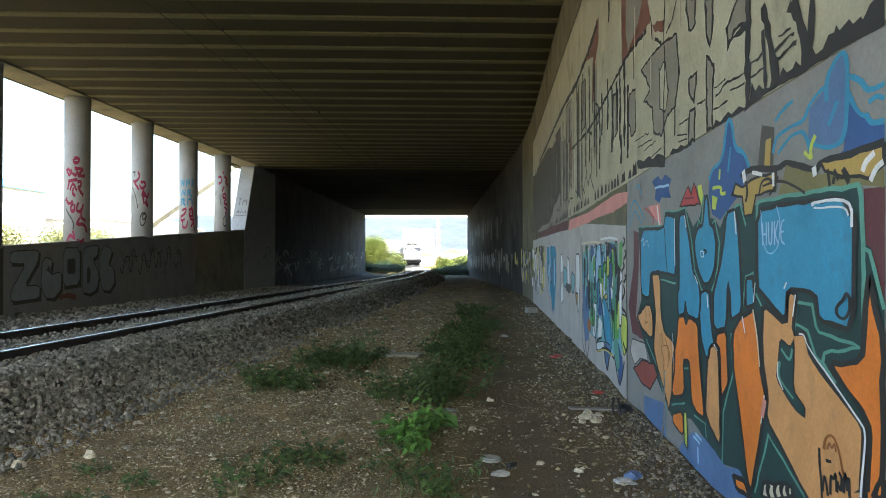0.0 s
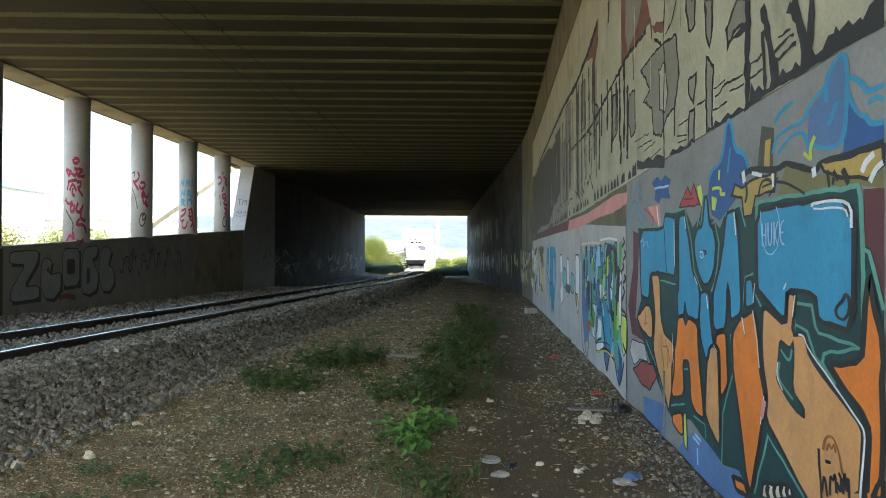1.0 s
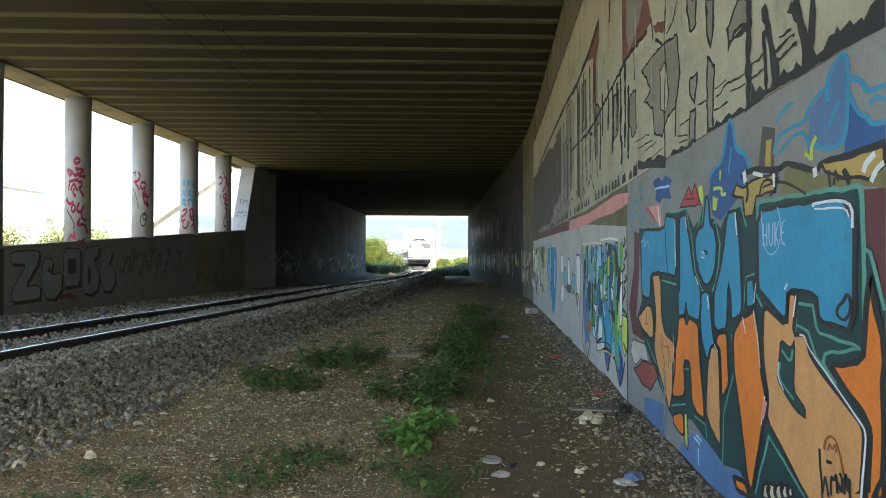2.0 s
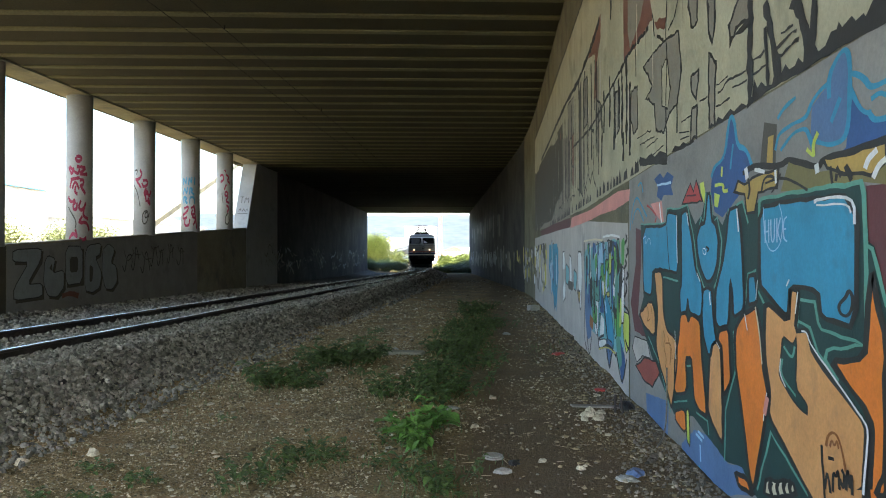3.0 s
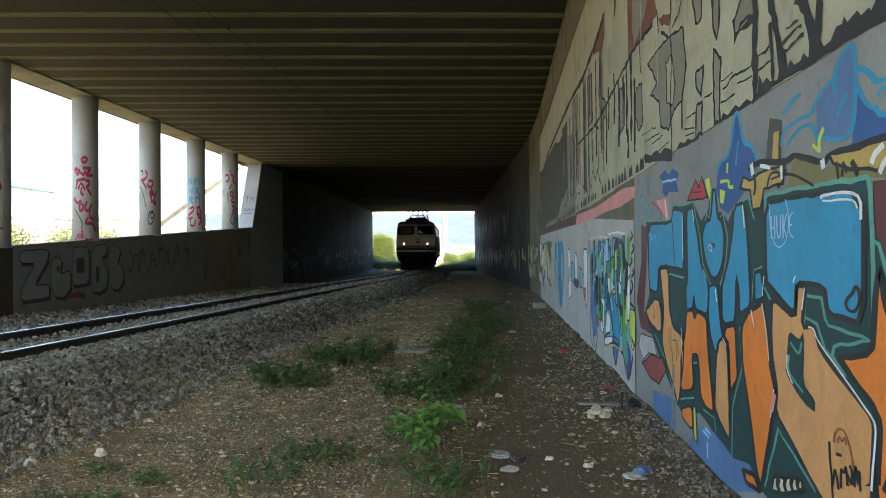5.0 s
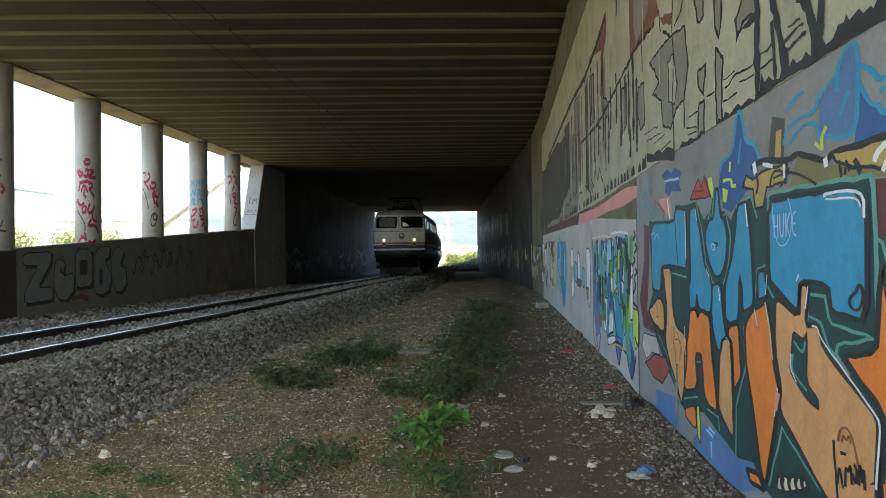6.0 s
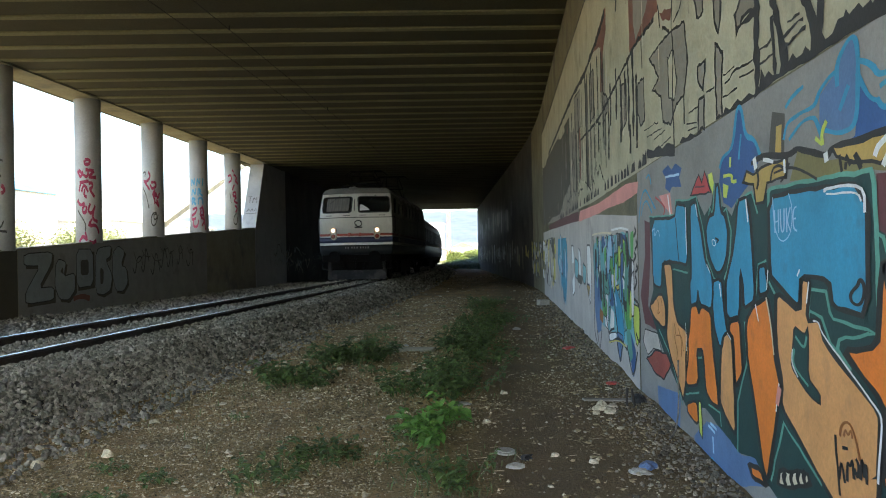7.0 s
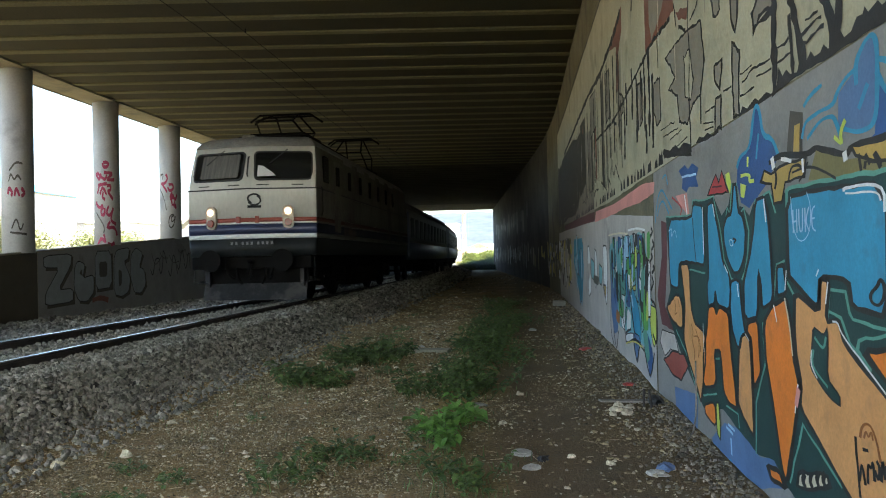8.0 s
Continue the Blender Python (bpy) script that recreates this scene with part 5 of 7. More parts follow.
def shards(y0, y1, z0, z1, colours, count, seed, size=(0.35, 0.9), line=0.03):
    """A piece of overlapping pointed bands, seen at a steep angle."""
    rng = random.Random(seed)
    for i in range(count):
        y = y0 + (y1 - y0) * (i + rng.uniform(-0.3, 0.9)) / count
        y = max(y0, min(y1 - 0.2, y))
        w = rng.uniform(*size) * 0.55
        za, zb = z0 + (z1 - z0) * rng.uniform(0.0, 0.55), z1 - (z1 - z0) * rng.uniform(0.0, 0.45)
        if zb - za < 0.25:
            zb = za + 0.25
        lean = rng.uniform(-0.25, 0.25)
        pts = [(y, za), (y + w * 0.5, za - rng.uniform(-0.1, 0.2)), (y + w, za + rng.uniform(0.0, 0.2)), (y + w + lean, zb), (y + w * 0.4 + lean, zb + rng.uniform(-0.1, 0.1)), (y + lean, zb - rng.uniform(0, 0.2))]
        paint("painted_letter", rng.choice(colours), 2 + (i % 5) * 1.2, pts, line)


def mosaic(y0, y1, z0, z1, colours, count, seed, size):
    """A wild piece of small slanting patches with black edges."""
    rng = random.Random(seed)
    for i in range(count):
        y, z = rng.uniform(y0, y1), rng.uniform(z0, z1)
        w, h, k = size * rng.uniform(0.5, 1.2), (z1 - z0) * rng.uniform(0.12, 0.4), rng.uniform(-0.5, 0.5) * size
        pts = [(y, z), (y + w, z + rng.uniform(-0.1, 0.1)), (y + w + k, z + h), (y + k + rng.uniform(-0.1, 0.1), z + h * rng.uniform(0.8, 1.3))]
        pts = [(p, max(z0 - 0.1, min(z1 + 0.05, q))) for p, q in pts]
        paint("painted_letter", rng.choice(colours), 2 + (i % 12) * 0.55, pts, 0.022 if rng.random() < 0.45 else 0)


paint("painted_letter", "aqua", 1.6, [(13.711, 1.703), (12.153, 1.753), (9.817, 1.823), (9.567, 1.311), (9.328, 0.928), (9.504, 0.389), (10.419, 0.421), (11.786, 0.435), (12.614, 0.444), (13.564, 0.643)])
paint("painted_letter", "aqua", 2, [(13.711, 1.684), (12.509, 1.707), (12.448, 1.238), (13.548, 1.286)])
paint("painted_letter", "pale_blue", 2.08, [(12.293, 1.756), (11.141, 1.814), (10.812, 1.505), (11.825, 1.484)], 0.016)
paint("painted_letter", "deep_blue", 2.16, [(10.644, 1.802), (9.819, 1.755), (9.823, 1.577), (10.599, 1.491)])
paint("painted_letter", "green", 2.24, [(11.508, 1.47), (10.597, 1.594), (9.822, 1.618), (9.65, 1.443), (10.399, 1.29), (11.043, 1.12), (11.513, 1.261)], 0.016)
paint("painted_letter", "green", 2.32, [(10.299, 1.292), (9.834, 1.099), (9.625, 0.641), (10.028, 0.589), (10.309, 0.862)])
paint("painted_letter", "lime", 2.4, [(9.533, 0.941), (9.054, 0.934), (9.1, 0.565), (9.298, 0.466), (9.498, 0.653)], 0.016)
paint("painted_letter", "aqua", 2.48, [(9.824, 1.509), (9.567, 1.324), (9.489, 1.049), (9.836, 1.017)])
paint("painted_letter", "sky", 2.56, [(10.987, 1.122), (10.409, 0.855), (10.22, 0.513), (10.525, 0.263), (10.837, 0.45), (11.166, 0.804)], 0.016)
paint("painted_letter", "deep_blue", 2.64, [(9.8, 0.624), (9.339, 0.409), (9.596, 0.032), (9.851, 0.346)])
paint("painted_letter", "blue", 2.72, [(10.946, 0.5), (10.318, 0.489), (10.632, 0.088), (10.951, 0.286)], 0.016)
paint("painted_letter", "blue", 2.8, [(13.55, 1.21), (12.746, 1.159), (12.616, 0.356), (13.24, 0.241), (13.564, 0.643)])
paint("painted_letter", "white", 2.88, [(12.17, 1.075), (11.772, 1.009), (11.851, 0.429), (12.254, 0.475)], 0.016)
paint("painted_letter", "white", 2.96, [(11.525, 0.78), (11.167, 0.727), (11.231, 0.503), (11.658, 0.431)])
paint("painted_letter", "green", 3.04, [(12.53, 0.887), (11.906, 0.854), (11.979, 0.583), (12.464, 0.613)], 0.016)
paint("painted_letter", "brown", 3.12, [(12.834, 0.692), (12.391, 0.635), (12.468, 0.456), (12.916, 0.507)])
paint("painted_letter", "teal", 3.2, [(12.594, 1.234), (11.767, 1.214), (11.646, 0.934), (12.313, 0.941)], 0.016)
paint("painted_letter", "white", 3.28, [(11.391, 1.264), (10.929, 1.231), (10.821, 1.128), (11.277, 1.032)])
paint("painted_letter", "yellow", 3.36, [(10.931, 1.109), (10.504, 1.141), (10.506, 1.068), (10.878, 1.05)], 0.016)
paint("painted_letter", "deep_blue", 3.44, [(11.642, 1.096), (11.277, 1.032), (11.166, 0.804), (11.649, 0.804)])
paint("painted_letter", "pale_blue", 3.52, [(10.392, 1.565), (10.101, 1.508), (10.202, 1.295), (10.499, 1.36)], 0.016)
paint("painted_letter", "teal", 3.6, [(10.122, 0.594), (9.756, 0.628), (9.59, 0.312), (9.854, 0.209)])
paint("painted_letter", "white", 3.68, [(11.787, 0.386), (10.946, 0.485), (10.949, 0.378), (11.726, 0.261)], 0.016)
stroke("painted_line", "black", 4.6, 0.035, [(13.619, 1.854), (13.469, 1.024), (13.748, 0.248), (13.245, 0.065)])
stroke("painted_line", "black", 4.66, 0.035, [(12.599, 1.058), (12.178, 0.736), (11.787, 0.386)])
stroke("painted_line", "black", 4.72, 0.035, [(11.173, 0.509), (11.786, 0.418), (11.726, 0.237), (10.729, 0.446), (10.034, 0.351)])
stroke("painted_line", "black", 4.78, 0.035, [(10.602, 1.358), (10.015, 1.174), (9.49, 1.016), (9.015, 0.974), (9.026, 0.498), (9.334, 0.63)])
stroke("painted_line", "black", 4.84, 0.035, [(11.636, 1.339), (11.162, 0.96), (10.836, 0.495)])
stroke("painted_line", "black", 4.9, 0.035, [(10.033, 0.407), (9.597, 0.019), (9.259, 0.419)])
stroke("painted_line", "black", 4.96, 0.035, [(10.948, 0.424), (10.685, 0.08), (10.421, 0.348)])
stroke("painted_line", "black", 5.02, 0.035, [(13.239, 0.296), (12.929, -0.034), (12.616, 0.356)])
stroke("painted_line", "black", 5.08, 0.035, [(10.697, 1.818), (10.599, 1.506), (10.926, 1.352)])
stroke("painted_line", "black", 5.14, 0.035, [(9.822, 1.612), (9.653, 1.308)])
stroke("painted_line", "cream", 5.4, 0.03, [(13.707, 1.856), (12.29, 1.859), (11.258, 1.817)])
stroke("painted_line", "white", 5.5, 0.03, [(11.257, 1.864), (10.385, 1.868), (9.728, 1.821)])
stroke("painted_line", "yellow", 5.6, 0.02, [(11.726, 0.261), (10.839, 0.39), (10.127, 0.382)])
stroke("painted_line", "black", 2, 0.04, [(9.307, 1.835), (9.189, 1.78), (9.391, 1.733)])
stroke("painted_line", "black", 2.1, 0.04, [(9.23, 1.691), (9.115, 1.632), (9.313, 1.576)])
stroke("painted_line", "black", 2.2, 0.04, [(9.354, 1.55), (9.235, 1.499), (9.438, 1.445)])
stroke("painted_line", "black", 2.3, 0.04, [(9.237, 1.409), (9.121, 1.366), (9.319, 1.317)])
stroke("painted_line", "black", 2.4, 0.04, [(9.32, 1.284), (9.202, 1.208), (9.405, 1.119)])
paint("painted_letter", "white", 2.2, [(18.128, 1.727), (17.533, 1.722), (17.278, 0.754), (18.008, 0.594)], 0.03)
paint("painted_letter", "aqua", 2.3, [(17.257, 1.478), (16.463, 1.366), (16.6, 1.017), (17.269, 1.056)], 0.03)
paint("painted_letter", "white", 2.4, [(16.455, 1.654), (15.965, 1.595), (15.859, 1.152), (16.353, 0.797)], 0.03)
paint("painted_letter", "aqua", 2.5, [(15.508, 1.377), (14.864, 1.28), (15.082, 0.961), (15.518, 0.998)], 0.03)
paint("painted_letter", "umber_dark", 2.6, [(16.727, 1.13), (15.515, 1.106), (15.748, 0.935), (16.732, 0.954)])
paint("painted_letter", "white", 2.7, [(14.751, 1.694), (14.072, 1.688), (13.992, 1.199), (14.288, 0.594), (14.669, 0.977)], 0.03)
paint("painted_letter", "ochre", 2.8, [(14.872, 0.99), (14.277, 0.992), (14.477, 0.732)], 0.03)
mosaic(9.4, 13.2, 0.6, 1.75, ["green", "deep_blue", "aqua", "white", "sky", "teal", "black", "pale_blue", "lime"], 80, 3, 0.2)
shards(19.4, 22.0, 0.3, 2.0, ["sky", "pale_blue", "blue"], 9, 6)
mosaic(23.4, 30.0, 0.4, 2.0, ["yellow", "black", "olive", "yellow", "white", "umber_dark", "cream"], 70, 8, 0.7)
mosaic(30.4, 36.6, 0.5, 2.0, ["umber", "yellow", "olive", "silver_faded", "soot_brown", "black", "coat_pale"], 50, 18, 0.8)
paint("painted_ground", "soot_brown", 1.7, [(17.6, 2.62), (30.1, 2.6), (30.1, 4.75), (24.0, 4.7), (18.0, 4.6)])
shards(33.0, 46.0, 0.5, 2.2, ["yellow", "umber", "silver", "olive"], 12, 9, (0.5, 1.4), 0.05)
shards(46.0, 93.0, 0.7, 2.5, ["silver_faded", "umber", "soot_brown", "umber", "silver", "umber_dark"], 70, 19, (0.5, 1.6), 0.05)
shards(48.0, 90.0, 3.0, 5.0, ["umber_dark", "soot_brown", "umber_dark", "black"], 18, 29, (1.0, 3.0), 0.06)


def tall_letters():
    """Old block lettering on the white band: tall bars with brown shade, wavy lines at their feet."""
    rng = random.Random(11)
    y = 11.6
    while y < 29.0:
        w = rng.uniform(0.28, 0.6)
        top, foot = 4.75 - rng.uniform(0, 0.5), 2.6 + rng.uniform(0.0, 0.5)
        if rng.random() < 0.55:
            paint("painted_letter", rng.choice(["umber", "umber", "umber_dark", "rust"]), 2.2, [(y, foot), (y + w * 0.7, foot + 0.1), (y + w * 0.75, top - 0.2), (y + 0.05, top)], 0.0)
        stroke("painted_line", "black", 3.1, rng.uniform(0.03, 0.08), [(y + w * 0.7, foot), (y + w * 0.72, (foot + top) / 2), (y + w * 0.7 + rng.uniform(-0.1, 0.1), top)])
        if rng.random() < 0.5:
            stroke("painted_line", "black", 3.7, 0.05, [(y, foot + 0.4), (y + w * 0.6, foot + rng.uniform(0.3, 0.9))])
        if rng.random() < 0.7:
            stroke("painted_line", "black", 4.3, 0.03, [(y - 0.2, 2.62 + rng.uniform(0, 0.15)), (y + w * 0.5, 2.75 + rng.uniform(0, 0.2)), (y + w * 1.2, 2.66 + rng.uniform(0, 0.2))])
        for _ in range(3):   # runs and thin uprights between the letters
            u = y + rng.uniform(0, w + 0.3)
            lo = 2.5 + rng.uniform(0.0, 0.9)
            stroke("drip", rng.choice(["black", "umber_dark", "umber", "cream"]), 5.8 + rng.random(), rng.uniform(0.012, 0.035), [(u, lo + rng.uniform(0.4, 1.3)), (u + rng.uniform(-0.03, 0.03), lo + 0.2), (u + rng.uniform(-0.04, 0.04), lo)])
        y += w + rng.uniform(0.05, 0.3)
    stroke("painted_line", "black", 4.9, 0.05, [(23.0, 6.02), (26.0, 6.03), (30.2, 6.05)])
    y = 8.2
    while y < 22.0:   # toothed lower edge
        w = rng.uniform(0.12, 0.3)
        if rng.random() < 0.75:
            paint("painted_edge", "black", 5.4, [(y, 2.46), (y + w, 2.46), (y + w * 0.8, 2.52 + rng.uniform(0, 0.13)), (y + w * 0.4, 2.56), (y + w * 0.15, 2.5 + rng.uniform(0, 0.13))])
        y += w + rng.uniform(0.0, 0.2)


tall_letters()


def drips():
    """Run-off streaks down the white coat and the letters."""
    rng = random.Random(61)
    for i in range(46):
        y = rng.uniform(3.2, 22.0)
        top = rng.uniform(3.3, 5.0)
        L = rng.uniform(0.2, 0.7)
        stroke("drip", rng.choice(["umber", "cream", "umber", "coat_pale"]), 9 + (i % 7) * 0.2, rng.uniform(0.006, 0.016), [(y, top), (y + rng.uniform(-0.01, 0.01), top - L * 0.5), (y + rng.uniform(-0.015, 0.015), top - L)])


drips()


def on_parapet(y, z, layer):
    return (left_x(y) + 0.003 * layer + 0.001, y, z)


def parapet_letters():
    """Faded silver block letters on the wall below the window bays."""
    rng = random.Random(24)
    paint("painted_ground", "soot_brown", 1, [(8, -0.2), (8, 1.1), (21.6, 1.95), (21.6, -0.2)], 0, on_parapet, WALL_L)
    paint("painted_ground", "coat_grey", 1, [(21.62, -0.2), (21.62, 1.94), (36, 2.82), (36, -0.2)], 0, on_parapet, WALL_L)
    ring = lambda y, z, w, h: [(y + w / 2 * math.cos(q), z + h / 2 * math.sin(q)) for q in (2 * math.pi * i / 16 for i in range(16))]
    letters = [[(21.9, 1.85), (23.35, 1.92), (23.3, 1.55), (22.6, 0.85), (23.4, 0.85), (23.4, 0.45), (21.95, 0.40), (21.95, 0.75), (22.7, 1.5), (21.9, 1.5)],
               [(23.5, 1.5), (23.7, 1.7), (24.1, 1.6), (23.95, 1.15), (24.6, 1.25), (24.62, 0.7), (24.2, 0.40), (23.7, 0.45), (23.45, 0.85)],
               [(24.7, 0.75), (24.7, 2.0), (25.75, 2.02), (25.75, 0.80)],
               [(25.9, 0.55), (25.9, 1.75), (26.1, 2.05), (27.0, 2.15), (26.9, 1.75), (26.6, 1.65), (27.05, 1.1), (26.9, 0.6), (26.4, 0.45)],
               [(27.1, 1.9), (27.5, 2.15), (28.0, 1.95), (27.7, 1.45), (28.1, 1.35), (28.2, 0.8), (27.8, 0.5), (27.3, 0.55), (27.05, 1.1)]]
    for body in letters:
        paint("painted_shadow", "soot_brown", 2.0, [(p + 0.10, q - 0.09) for p, q in body], 0, on_parapet, WALL_L)
        paint("painted_letter", "silver_faded", 3.0, body, 0.03, on_parapet, WALL_L)
    for hole in ([(24.95, 1.15), (24.95, 1.65), (25.45, 1.67), (25.45, 1.17)], [(26.2, 0.8), (26.2, 1.4), (26.45, 1.3), (26.4, 0.85)], [(23.75, 1.3), (23.9, 1.45), (23.95, 1.2)]):
        paint("painted_letter", "umber_dark", 4.6, hole, 0, on_parapet, WALL_L)
    for y, w in ((28.6, 0.8), (29.3, 0.7), (30.1, 0.8), (30.9, 0.7), (31.6, 0.8), (32.6, 0.9), (33.6, 0.9)):   # thin scrawled capitals
        z = 1.0 + (y - 28.6) * 0.05 + rng.uniform(-0.2, 0.15)
        w *= rng.uniform(0.7, 1.25)
        stroke("painted_line", "black", 2.2, 0.05, [(y, z + 0.3), (y + w * 0.2, z), (y + w * rng.uniform(0.3, 0.6), z + rng.uniform(0.1, 0.5)), (y + w * 0.45, z + rng.uniform(0.6, 1.0)), (y + w * rng.uniform(0.6, 0.9), z + rng.uniform(0.7, 1.05)), (y + w * 0.85, z + rng.uniform(0.0, 0.5))], False, on_parapet, WALL_L)
        stroke("painted_line", "umber_dark", 2.9, 0.04, [(y + 0.1, z + 0.9), (y + w * 0.4, z + rng.uniform(0.3, 0.8)), (y + w, z + rng.uniform(0.5, 0.9))], False, on_parapet, WALL_L)
    stroke("painted_line", "rust", 2.6, 0.16, [(24.5, 0.42), (25.0, 0.5), (25.5, 0.38)], False, on_parapet, WALL_L)
    for i in range(70):   # scrawls on the dark stretch
        y, z = rng.uniform(46, 92), rng.uniform(0.9, 2.3)
        pts = [(y + k * rng.uniform(0.15, 0.4), z + rng.uniform(-0.45, 0.45)) for k in range(rng.randint(4, 8))]
        stroke("painted_line", rng.choice(["umber", "silver_faded", "umber_dark", "soot_brown", "umber"]), 1 + i * 0.15, rng.uniform(0.04, 0.12), pts, False, on_parapet, WALL_L)


parapet_letters()


def column_tags():
    """Scribbled spray tags down the columns, wrapped round the shafts: (angle, height) by (angle, height)."""
    columns = [o for o in bpy.data.objects if o.name.startswith("column") and o.parent is None]
    lines = [
    (4, "umber_dark", [[(-0.55, 3.9), (-0.4, 4.15), (-0.2, 3.92), (0.0, 4.1), (0.2, 3.95)], [(-0.5, 4.2), (-0.1, 4.45), (0.3, 4.4)], [(-0.4, 2.6), (-0.1, 2.95), (0.1, 2.5), (0.3, 2.75)], [(-0.5, 2.5), (0.5, 2.45)]]),
    (4, "tag_red", [[(-0.6, 3.55), (-0.55, 3.75), (-0.3, 3.6), (-0.4, 3.5)], [(-0.2, 3.5), (-0.1, 3.75), (0.1, 3.5)], [(0.2, 3.72), (0.45, 3.6), (0.2, 3.5)]]),
    (5, "tag_red", [[(-0.24, 4.97), (-0.04, 5.01), (0.16, 4.94), (0.04, 4.83), (-0.28, 4.84), (-0.29, 4.97)],
        [(-0.87, 4.64), (-0.59, 4.37), (-0.41, 4.61)],
        [(-0.75, 4.65), (-0.11, 4.37), (0.01, 4.58)],
        [(-0.2, 4.65), (0.52, 4.63), (-0.07, 4.41), (0.57, 4.41)],
        [(-0.69, 4.22), (0.01, 4.28)],
        [(-0.59, 4.22), (-0.74, 3.94)],
        [(-0.53, 3.92), (-0.32, 4.2), (-0.02, 3.91)],
        [(0.01, 4.21), (0.3, 4.23), (0.26, 4.04), (0.02, 4.04), (0.44, 3.75)],
        [(-0.27, 4.02), (-0.35, 3.81), (-0.14, 3.74)],
        [(-0.91, 3.65), (-0.62, 3.45), (-0.3, 3.55)],
        [(-0.26, 3.49), (-0.48, 3.38), (-0.43, 3.21), (-0.17, 3.25), (-0.18, 3.46)],
        [(0.11, 3.53), (-0.09, 3.29), (0.19, 3.18), (0.45, 3.43)],
        [(0.45, 3.47), (0.2, 3.03), (0.65, 2.92)],
        [(0.2, 3.01), (-0.09, 2.78), (0.55, 2.83), (0.77, 2.53)],
        [(-0.81, 2.22), (-0.46, 2.48), (-0.12, 2.28), (-0.29, 2.58)],
        [(0, 2.26), (0.29, 2.21), (0.51, 2.3)]]),
    (5, "umber_dark", [[(-0.9, 3.31), (-0.21, 2.86), (-0.29, 2.61)],
        [(-0.79, 3.68), (-0.98, 3.57)]]),
    (6, "tag_red", [[(-0.4, 5.1), (-0.19, 4.92), (-0.5, 4.72), (-0.9, 4.73)],
        [(-0.75, 4.7), (-0.28, 4.39)],
        [(-0.14, 4.68), (0.21, 4.71), (0.32, 4.53), (-0.08, 4.41), (-0.24, 4.59)],
        [(0.17, 4.39), (-0.08, 4.17), (0.32, 4.15)],
        [(0.02, 4.06), (0.22, 4.33), (0.43, 4.02), (0.6, 4.29)],
        [(0.17, 3.84), (0.07, 4.1)],
        [(0.32, 4.02), (0.55, 3.71), (0.22, 3.91)]]),
    (6, "umber_dark", [[(-1.07, 4.51), (-0.61, 4.19), (-0.38, 3.66)],
        [(-0.99, 5.06), (-0.63, 5.12), (-0.75, 4.9)],
        [(0.23, 3.44), (0.03, 3.39), (0.08, 3.19), (0.34, 3.28), (0.28, 3.51), (-0.07, 3.46), (-0.22, 3.17), (-0.06, 2.95), (0.23, 3.04), (0.44, 3.42)]]),
    (7, "tag_blue", [[(-0.8, 4.96), (-0.81, 5.32), (-0.44, 4.98), (-0.45, 5.31)],
        [(-0.2, 4.95), (-0.14, 5.31), (0.09, 5.01), (0.15, 5.31)],
        [(0.39, 4.96), (0.45, 5.32)],
        [(-0.8, 4.52), (-0.65, 4.85), (-0.38, 4.52), (-0.32, 4.85)],
        [(-0.08, 4.52), (-0.08, 4.85), (0.27, 4.73), (-0.02, 4.67), (0.4, 4.5)],
        [(-0.71, 4.11), (-0.8, 4.42), (-0.31, 4.36), (-0.64, 4.26), (-0.31, 4.11)],
        [(-0.07, 4.11), (-0.08, 4.41), (0.4, 4.4), (0.4, 4.11)]]),
    (7, "tag_red", [[(-0.71, 3.88), (-0.19, 4), (-0.3, 3.75), (-0.87, 3.57)],
        [(0.05, 3.9), (0.41, 4.01), (0.54, 3.65), (0.05, 3.6), (0.22, 3.85)],
        [(-0.56, 3.47), (-0.7, 3.14), (-0.18, 3.08), (-0.06, 3.42)],
        [(0.17, 3.52), (0.62, 3.42), (0.29, 3.14)],
        [(0.34, 4.06), (0.7, 2.96)],
        [(-0.78, 3.7), (-0.86, 3.39), (-0.36, 3.49)]]),
    (8, "tag_red", [[(-0.01, 6.17), (0.13, 6.05)],
        [(-0.56, 5.85), (-0.2, 5.93), (-0.07, 5.65), (-0.48, 5.53)],
        [(0.13, 5.94), (0.56, 5.77), (0.27, 5.62), (0.64, 5.46)],
        [(0.2, 5.42), (-0.06, 5.13)],
        [(0.01, 4.98), (0.27, 5.07), (0.42, 4.9), (0.14, 4.78), (0.01, 4.95)],
        [(0.42, 4.79), (0.08, 4.55), (0.57, 4.47)],
        [(0.21, 4.35), (0.58, 4.21), (0.29, 4)]]),
    (8, "umber_dark", [[(-0.33, 4.98), (-0.19, 4.46)],
        [(0.43, 3.95), (0.15, 3.83), (0.02, 3.51), (0.29, 3.34), (0.59, 3.52), (0.5, 3.77)]]),
    ]
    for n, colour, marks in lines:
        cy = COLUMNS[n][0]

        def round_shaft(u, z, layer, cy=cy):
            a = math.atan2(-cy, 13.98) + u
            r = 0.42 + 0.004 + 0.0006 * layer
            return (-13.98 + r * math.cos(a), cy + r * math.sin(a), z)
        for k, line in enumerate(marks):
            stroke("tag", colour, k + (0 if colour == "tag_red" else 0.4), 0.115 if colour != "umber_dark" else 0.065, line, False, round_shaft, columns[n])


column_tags()


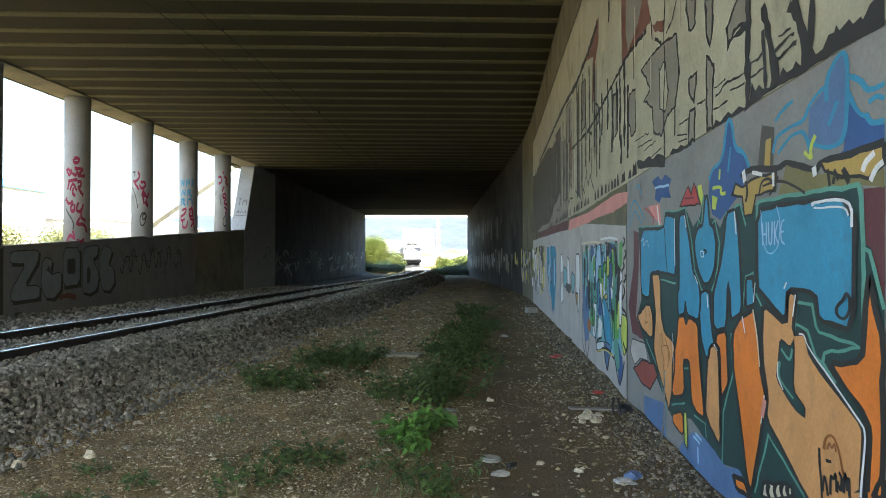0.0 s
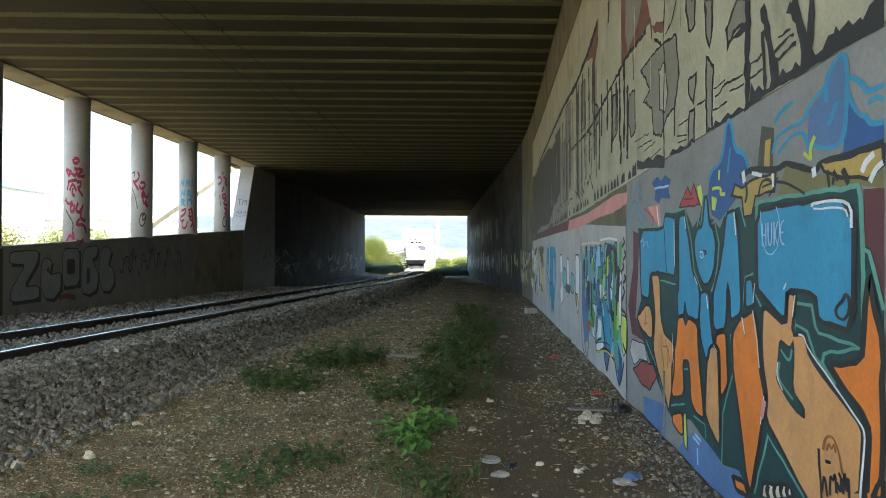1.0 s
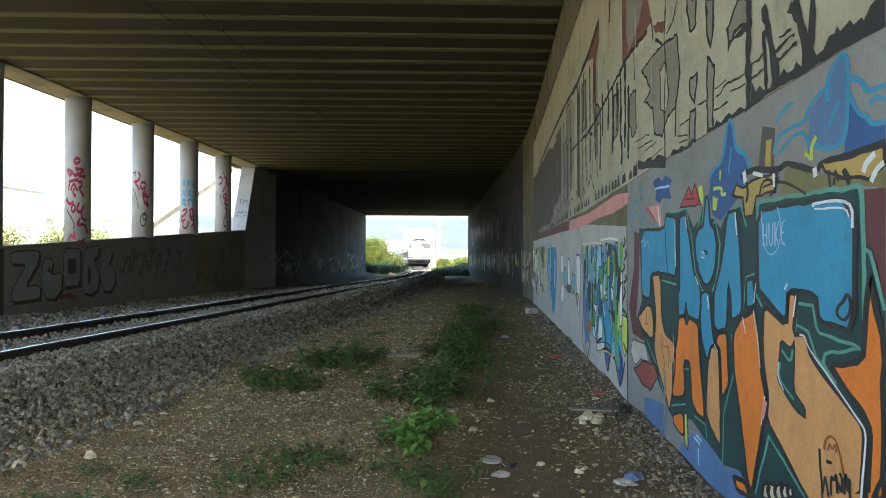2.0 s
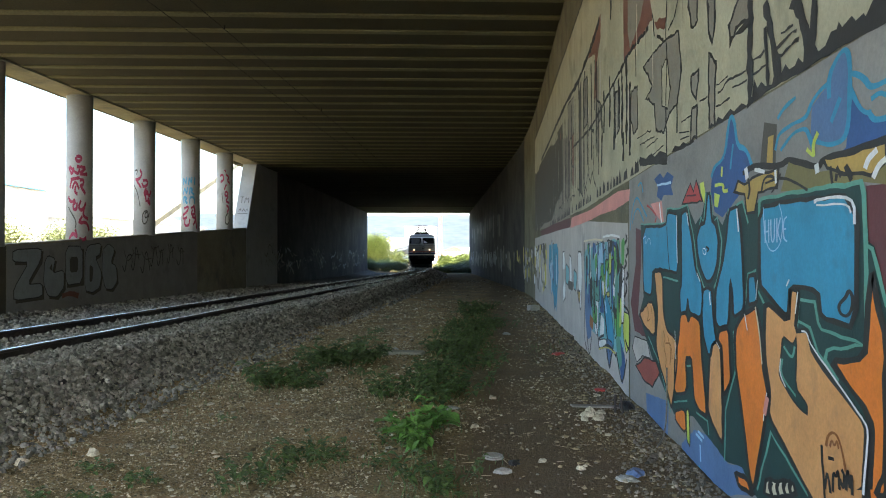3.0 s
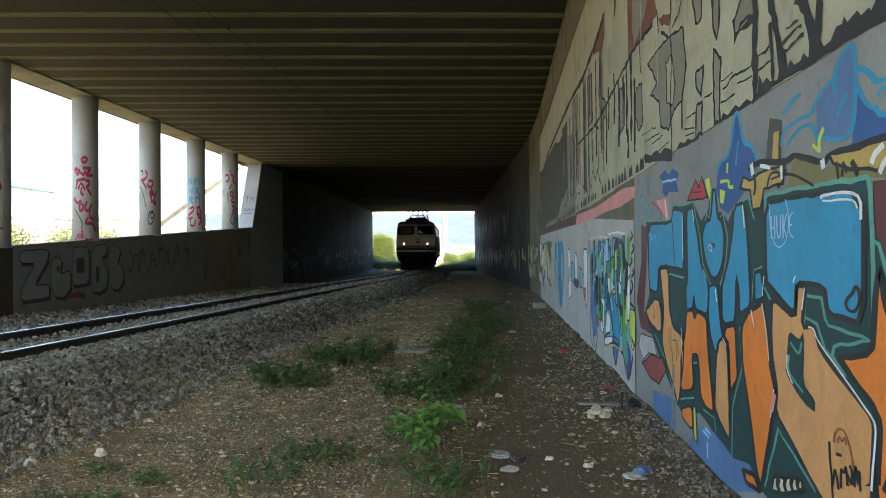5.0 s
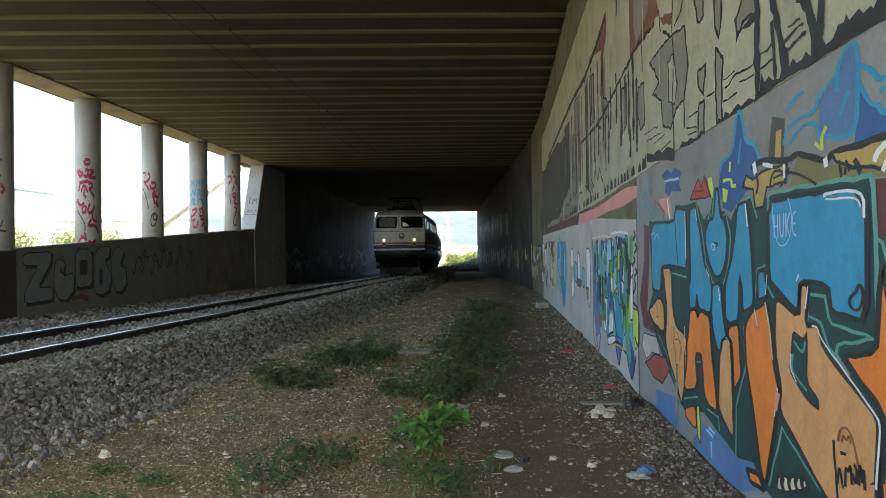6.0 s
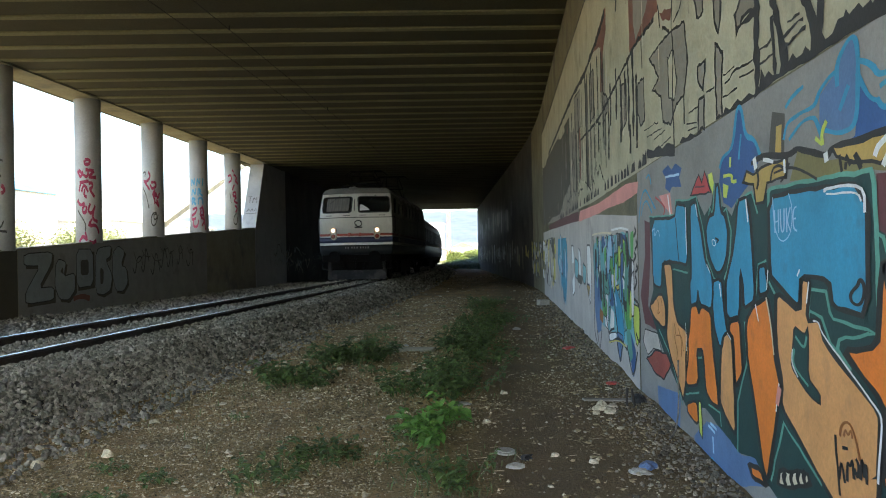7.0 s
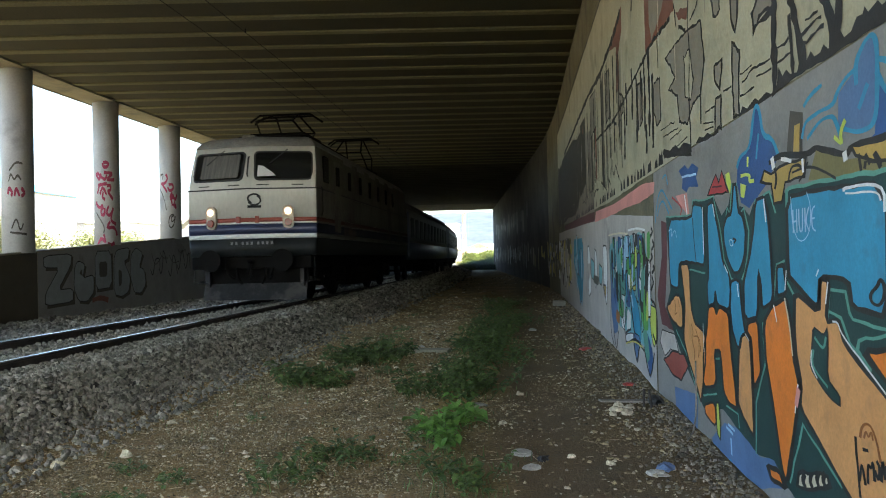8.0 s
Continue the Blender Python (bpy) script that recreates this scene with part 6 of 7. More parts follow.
def lettered_tag(word, y, z, h, colour, width, place=on_wall, wall=None):
    """Sprayed capitals, read from left to right as one faces the wall."""
    forms = {"H": [[(0, 0), (0, 1)], [(0.6, 0), (0.6, 1)], [(0, 0.5), (0.6, 0.5)]], "U": [[(0, 1), (0.05, 0.15), (0.3, 0), (0.55, 0.15), (0.6, 1)]],
             "K": [[(0, 0), (0, 1)], [(0.6, 1), (0.02, 0.45), (0.6, 0)]], "E": [[(0.55, 1), (0.05, 0.9), (0, 0.1), (0.55, 0)], [(0.05, 0.5), (0.45, 0.52)]],
             "T": [[(0, 1), (0.7, 1)], [(0.35, 1), (0.35, 0)]], "M": [[(0, 0), (0.1, 1), (0.4, 0.4), (0.7, 1), (0.8, 0)]]}
    layer = 8
    for i, c in enumerate(word):
        for line in forms[c]:
            stroke("tag", colour, layer, width, [(y - (i * 0.95 + u) * h * 0.8, z + v * h) for u, v in line], False, place, wall)
            layer += 0.35


lettered_tag("HUKE", 4.50, 1.64, 0.125, "pale_blue", 0.009)


def on_pier(u, z, layer):
    """The leaning end of the solid wall, u from its inner edge outwards."""
    return (-13.7 - u, 43.4 + (z - 3.3) * 0.488 - 0.004 - 0.0012 * layer, z)


lettered_tag("TM", 0.66, 4.75, 0.36, "umber_dark", 0.03, on_pier, WALL_L)
for _i in range(3):
    stroke("tag", "umber_dark", 2 + _i, 0.03, [(0.66 - _i * 0.2, 4.25), (0.56 - _i * 0.2, 4.45), (0.52 - _i * 0.2, 4.28)], False, on_pier, WALL_L)
stroke("tag", "umber_dark", 5, 0.025, [(0.7, 4.15), (0.4, 4.12), (0.1, 4.16)], False, on_pier, WALL_L)

# ---- loose stone ----
ICO = bmesh.new()
bmesh.ops.create_icosphere(ICO, subdivisions=1, radius=1.0)
ICO_V = np.array([v.co[:] for v in ICO.verts])
ICO_F = np.array([[v.index for v in f.verts] for f in ICO.faces])
ICO.free()


def stones(name, places, sizes, material, label, seed, flat=0.75):
    """One mesh of many angular stones."""
    rng = np.random.RandomState(seed)
    n = len(places)
    v = np.repeat(ICO_V[None], n, 0)
    v = v * (1 + rng.uniform(-0.38, 0.34, (n, 12, 1)))
    v = v * (rng.uniform(0.65, 1.25, (n, 1, 3)) * np.array([1, 1, flat]))
    q = rng.normal(size=(n, 4))
    q /= np.linalg.norm(q, axis=1)[:, None]
    w, x, y, z = q.T
    r = np.stack([1 - 2 * (y * y + z * z), 2 * (x * y - z * w), 2 * (x * z + y * w), 2 * (x * y + z * w), 1 - 2 * (x * x + z * z), 2 * (y * z - x * w), 2 * (x * z - y * w), 2 * (y * z + x * w), 1 - 2 * (x * x + y * y)], 1).reshape(n, 3, 3)
    if flat < 0.7:
        a = rng.uniform(0, 6.28, n)
        r = np.zeros((n, 3, 3))
        r[:, 0, 0], r[:, 0, 1], r[:, 1, 0], r[:, 1, 1], r[:, 2, 2] = np.cos(a), -np.sin(a), np.sin(a), np.cos(a), 1
    v = np.einsum("nij,nkj->nki", r, v) * np.asarray(sizes)[:, None, None] + np.asarray(places)[:, None]
    f = (ICO_F[None] + 12 * np.arange(n)[:, None, None]).reshape(-1, 3)
    me = bpy.data.meshes.new(name)
    me.from_pydata(v.reshape(-1, 3).tolist(), [], f.tolist())
    me.materials.append(material)
    return tagged(new(name, me), label, "gravel", kind="stuff")


def ballast_z(x, y):
    b = abs(x - track_x(y))
    return 0.39 if b < 1.6 else max(0.0, 0.39 - (b - 1.6) * 0.46)


def ballast():
    rng = random.Random(4)
    places, sizes = [], []
    for y0, y1, n, s in ((4.5, 9, 6800, 0.0275), (9, 16, 8600, 0.029), (16, 26, 5600, 0.037), (26, 45, 3600, 0.06), (45, 110, 2400, 0.08), (110, 190, 1200, 0.12)):
        for _ in range(n):
            y = rng.uniform(y0, y1)
            b = rng.uniform(0.80, 2.42) if rng.random() < 0.93 else rng.uniform(2.3, 2.9)
            x = track_x(y) + b
            k = s * rng.uniform(0.6, 1.35)
            places.append((x, y, ballast_z(x, y) + k * rng.uniform(-0.1, 0.75)))
            sizes.append(k)
        for _ in range(n // 2):   # between the rails the stone lies nearly up to the near rail's head
            y = rng.uniform(y0 + 3, y1 + 3)
            b = rng.uniform(-0.1, 0.68)
            k = s * rng.uniform(0.6, 1.2)
            places.append((track_x(y) + b, y, 0.39 + 0.06 * min(1.0, (b + 0.1) / 0.4) + k * rng.uniform(-0.2, 0.3)))
            sizes.append(k)
        for _ in range(n // 3):
            y = rng.uniform(y0 + 3, y1 + 3)
            x = track_x(y) + rng.uniform(-2.6, 0.72)
            if abs(x - track_x(y) + 0.7535) < 0.10:
                continue
            k = s * rng.uniform(0.7, 1.4)
            places.append((x, y, ballast_z(x, y) + k * rng.uniform(0.1, 0.7)))
            sizes.append(k)
    for _ in range(15000):   # far shoulder and path, up to the parapet's foot
        y = 13 + 37 * rng.random() ** 1.3
        x = rng.uniform(left_x(y) + 0.06, track_x(y) - 0.86)
        k = rng.uniform(0.03, 0.08)
        places.append((x, y, ground_z(x, y) + k * rng.uniform(-0.1, 0.6)))
        sizes.append(k)
    stones("ballast", places, sizes, M["ballast"], "grey crushed stone ballast sloping beside the track", 5)


def pebbles():
    rng = random.Random(6)
    places, sizes = [], []
    for y0, y1, n, s in ((4.0, 7.5, 3000, 0.014), (7.5, 13, 4200, 0.016), (13, 24, 3500, 0.02), (24, 60, 2500, 0.03)):
        for _ in range(n):
            y = rng.uniform(y0, y1)
            x = rng.uniform(-4.2, wall_x(y) - 0.03)
            d = noise.noise((x * 0.9, y * 0.6, 9)) + 0.45 * (x > 0.5) + 0.3 * (x < -3.3)
            if rng.random() > (0.45 if x < -0.5 or x > 0.9 else 0.12) + 0.7 * d:
                continue
            k = s * rng.choice((0.5, 0.6, 0.7, 0.8, 1.0, 1.0, 1.3, 1.9))
            places.append((x, y, ground_z(x, y) + k * 0.2))
            sizes.append(k)
    cut = len(places) * 3 // 4
    order = list(range(len(places)))
    rng.shuffle(order)
    stones("grit", [places[i] for i in order[:cut]], [sizes[i] for i in order[:cut]], M["grit"], "brown grit and clods scattered on the earth", 7, 0.6)
    stones("pebbles", [places[i] for i in order[cut:]], [sizes[i] * 1.15 for i in order[cut:]], M["pebble"], "pale pebbles scattered on the earth", 17, 0.6)
    places, sizes = [], []
    for _ in range(4200):
        y = 4.0 + 30 * rng.random() ** 1.7
        x = wall_x(y) - 0.03 - abs(rng.gauss(0, 0.26))
        k = rng.uniform(0.006, 0.020) * (1.0 if y < 12 else 1.6) * (1.8 if rng.random() < 0.06 else 1)
        places.append((x, y, ground_z(x, y) + k * 0.3))
        sizes.append(k)
    stones("rubble", places, sizes, M["rubble"], "broken rubble and plaster heaped along the foot of the wall", 8)


def flakes(name, places, sizes, material, label, seed):
    """One mesh of many flat eight-sided chips."""
    rng = np.random.RandomState(seed)
    n = len(places)
    v = np.repeat(np.array([[1, 0, 0], [0, 1, 0], [-1, 0, 0], [0, -1, 0], [0, 0, 1], [0, 0, -1.0]])[None], n, 0)
    v = v * rng.uniform(0.55, 1.3, (n, 6, 1)) * (rng.uniform(0.6, 1.5, (n, 1, 3)) * np.array([1, 1, 0.5]))
    a, t = rng.uniform(0, 6.28, n), rng.uniform(-0.5, 0.5, n)
    x, y = v[:, :, 0] * np.cos(a)[:, None] - v[:, :, 1] * np.sin(a)[:, None], v[:, :, 0] * np.sin(a)[:, None] + v[:, :, 1] * np.cos(a)[:, None]
    v = np.stack([x, y, v[:, :, 2] + x * t[:, None]], 2) * np.asarray(sizes)[:, None, None] + np.asarray(places)[:, None]
    f = np.array([[0, 1, 4], [1, 2, 4], [2, 3, 4], [3, 0, 4], [1, 0, 5], [2, 1, 5], [3, 2, 5], [0, 3, 5]])
    f = (f[None] + 6 * np.arange(n)[:, None, None]).reshape(-1, 3)
    me = bpy.data.meshes.new(name)
    me.from_pydata(v.reshape(-1, 3).tolist(), [], f.tolist())
    me.materials.append(material)
    return tagged(new(name, me), label, "gravel", kind="stuff")


def chips():
    rng = random.Random(66)
    for seed, mat, lab, share in ((1, "grit", "brown earth crumbs and chips covering the verge", 1.0), (2, "chip", "pale stone chips strewn over the verge", 0.5)):
        places, sizes = [], []
        for y0, y1, n, s in ((4.3, 7.0, 22000, 0.0085), (7.0, 11, 22000, 0.011), (11, 18, 15000, 0.014), (18, 30, 7000, 0.022)):
            for _ in range(int(n * share)):
                y = rng.uniform(y0, y1)
                x = rng.uniform(-4.4, wall_x(y) - 0.02)
                d = noise.noise((x * 1.1, y * 0.8, 9 + seed)) + 0.5 * noise.noise((x * 4, y * 3, seed)) + (0.30 if x < -0.9 else -0.62)
                if rng.random() > 0.6 + 0.9 * d:
                    continue
                k = s * rng.choice((0.6, 0.8, 0.9, 1.0, 1.2, 1.7))
                places.append((x, y, ground_z(x, y) + k * 0.15))
                sizes.append(k)
        flakes("earth_crumbs" if seed == 1 else "stone_chips", places, sizes, M[mat], lab, seed)


M["rubble"] = surface("plaster_rubble", (0.085, 0.072, 0.048), (0.26, 0.225, 0.165), 5, 0.95, 0.3, 60, island=0.6)
M["chip"] = surface("stone_chip", (0.32, 0.27, 0.16), (0.56, 0.49, 0.33), 5, 0.95, 0.3, 60, island=0.5)
M["grit"] = surface("grit", (0.13, 0.10, 0.048), (0.31, 0.25, 0.135), 5, 0.95, 0.3, 60, island=0.6)
ballast()
pebbles()
chips()


# ---- weeds ----
M["leaf"] = surface("weed_leaf", (0.050, 0.090, 0.022), (0.112, 0.168, 0.045), 12, 0.6, 0.1, 60, island=0.45)
M["leaf_pale"] = surface("pale_leaf", (0.085, 0.20, 0.035), (0.16, 0.30, 0.06), 12, 0.55, 0.1, 60, island=0.3)
M["stem"] = surface("weed_stem", (0.06, 0.09, 0.03), (0.12, 0.14, 0.05), 20, 0.7, 0.1, 60)
M["straw"] = surface("dry_straw", (0.34, 0.26, 0.15), (0.50, 0.40, 0.25), 20, 0.85, 0.1, 60, island=0.4)


def add_leaf(bm, base, way, length, width, droop, fold=0.25):
    """A pointed leaf of six faces, folded along its rib and drooping to the tip."""
    d = Vector(way).normalized()
    side = d.cross(Vector((0, 0, 1)))
    side = side.normalized() if side.length > 0.05 else Vector((1, 0, 0))
    up = side.cross(d)
    rows = []
    for s, w in ((0.0, 0.10), (0.3, 0.85), (0.62, 0.8), (1.0, 0.02)):
        c = Vector(base) + d * length * s - Vector((0, 0, droop * length * s * s))
        rows.append([bm.verts.new(c - side * width * w / 2 + up * fold * width * w), bm.verts.new(c), bm.verts.new(c + side * width * w / 2 + up * fold * width * w)])
    for a, b in zip(rows, rows[1:]):
        bm.faces.new((a[0], a[1], b[1], b[0]))
        bm.faces.new((a[1], a[2], b[2], b[1]))


def weed(seed, stems, height, spread, leaf, leaves, label, mat="leaf"):
    rng = random.Random(seed)
    t = thing("weed", label, "plant", group="weeds on the verge")
    sb, lb = bmesh.new(), bmesh.new()
    for i in range(stems):
        a = rng.uniform(0, 6.28)
        r = spread * rng.random() ** 0.6
        b = Vector((math.cos(a) * r * 0.7, math.sin(a) * r * 0.7, -0.02))
        h = height * rng.uniform(0.5, 1.1)
        tip = b + Vector((math.cos(a) * r * 0.6, math.sin(a) * r * 0.6, h))
        mid = (b + tip) / 2 + Vector((rng.uniform(-0.03, 0.03), rng.uniform(-0.03, 0.03), h * 0.1))
        add_tube(sb, [b, mid, tip], 0.004, 4, 0.002)
        for k in range(leaves):
            s = 0.25 + 0.75 * (k + rng.random()) / leaves
            p = b.lerp(mid, s * 2) if s < 0.5 else mid.lerp(tip, s * 2 - 1)
            q = rng.uniform(0, 6.28)
            L = leaf * rng.uniform(0.6, 1.25)
            add_leaf(lb, p, (math.cos(q), math.sin(q), rng.uniform(0.0, 0.8)), L, L * rng.uniform(0.58, 0.85), rng.uniform(0.2, 0.7))
    tagged(part("stalk", sb, M["stem"], t), kind="stuff")
    tagged(part("foliage", lb, M[mat], t), kind="stuff")
    return t


def weeds():
    kinds = [weed(1, 16, 0.20, 0.26, 0.075, 7, "low leafy green weed growing in the grit"),
             weed(2, 24, 0.25, 0.32, 0.07, 8, "bushy dark green weed clump"),
             weed(3, 9, 0.15, 0.18, 0.075, 5, "small ragged green weed"),
             weed(4, 7, 0.30, 0.14, 0.17, 5, "broad-leaved bright green weed", "leaf_pale")]
    spots = [(1, -2.35, 11.5, 1.3), (1, -2.2, 11.9, 1.1), (0, -2.6, 11.7, 1.3), (0, -2.5, 9.5, 1.2), (0, -2.8, 9.9, 1.1), (1, -2.28, 11.7, 1.5), (2, -1.85, 12.6, 0.9), (0, -2.64, 9.7, 1.2), (2, -2.3, 9.6, 1.0), (2, -2.9, 10.0, 1.0),
             (0, -1.45, 6.05, 0.8), (2, -1.22, 6.15, 0.8), (0, -1.68, 5.4, 0.75), (2, -1.62, 6.3, 0.6),
             (0, -0.42, 5.5, 0.85), (2, -0.33, 5.3, 0.9), (2, -2.95, 5.75, 0.8), (2, -2.45, 5.45, 0.9), (2, -2.6, 5.0, 0.8), (2, -3.0, 5.0, 0.7), (2, -2.6, 7.6, 0.6),
             (1, -0.72, 6.75, 0.55), (3, -0.82, 6.7, 1.1), (3, -0.66, 6.95, 0.9), (3, -0.6, 6.4, 0.75), (2, -0.92, 6.05, 0.6), (0, -1.15, 8.9, 1.0), (3, -0.52, 7.3, 1.0)]
    rng = random.Random(12)
    for i in range(38):   # the long strip of weeds
        y = 8.4 + 17 * rng.random() ** 1.25
        spots.append((rng.choice((0, 1, 1, 0, 2)), -0.72 + (y - 8.4) * 0.012 + rng.gauss(0, 0.25 if y > 10 else 0.18), y, rng.uniform(0.75, 1.25)))
    for i in range(12):
        y = rng.uniform(9, 30)
        spots.append((2, rng.uniform(-3.2, 0.9), y, rng.uniform(0.6, 1.1)))
    used = set()
    for k, x, y, s in spots:
        m = pose(x, y, ground_z(x, y), 0, 0, rng.uniform(0, 360)) @ Matrix.Scale(s, 4)
        if k in used:
            copy_thing(kinds[k], m)
        else:
            kinds[k].matrix_basis = m
            used.add(k)
    # fine grass and dry straw
    bm = bmesh.new()
    for i in range(800):
        c = rng.choice(((-0.4, 5.4, 0.18), (-0.8, 6.2, 0.35), (-0.8, 9.0, 0.5), (-0.7, 13.0, 0.6), (-2.3, 11.3, 0.5), (-3.0, 8.5, 0.7), (0.7, 14.0, 0.3), (-1.2, 18, 0.8)))
        x, y = rng.gauss(c[0], c[2]), rng.gauss(c[1], c[2] * 1.6)
        z = ground_z(x, y)
        a, h = rng.uniform(0, 6.28), rng.uniform(0.04, 0.12)
        d = Vector((math.cos(a), math.sin(a), 0))
        s = Vector((-d.y, d.x, 0)) * 0.004
        p = Vector((x, y, z - 0.01))
        v = [bm.verts.new(q) for q in (p - s, p + s, p + d * h * 0.25 + Vector((0, 0, h * 0.7)) + s * 0.7, p + d * h * 0.25 + Vector((0, 0, h * 0.7)) - s * 0.7, p + d * h * 0.7 + Vector((0, 0, h)))]
        bm.faces.new(v[:4])
        bm.faces.new((v[3], v[2], v[4]))
    tagged(part("grass", bm, M["leaf"]), "thin green grass blades among the weeds", "grass", kind="stuff")
    bm = bmesh.new()
    for i in range(900):
        x, y = rng.uniform(-4.0, 0.9), 4.2 + 14 * rng.random() ** 1.5
        if noise.noise((x * 0.8, y * 0.5, 2)) < -0.05 and rng.random() < 0.7:
            continue
        a, L = rng.uniform(0, 6.28), rng.uniform(0.03, 0.10)
        p = Vector((x, y, ground_z(x, y) + 0.012))
        d = Vector((math.cos(a) * L / 2, math.sin(a) * L / 2, rng.uniform(-0.006, 0.012)))
        add_tube(bm, [p - d, p + d], 0.0025, 3)
    tagged(part("straw", bm, M["straw"]), "dry straw and twigs lying on the earth", "straw", kind="stuff")


weeds()


# ---- litter on the verge ----
for _k, _c, _r in (("plastic_white", (0.44, 0.43, 0.38), 0.5), ("plastic_red", (0.55, 0.07, 0.05), 0.4), ("plastic_blue", (0.12, 0.19, 0.36), 0.5), ("plastic_black", (0.02, 0.02, 0.02), 0.45), ("card", (0.27, 0.25, 0.21), 0.8)):
    M[_k] = surface(_k, tuple(v * 0.8 for v in _c), _c, 14, _r, 0.1, 60)


def rest(ob, x, y, rz=0, lift=0.0, rx=0, ry=0):
    ob.matrix_basis = pose(x, y, ground_z(x, y) + lift, rx, ry, rz)
    return ob


def crumpled(seed, a, b, c):
    """A crushed sheet or packet."""
    bm = bmesh.new()
    bmesh.ops.create_icosphere(bm, subdivisions=2, radius=1.0)
    for v in bm.verts:
        n = v.co.normalized()
        k = 1 + 0.5 * noise.noise(n * 2.2 + Vector((seed, 0, 0))) + 0.25 * noise.noise(n * 6 + Vector((0, seed, 0)))
        v.co = Vector((n.x * a, n.y * b, max(-0.3, n.z) * c)) * k
    return bm


def litter():
    bm = tube([(0, 0, 0.0), (0, 0, 0.012)], 0.085, 24, 0.08)
    add_tube(bm, [(0, 0, 0.012), (0, 0, 0.02)], 0.06, 20, 0.055)
    rest(tagged(part("plastic_plate", bm, M["plastic_white"]), "round white plastic plate lying on the earth", "plate"), -0.03, 6.36, 20, 0.012, 6)
    for n, (name, mat, lab, cat, x, y, a, b, c) in enumerate((
            ("crumpled_paper", "plastic_white", "crumpled white paper on the ground", "paper", 0.04, 5.93, 0.07, 0.05, 0.035),
            ("packet", "plastic_black", "crushed black and white packet on the ground", "packet", 0.13, 6.17, 0.06, 0.04, 0.03),
            ("packet", "plastic_blue", "crushed blue plastic packet beside the wall", "packet", 0.98, 5.80, 0.08, 0.06, 0.035),
            ("crumpled_paper", "plastic_white", "crumpled white wrapper beside the wall", "paper", 0.90, 5.68, 0.08, 0.05, 0.03),
            ("packet", "plastic_red", "flattened red packet in the rubble", "packet", 1.22, 9.57, 0.08, 0.06, 0.03),
            ("packet", "plastic_red", "red plastic scrap on the earth", "packet", 1.0, 13.2, 0.12, 0.08, 0.04),
            ("crumpled_paper", "plastic_white", "crumpled white wrapper on the earth", "paper", -0.5, 8.05, 0.06, 0.04, 0.03),
            ("crumpled_paper", "card", "grey torn paper on the earth", "paper", -0.45, 8.3, 0.09, 0.05, 0.03),
            ("plastic_bag", "plastic_black", "black plastic bag lying by the wall", "bag", 1.30, 8.2, 0.07, 0.10, 0.07),
            ("crumpled_paper", "plastic_white", "white paper scrap among the weeds", "paper", -1.75, 13.8, 0.06, 0.05, 0.03),
            ("crumpled_paper", "card", "pale torn paper on the earth", "paper", -1.0, 27.5, 0.28, 0.14, 0.05),
            ("crumpled_paper", "plastic_white", "white plastic scrap on the earth", "paper", 0.2, 16.5, 0.09, 0.06, 0.04))):
        rest(tagged(part(name, crumpled(n * 3.7, a, b, c), M[mat]), lab, cat), x, y, n * 47, c * 0.25)
    for n, (x, y, s) in enumerate(((0.88, 7.95, 0.065), (0.97, 7.80, 0.07), (0.93, 8.15, 0.06), (1.02, 8.05, 0.05), (0.83, 7.72, 0.045), (0.62, 6.0, 0.04), (0.35, 6.25, 0.035), (-0.2, 7.4, 0.04), (-3.2, 6.2, 0.06), (-3.6, 5.9, 0.06), (-3.45, 7.6, 0.05), (-0.05, 9.0, 0.05))):
        bm = crumpled(n * 5.3 + 1, s, s * 0.8, s * 0.7)
        rest(tagged(part("stone", bm, M["pebble"]), "pale broken stone lying on the earth", "stone", "loose stones"), x, y, n * 60, s * 0.15)
    bm = box(-0.16, 0.16, -0.12, 0.12, 0, 0.16, 0.01)
    rest(tagged(part("box", bm, M["plastic_white"]), "small white box beside the wall", "box"), 1.1, 24.3, 25, 0, 4)
    bm = box(-0.30, 0.30, -0.05, 0.05, 0, 0.02, 0.005)
    rest(tagged(part("board", bm, M["card"]), "grey weathered board lying in the rubble", "board"), 1.05, 8.3, 12, 0.02, 0, 3)
    bm = box(-0.55, 0.55, -0.18, 0.18, -0.05, 0.05, 0.03)
    rest(tagged(part("slab", bm, M["concrete"]), "flat concrete slab half sunk in the earth", "slab"), -1.75, 13.2, -6, 0.0)
    bm = tube([(0, 0, 0), (0, 0.02, 0.12), (0.005, 0.03, 0.2)], 0.012, 6)
    for i, (x, y) in enumerate(((1.17, 8.05), (1.24, 8.0))):
        o = part("rod", bm.copy(), M["rail"])
        rest(tagged(o, "rusty steel rod standing in the rubble", "rod"), x, y, i * 70, -0.02)
    bm.free()
    pts = [(1.46, 7.03, 0.62), (1.455, 7.02, 0.3), (1.44, 6.98, 0.16), (1.38, 6.80, ground_z(1.38, 6.8) + 0.03), (1.28, 6.55, ground_z(1.28, 6.55) + 0.02)]
    tagged(part("hose", tube(pts, 0.007, 8), M["card"]), "pale plastic conduit running down the wall joint", "conduit")


litter()

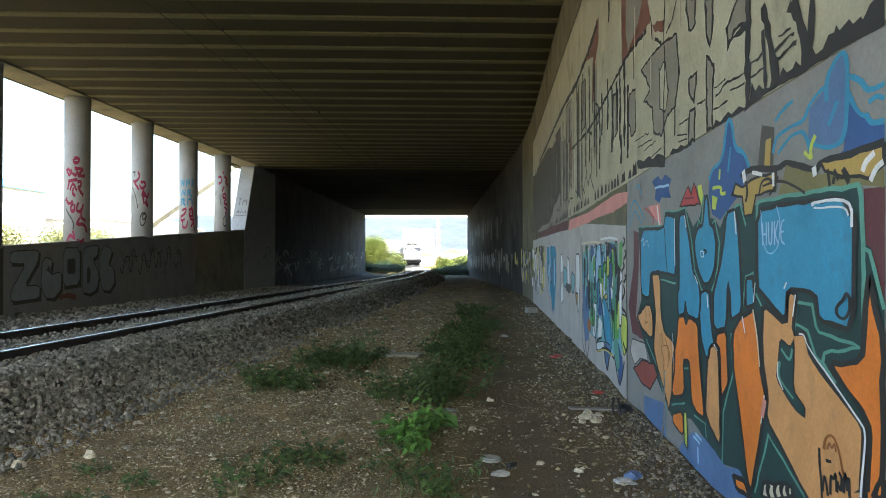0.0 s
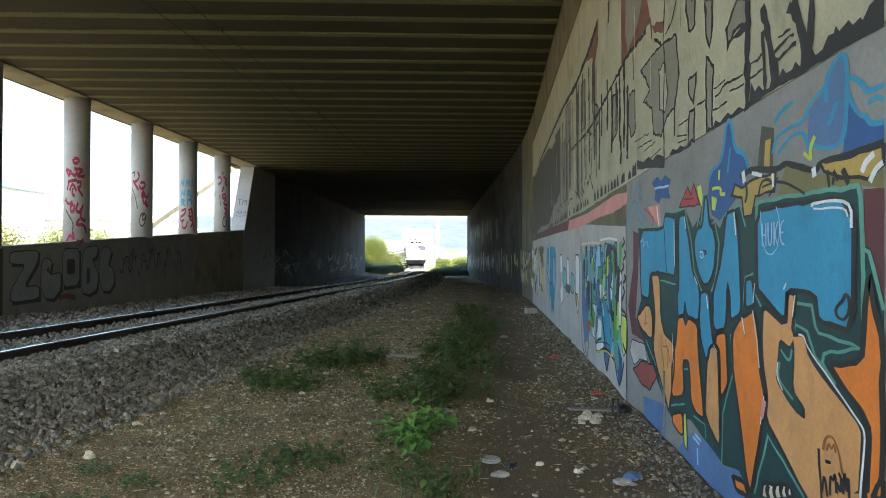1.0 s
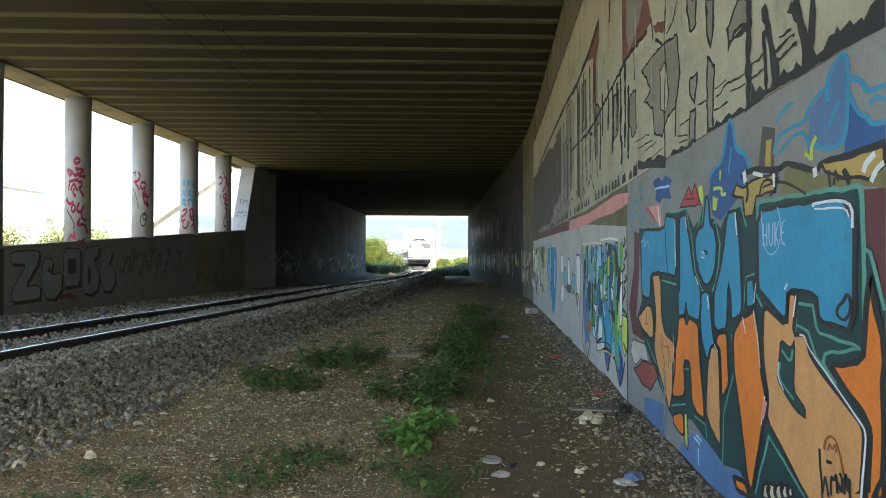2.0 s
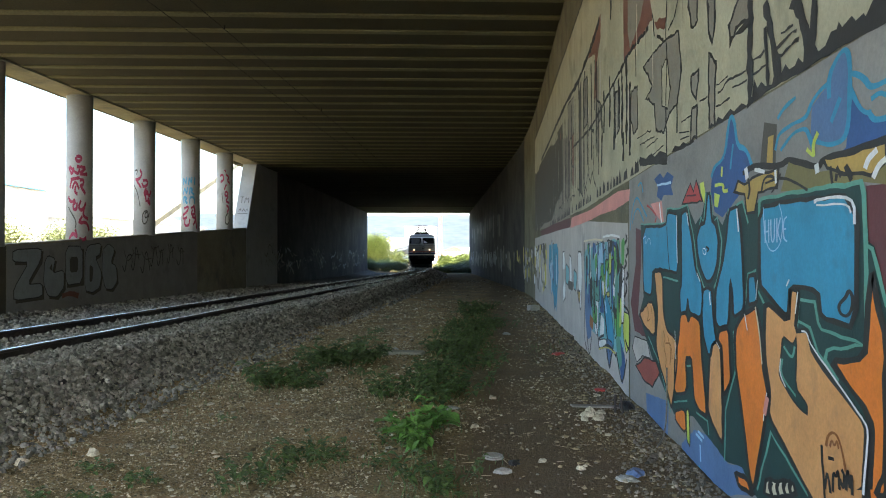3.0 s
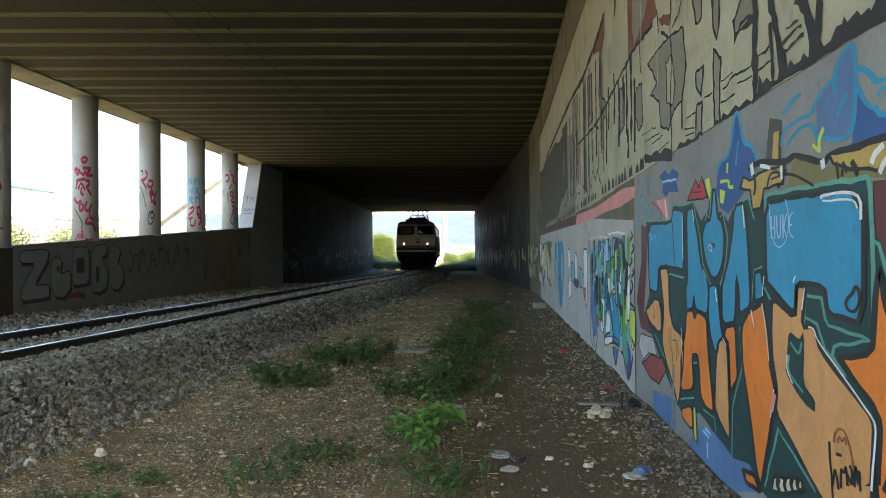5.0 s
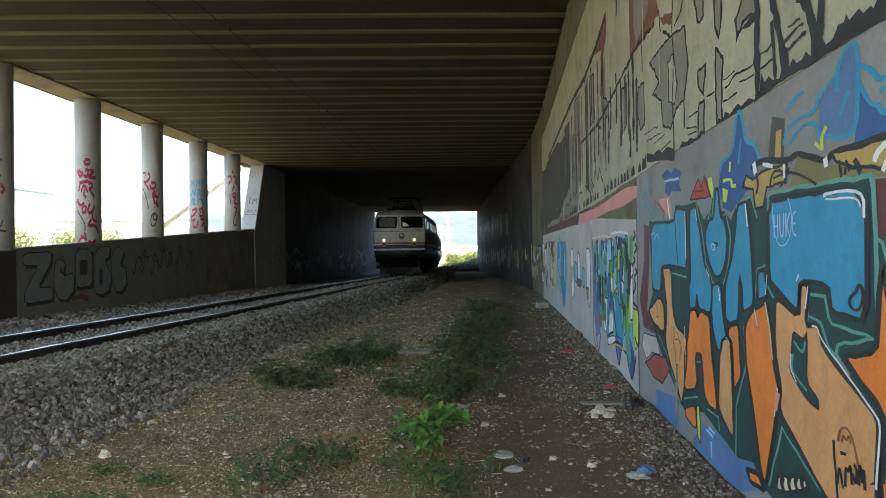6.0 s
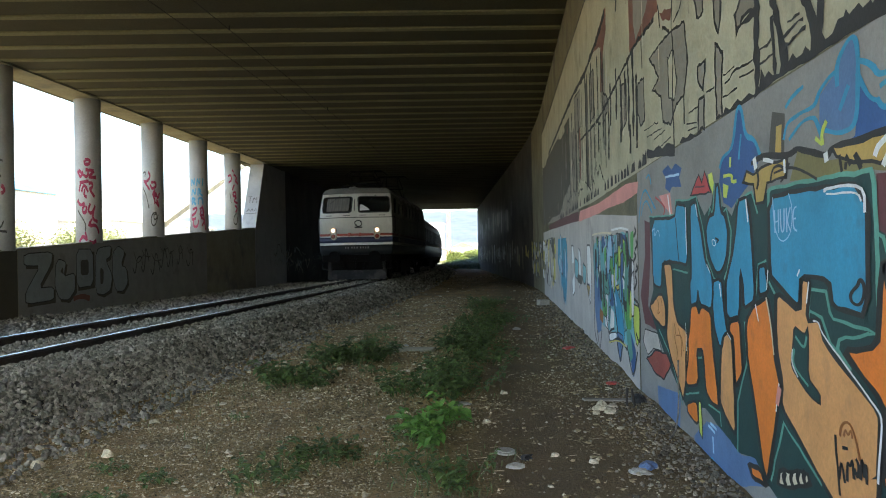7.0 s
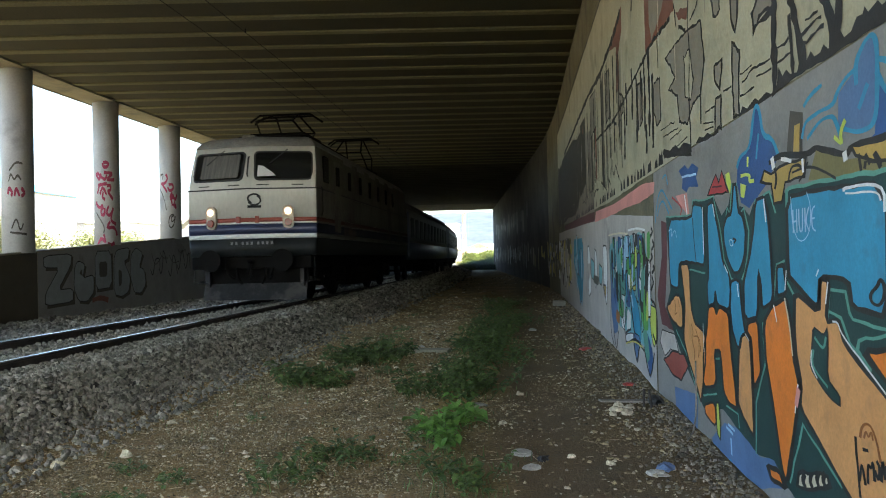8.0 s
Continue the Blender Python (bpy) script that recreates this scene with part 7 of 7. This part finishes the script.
# ---- outside ----
M["bush_leaf"] = surface("bush_leaf", (0.115, 0.150, 0.026), (0.20, 0.235, 0.055), 3, 0.6, 0.1, 30, island=0.4)
# glare outside the bays is put into this pale leaf colour
M["hedge_leaf"] = surface("hedge_leaf", (0.25, 0.28, 0.12), (0.37, 0.39, 0.19), 3, 0.6, 0.1, 30, island=0.4)
M["shrub_leaf"] = surface("shrub_leaf", (0.05, 0.09, 0.035), (0.08, 0.13, 0.05), 3, 0.6, 0.1, 30, island=0.4)
M["bark"] = surface("bark", (0.10, 0.08, 0.06), (0.17, 0.14, 0.10), 6, 0.9, 0.4, 40)
M["meadow"] = surface("meadow_grass", (0.085, 0.115, 0.025), (0.17, 0.18, 0.06), 0.6, 0.9, 0.4, 12, island=0.4)
# distance haze is put into the hills' blue-grey colour
M["hill"] = surface("far_hill", (0.050, 0.064, 0.074), (0.072, 0.088, 0.098), 0.004, 0.95, 0.0, 0.03)
M["plaster"] = surface("white_plaster", (0.62, 0.61, 0.58), (0.76, 0.75, 0.72), 0.4, 0.85, 0.1, 8)
# far panes are pale blue-grey, with haze in their colour too
M["far_pane"] = surface("hazy_window", (0.30, 0.33, 0.36), (0.40, 0.43, 0.46), 0.6, 0.3, 0.0, 8)
M["roof_tile"] = surface("roof_tile", (0.22, 0.09, 0.06), (0.34, 0.15, 0.10), 0.8, 0.85, 0.2, 6)
M["blue_sheet"] = surface("blue_sheet_roof", (0.08, 0.26, 0.42), (0.12, 0.34, 0.52), 0.5, 0.5, 0.05, 6)
M["mast_red"] = surface("mast_red", (0.40, 0.10, 0.06), (0.55, 0.16, 0.10), 1, 0.6, 0.05, 10)


def bush(name, label, x, y, z, w, d, h, count, leaf, seed, mat, trunk=True):
    """Limbs that fork from the foot and a ragged crown of separate leaves in clumps."""
    rng = random.Random(seed)
    t = thing(name, label, "tree" if trunk else "shrub", at=pose(x, y, z))
    sb, lb = bmesh.new(), bmesh.new()
    clumps = []
    for i in range(70):
        u = Vector((rng.gauss(0, 1), rng.gauss(0, 1), rng.gauss(0, 1))).normalized() * rng.random() ** 0.4
        clumps.append(Vector((u.x * w / 2 * 0.85, u.y * d / 2 * 0.85, h * 0.54 + u.z * h * 0.40)))
    for c in clumps[:14]:
        m = c * 0.45 + Vector((rng.uniform(-0.2, 0.2), rng.uniform(-0.2, 0.2), 0))
        add_tube(sb, [(0, 0, -0.1), (m.x * 0.5, m.y * 0.5, m.z * 0.6), m, c], 0.05 * h / 4, 5, 0.012)
    for i in range(count):
        c = rng.choice(clumps)
        s = 0.13 * (w + h) / 2
        p = c + Vector((rng.gauss(0, s), rng.gauss(0, s), rng.gauss(0, s * 0.7)))
        p.z = max(0.03, p.z)
        q = rng.uniform(0, 6.28)
        add_leaf(lb, p, (math.cos(q), math.sin(q), rng.uniform(-0.4, 0.6)), leaf * rng.uniform(0.7, 1.4), leaf * 0.75, 0.3)
    wood = part("trunk" if trunk else "stalk", sb, M["bark"], t)
    leaves = part("crown" if trunk else "foliage", lb, M[mat], t)
    tagged(leaves, kind="stuff")
    if not trunk:
        tagged(wood, kind="stuff")
    return t


def planting():
    bush("tree", "large bushy sunlit yellow-green tree beyond the bridge", -18.4, 116, 0.0, 6.6, 6.0, 5.3, 17000, 0.24, 41, "bush_leaf")
    bush("tree", "bushy sunlit green tree by the line", -23.5, 122, 0.0, 8.0, 7.0, 5.6, 9000, 0.32, 42, "bush_leaf")
    bush("shrub", "low sunlit shrub beside the line", -15.2, 121, 0, 3.5, 3.5, 3.2, 1200, 0.28, 43, "bush_leaf", False)
    for i, (x, y, w, h) in enumerate(((-15.4, 97.5, 2.8, 1.3), (-13.4, 99.5, 2.6, 1.3), (-12.6, 103, 2.2, 1.4), (-16.3, 101, 3.0, 1.7), (-14.6, 104, 3.0, 1.6))):
        bush("shrub", "dark green shrub in the shade of the bridge", x, y, 0, w, w, h, 1400, 0.2, 50 + i, "shrub_leaf", False)
    for i, (x, y, w, h) in enumerate(((-5.2, 98.5, 2.4, 1.0), (-4.0, 100, 2.4, 1.1), (-6.0, 101.5, 2.0, 0.8), (-3.2, 98, 1.8, 1.0), (-4.9, 104, 2.6, 1.0), (-6.7, 97.6, 1.8, 0.8), (-6.4, 105.5, 2.0, 1.0), (-4.6, 95.2, 2.0, 0.8), (-5.8, 95.6, 1.6, 0.7), (-3.6, 96.2, 1.6, 0.8), (-3.4, 93.0, 1.5, 0.6), (-2.7, 91.0, 1.2, 0.5), (-2.6, 96.8, 1.6, 1.1), (-3.0, 99.5, 2.0, 1.5), (-2.2, 98.2, 1.6, 1.3), (-3.9, 102.5, 2.2, 1.6), (-4.6, 93.5, 1.5, 0.5))):
        bush("shrub", "dark green shrub in the shade of the bridge", x, y, 0, w, w, h, 1200, 0.18, 60 + i, "shrub_leaf", False)
    for i, (x, y, w, h) in enumerate(((-4.6, 118, 4, 2.4), (-7.6, 128, 3, 2.0), (-5.2, 140, 7, 2.8), (-2.5, 124, 4, 3.0), (-9.6, 150, 4, 2.4))):
        bush("shrub", "sunlit yellow-green shrub beyond the bridge", x, y, 0, w, w, h, 2000, 0.3, 70 + i, "bush_leaf", False)
    for i in range(8):   # hedge outside the window bays
        y = 22 + i * 3.3
        x = -22.5 - (i % 3) * 1.4
        bush("shrub", "sunlit yellow-green shrub outside the window bays", x, y, ground_z(x, y) - 0.1, 4.2, 3.6, 2.1 - i * 0.14 + (i * 37 % 5) * 0.1, 3800, 0.15, 80 + i, "hedge_leaf", False)
    rng = random.Random(77)
    bm = bmesh.new()
    for i in range(11000):
        if i > 9000:
            x, y = rng.uniform(-7.6, -2.6), rng.uniform(92.5, 106)
        elif i % 3:
            y = 100 + 120 * rng.random()
            x = rng.uniform(-26, 0)
            if abs(x - track_x(y)) < 3.2:
                continue
        else:
            x, y = rng.uniform(-32, -15.5), rng.uniform(18, 70)
        p = Vector((x, y, ground_z(x, y) - 0.02))
        a, h = rng.uniform(0, 6.28), rng.uniform(0.25, 0.75)
        d = Vector((math.cos(a), math.sin(a), 0))
        s = Vector((-d.y, d.x, 0)) * 0.03
        v = [bm.verts.new(q) for q in (p - s, p + s, p + d * h * 0.5 + Vector((0, 0, h)))]
        bm.faces.new(v)
    tagged(part("meadow_grass", bm, M["meadow"]), "tall dry yellow-green grass beside the line", "grass", kind="stuff")


planting()


def house(name, label, x, y, w, d, h, floors, cols, roof, seed, base=-2.0):
    """Block with storeys of recessed windows and a pitched or flat roof."""
    t = thing(name, label, "building", at=pose(x, y, base))
    part("wall", box(-w / 2, w / 2, 0, d, 0, h), M["plaster"], t)
    for f in range(floors):
        for c in range(cols):
            cx, cz = -w / 2 + w * (c + 0.5) / cols, h * (f + 0.55) / floors
            win = part("window", box(cx - w / cols * 0.27, cx + w / cols * 0.27, -0.08, 0.02, cz - h / floors * 0.24, cz + h / floors * 0.24), M["plaster"], t)
            part("pane", box(cx - w / cols * 0.22, cx + w / cols * 0.22, -0.12, -0.081, cz - h / floors * 0.2, cz + h / floors * 0.2), M["far_pane"], win)
    bm = bmesh.new()
    if roof == "flat":
        add_box(bm, -w / 2 - 0.4, w / 2 + 0.4, -0.4, d + 0.4, h, h + 0.5)
    else:
        sweep(bm, [[(-w / 2 - 0.5, y0, h), (0, y0, h + w * 0.22), (w / 2 + 0.5, y0, h)] for y0 in (-0.5, d + 0.5)])
    part("roof", bm, M["plaster"] if roof == "flat" else M["roof_tile"], t)
    return t


def distance():
    house("apartment_building", "white apartment block far down the line", -36.5, 380, 14, 12, 19, 6, 5, "flat", 1)
    house("apartment_building", "white stepped apartment block far down the line", -49, 400, 12, 12, 14, 4, 4, "flat", 2)
    house("house", "white house with a tiled roof far down the line", -19, 360, 9, 9, 7.5, 2, 3, "pitched", 3)
    house("house", "white house with a tiled roof far down the line", -28.5, 330, 8, 9, 6, 2, 3, "pitched", 4)
    house("house", "long white house beyond the meadow", -12, 390, 11, 9, 9, 3, 4, "flat", 5)
    house("warehouse", "long white shed far down the line", -4, 350, 9, 9, 6.5, 2, 3, "flat", 6)
    # lattice mast in red and white
    m = thing("lattice_mast", "tall red and white lattice mast beside the line", "mast", at=pose(-11.2, 160, 0))
    for s in (-1, 1):
        for d in (-1, 1):
            part("mast_leg", tube([(s * 0.36, d * 0.36, 0), (s * 0.24, d * 0.24, 10.5)], 0.05, 6), M["mast_red"], m)
    for i in range(10):
        z = 0.4 + i
        k, k2 = 0.36 - 0.0114 * z, 0.36 - 0.0114 * (z + 1)
        bm = bmesh.new()
        for s in (-1, 1):
            add_tube(bm, [(-k, s * k, z), (k2, s * k2, z + 1)], 0.035, 5)
            add_tube(bm, [(s * k, -k, z), (s * k2, k2, z + 1)], 0.035, 5)
            add_tube(bm, [(-k, s * k, z), (k, s * k, z)], 0.03, 5)
        part("mast_lattice", bm, M["mast_red"] if i % 4 < 2 else M["plaster"], m)
    part("cantilever", tube([(-0.3, 0, 6.4), (-2.6, 0, 6.5), (-2.6, 0, 6.0)], 0.05, 6), M["steel"], m)
    # sheds outside the bays
    s = thing("shed", "white shed with a blue sheet roof outside the bays", "shed", at=pose(-52, 62, 1.9))
    part("wall", box(-8, 8, -9, 14, 0, 6.4), M["plaster"], s)
    bm = sweep(bmesh.new(), [[(-8.4, y, 6.4), (0, y, 9.0), (8.4, y, 6.4)] for y in (-9.4, 14.4)])
    part("roof", bm, M["blue_sheet"], s, "blue sheet-metal roof")
    s = thing("shed", "long low white shed outside the bays", "shed", at=pose(-48, 88, 1.9))
    part("wall", box(-8, 8, -9, 20, 0, 4.0), M["plaster"], s)
    bm = sweep(bmesh.new(), [[(-8.3, y, 4.0), (0, y, 6.2), (8.3, y, 4.0)] for y in (-9.3, 20.3)])
    part("roof", bm, M["plaster"], s)
    # raking prop outside the bays
    bm = bmesh.new()
    sweep(bm, [[(-18.0 + a, 38.5 + b, 2.82 + c) for a, b, c in q] for q in (((0, 0, 0), (0.25, 0, 0), (0.25, 0.09, -0.26), (0, 0.09, -0.26)), ((0, 16.4, 5.71), (0.25, 16.4, 5.71), (0.25, 16.5, 5.41), (0, 16.5, 5.41)))])
    tagged(part("raking_prop", bm, M["concrete"]), "grey sloping concrete strut outside the bays", "strut")
    # hills
    verts, faces = [], []
    n = 160
    for i in range(n + 1):
        x = -2600 + 4200 * i / n
        h = 150 + 70 * noise.noise((x * 0.0016, 0, 4)) + 28 * noise.noise((x * 0.006, 1, 4)) + 8 * noise.noise((x * 0.02, 2, 4))
        for k, (yy, zz) in enumerate(((1750, -8), (1950, h * 0.45 + 14 * noise.noise((x * 0.008, 7, 1))), (2200, h * 0.8), (2500, h), (3000, -8))):
            verts.append((x, yy, zz))
    for i in range(n):
        for k in range(4):
            a = i * 5 + k
            faces.append((a, a + 5, a + 6, a + 1))
    me = bpy.data.meshes.new("backdrop_hills")
    me.from_pydata(verts, [], faces)
    me.materials.append(M["hill"])
    for p in me.polygons:
        p.use_smooth = True
    tagged(new("backdrop_hills", me), "hazy blue wooded hills on the horizon", "hills", kind="structure")


distance()


# ---- wires under the deck ----
def wires():
    t = thing("overhead_wire", "thin dark overhead wires along the track under the deck", "wire", "structure")
    for off, z in ((0.05, 7.0), (-0.9, 7.03)):
        part("wire", tube([(track_x(y) + off, y, z) for y in steps(-6, 96, 34)], 0.008, 5), M["rubber"], t)
    for i in range(9):
        y = 8 + i * 10.5
        part("wire_bracket", tube([(track_x(y) + 0.05, y, 7.0), (track_x(y) + 0.05, y, 7.45)], 0.02, 6), M["rubber"], t)


wires()


# ---- the train's run ----
def roll_wheels(sets, radius=0.60):
    for w, y in sets:
        rows = []
        for i in range(241):
            t = i / 30
            rows.append((t, Matrix.Translation((0, y, radius)) @ Matrix.Rotation(SPEED * t / radius, 4, "X")))
        walk(w, rows)


def motions():
    ts = [i * 0.5 for i in range(17)]
    walk(LOCO, [(t, train_pose(front_at(t), 15.4)) for t in ts])
    back = 16.1
    for c, _ in COACHES:
        walk(c, [(t, train_pose(front_at(t) + back, 24.2)) for t in ts])
        back += 24.8
    roll_wheels(LOCO_WHEELS)
    for _, sets in COACHES:
        roll_wheels(sets)


motions()
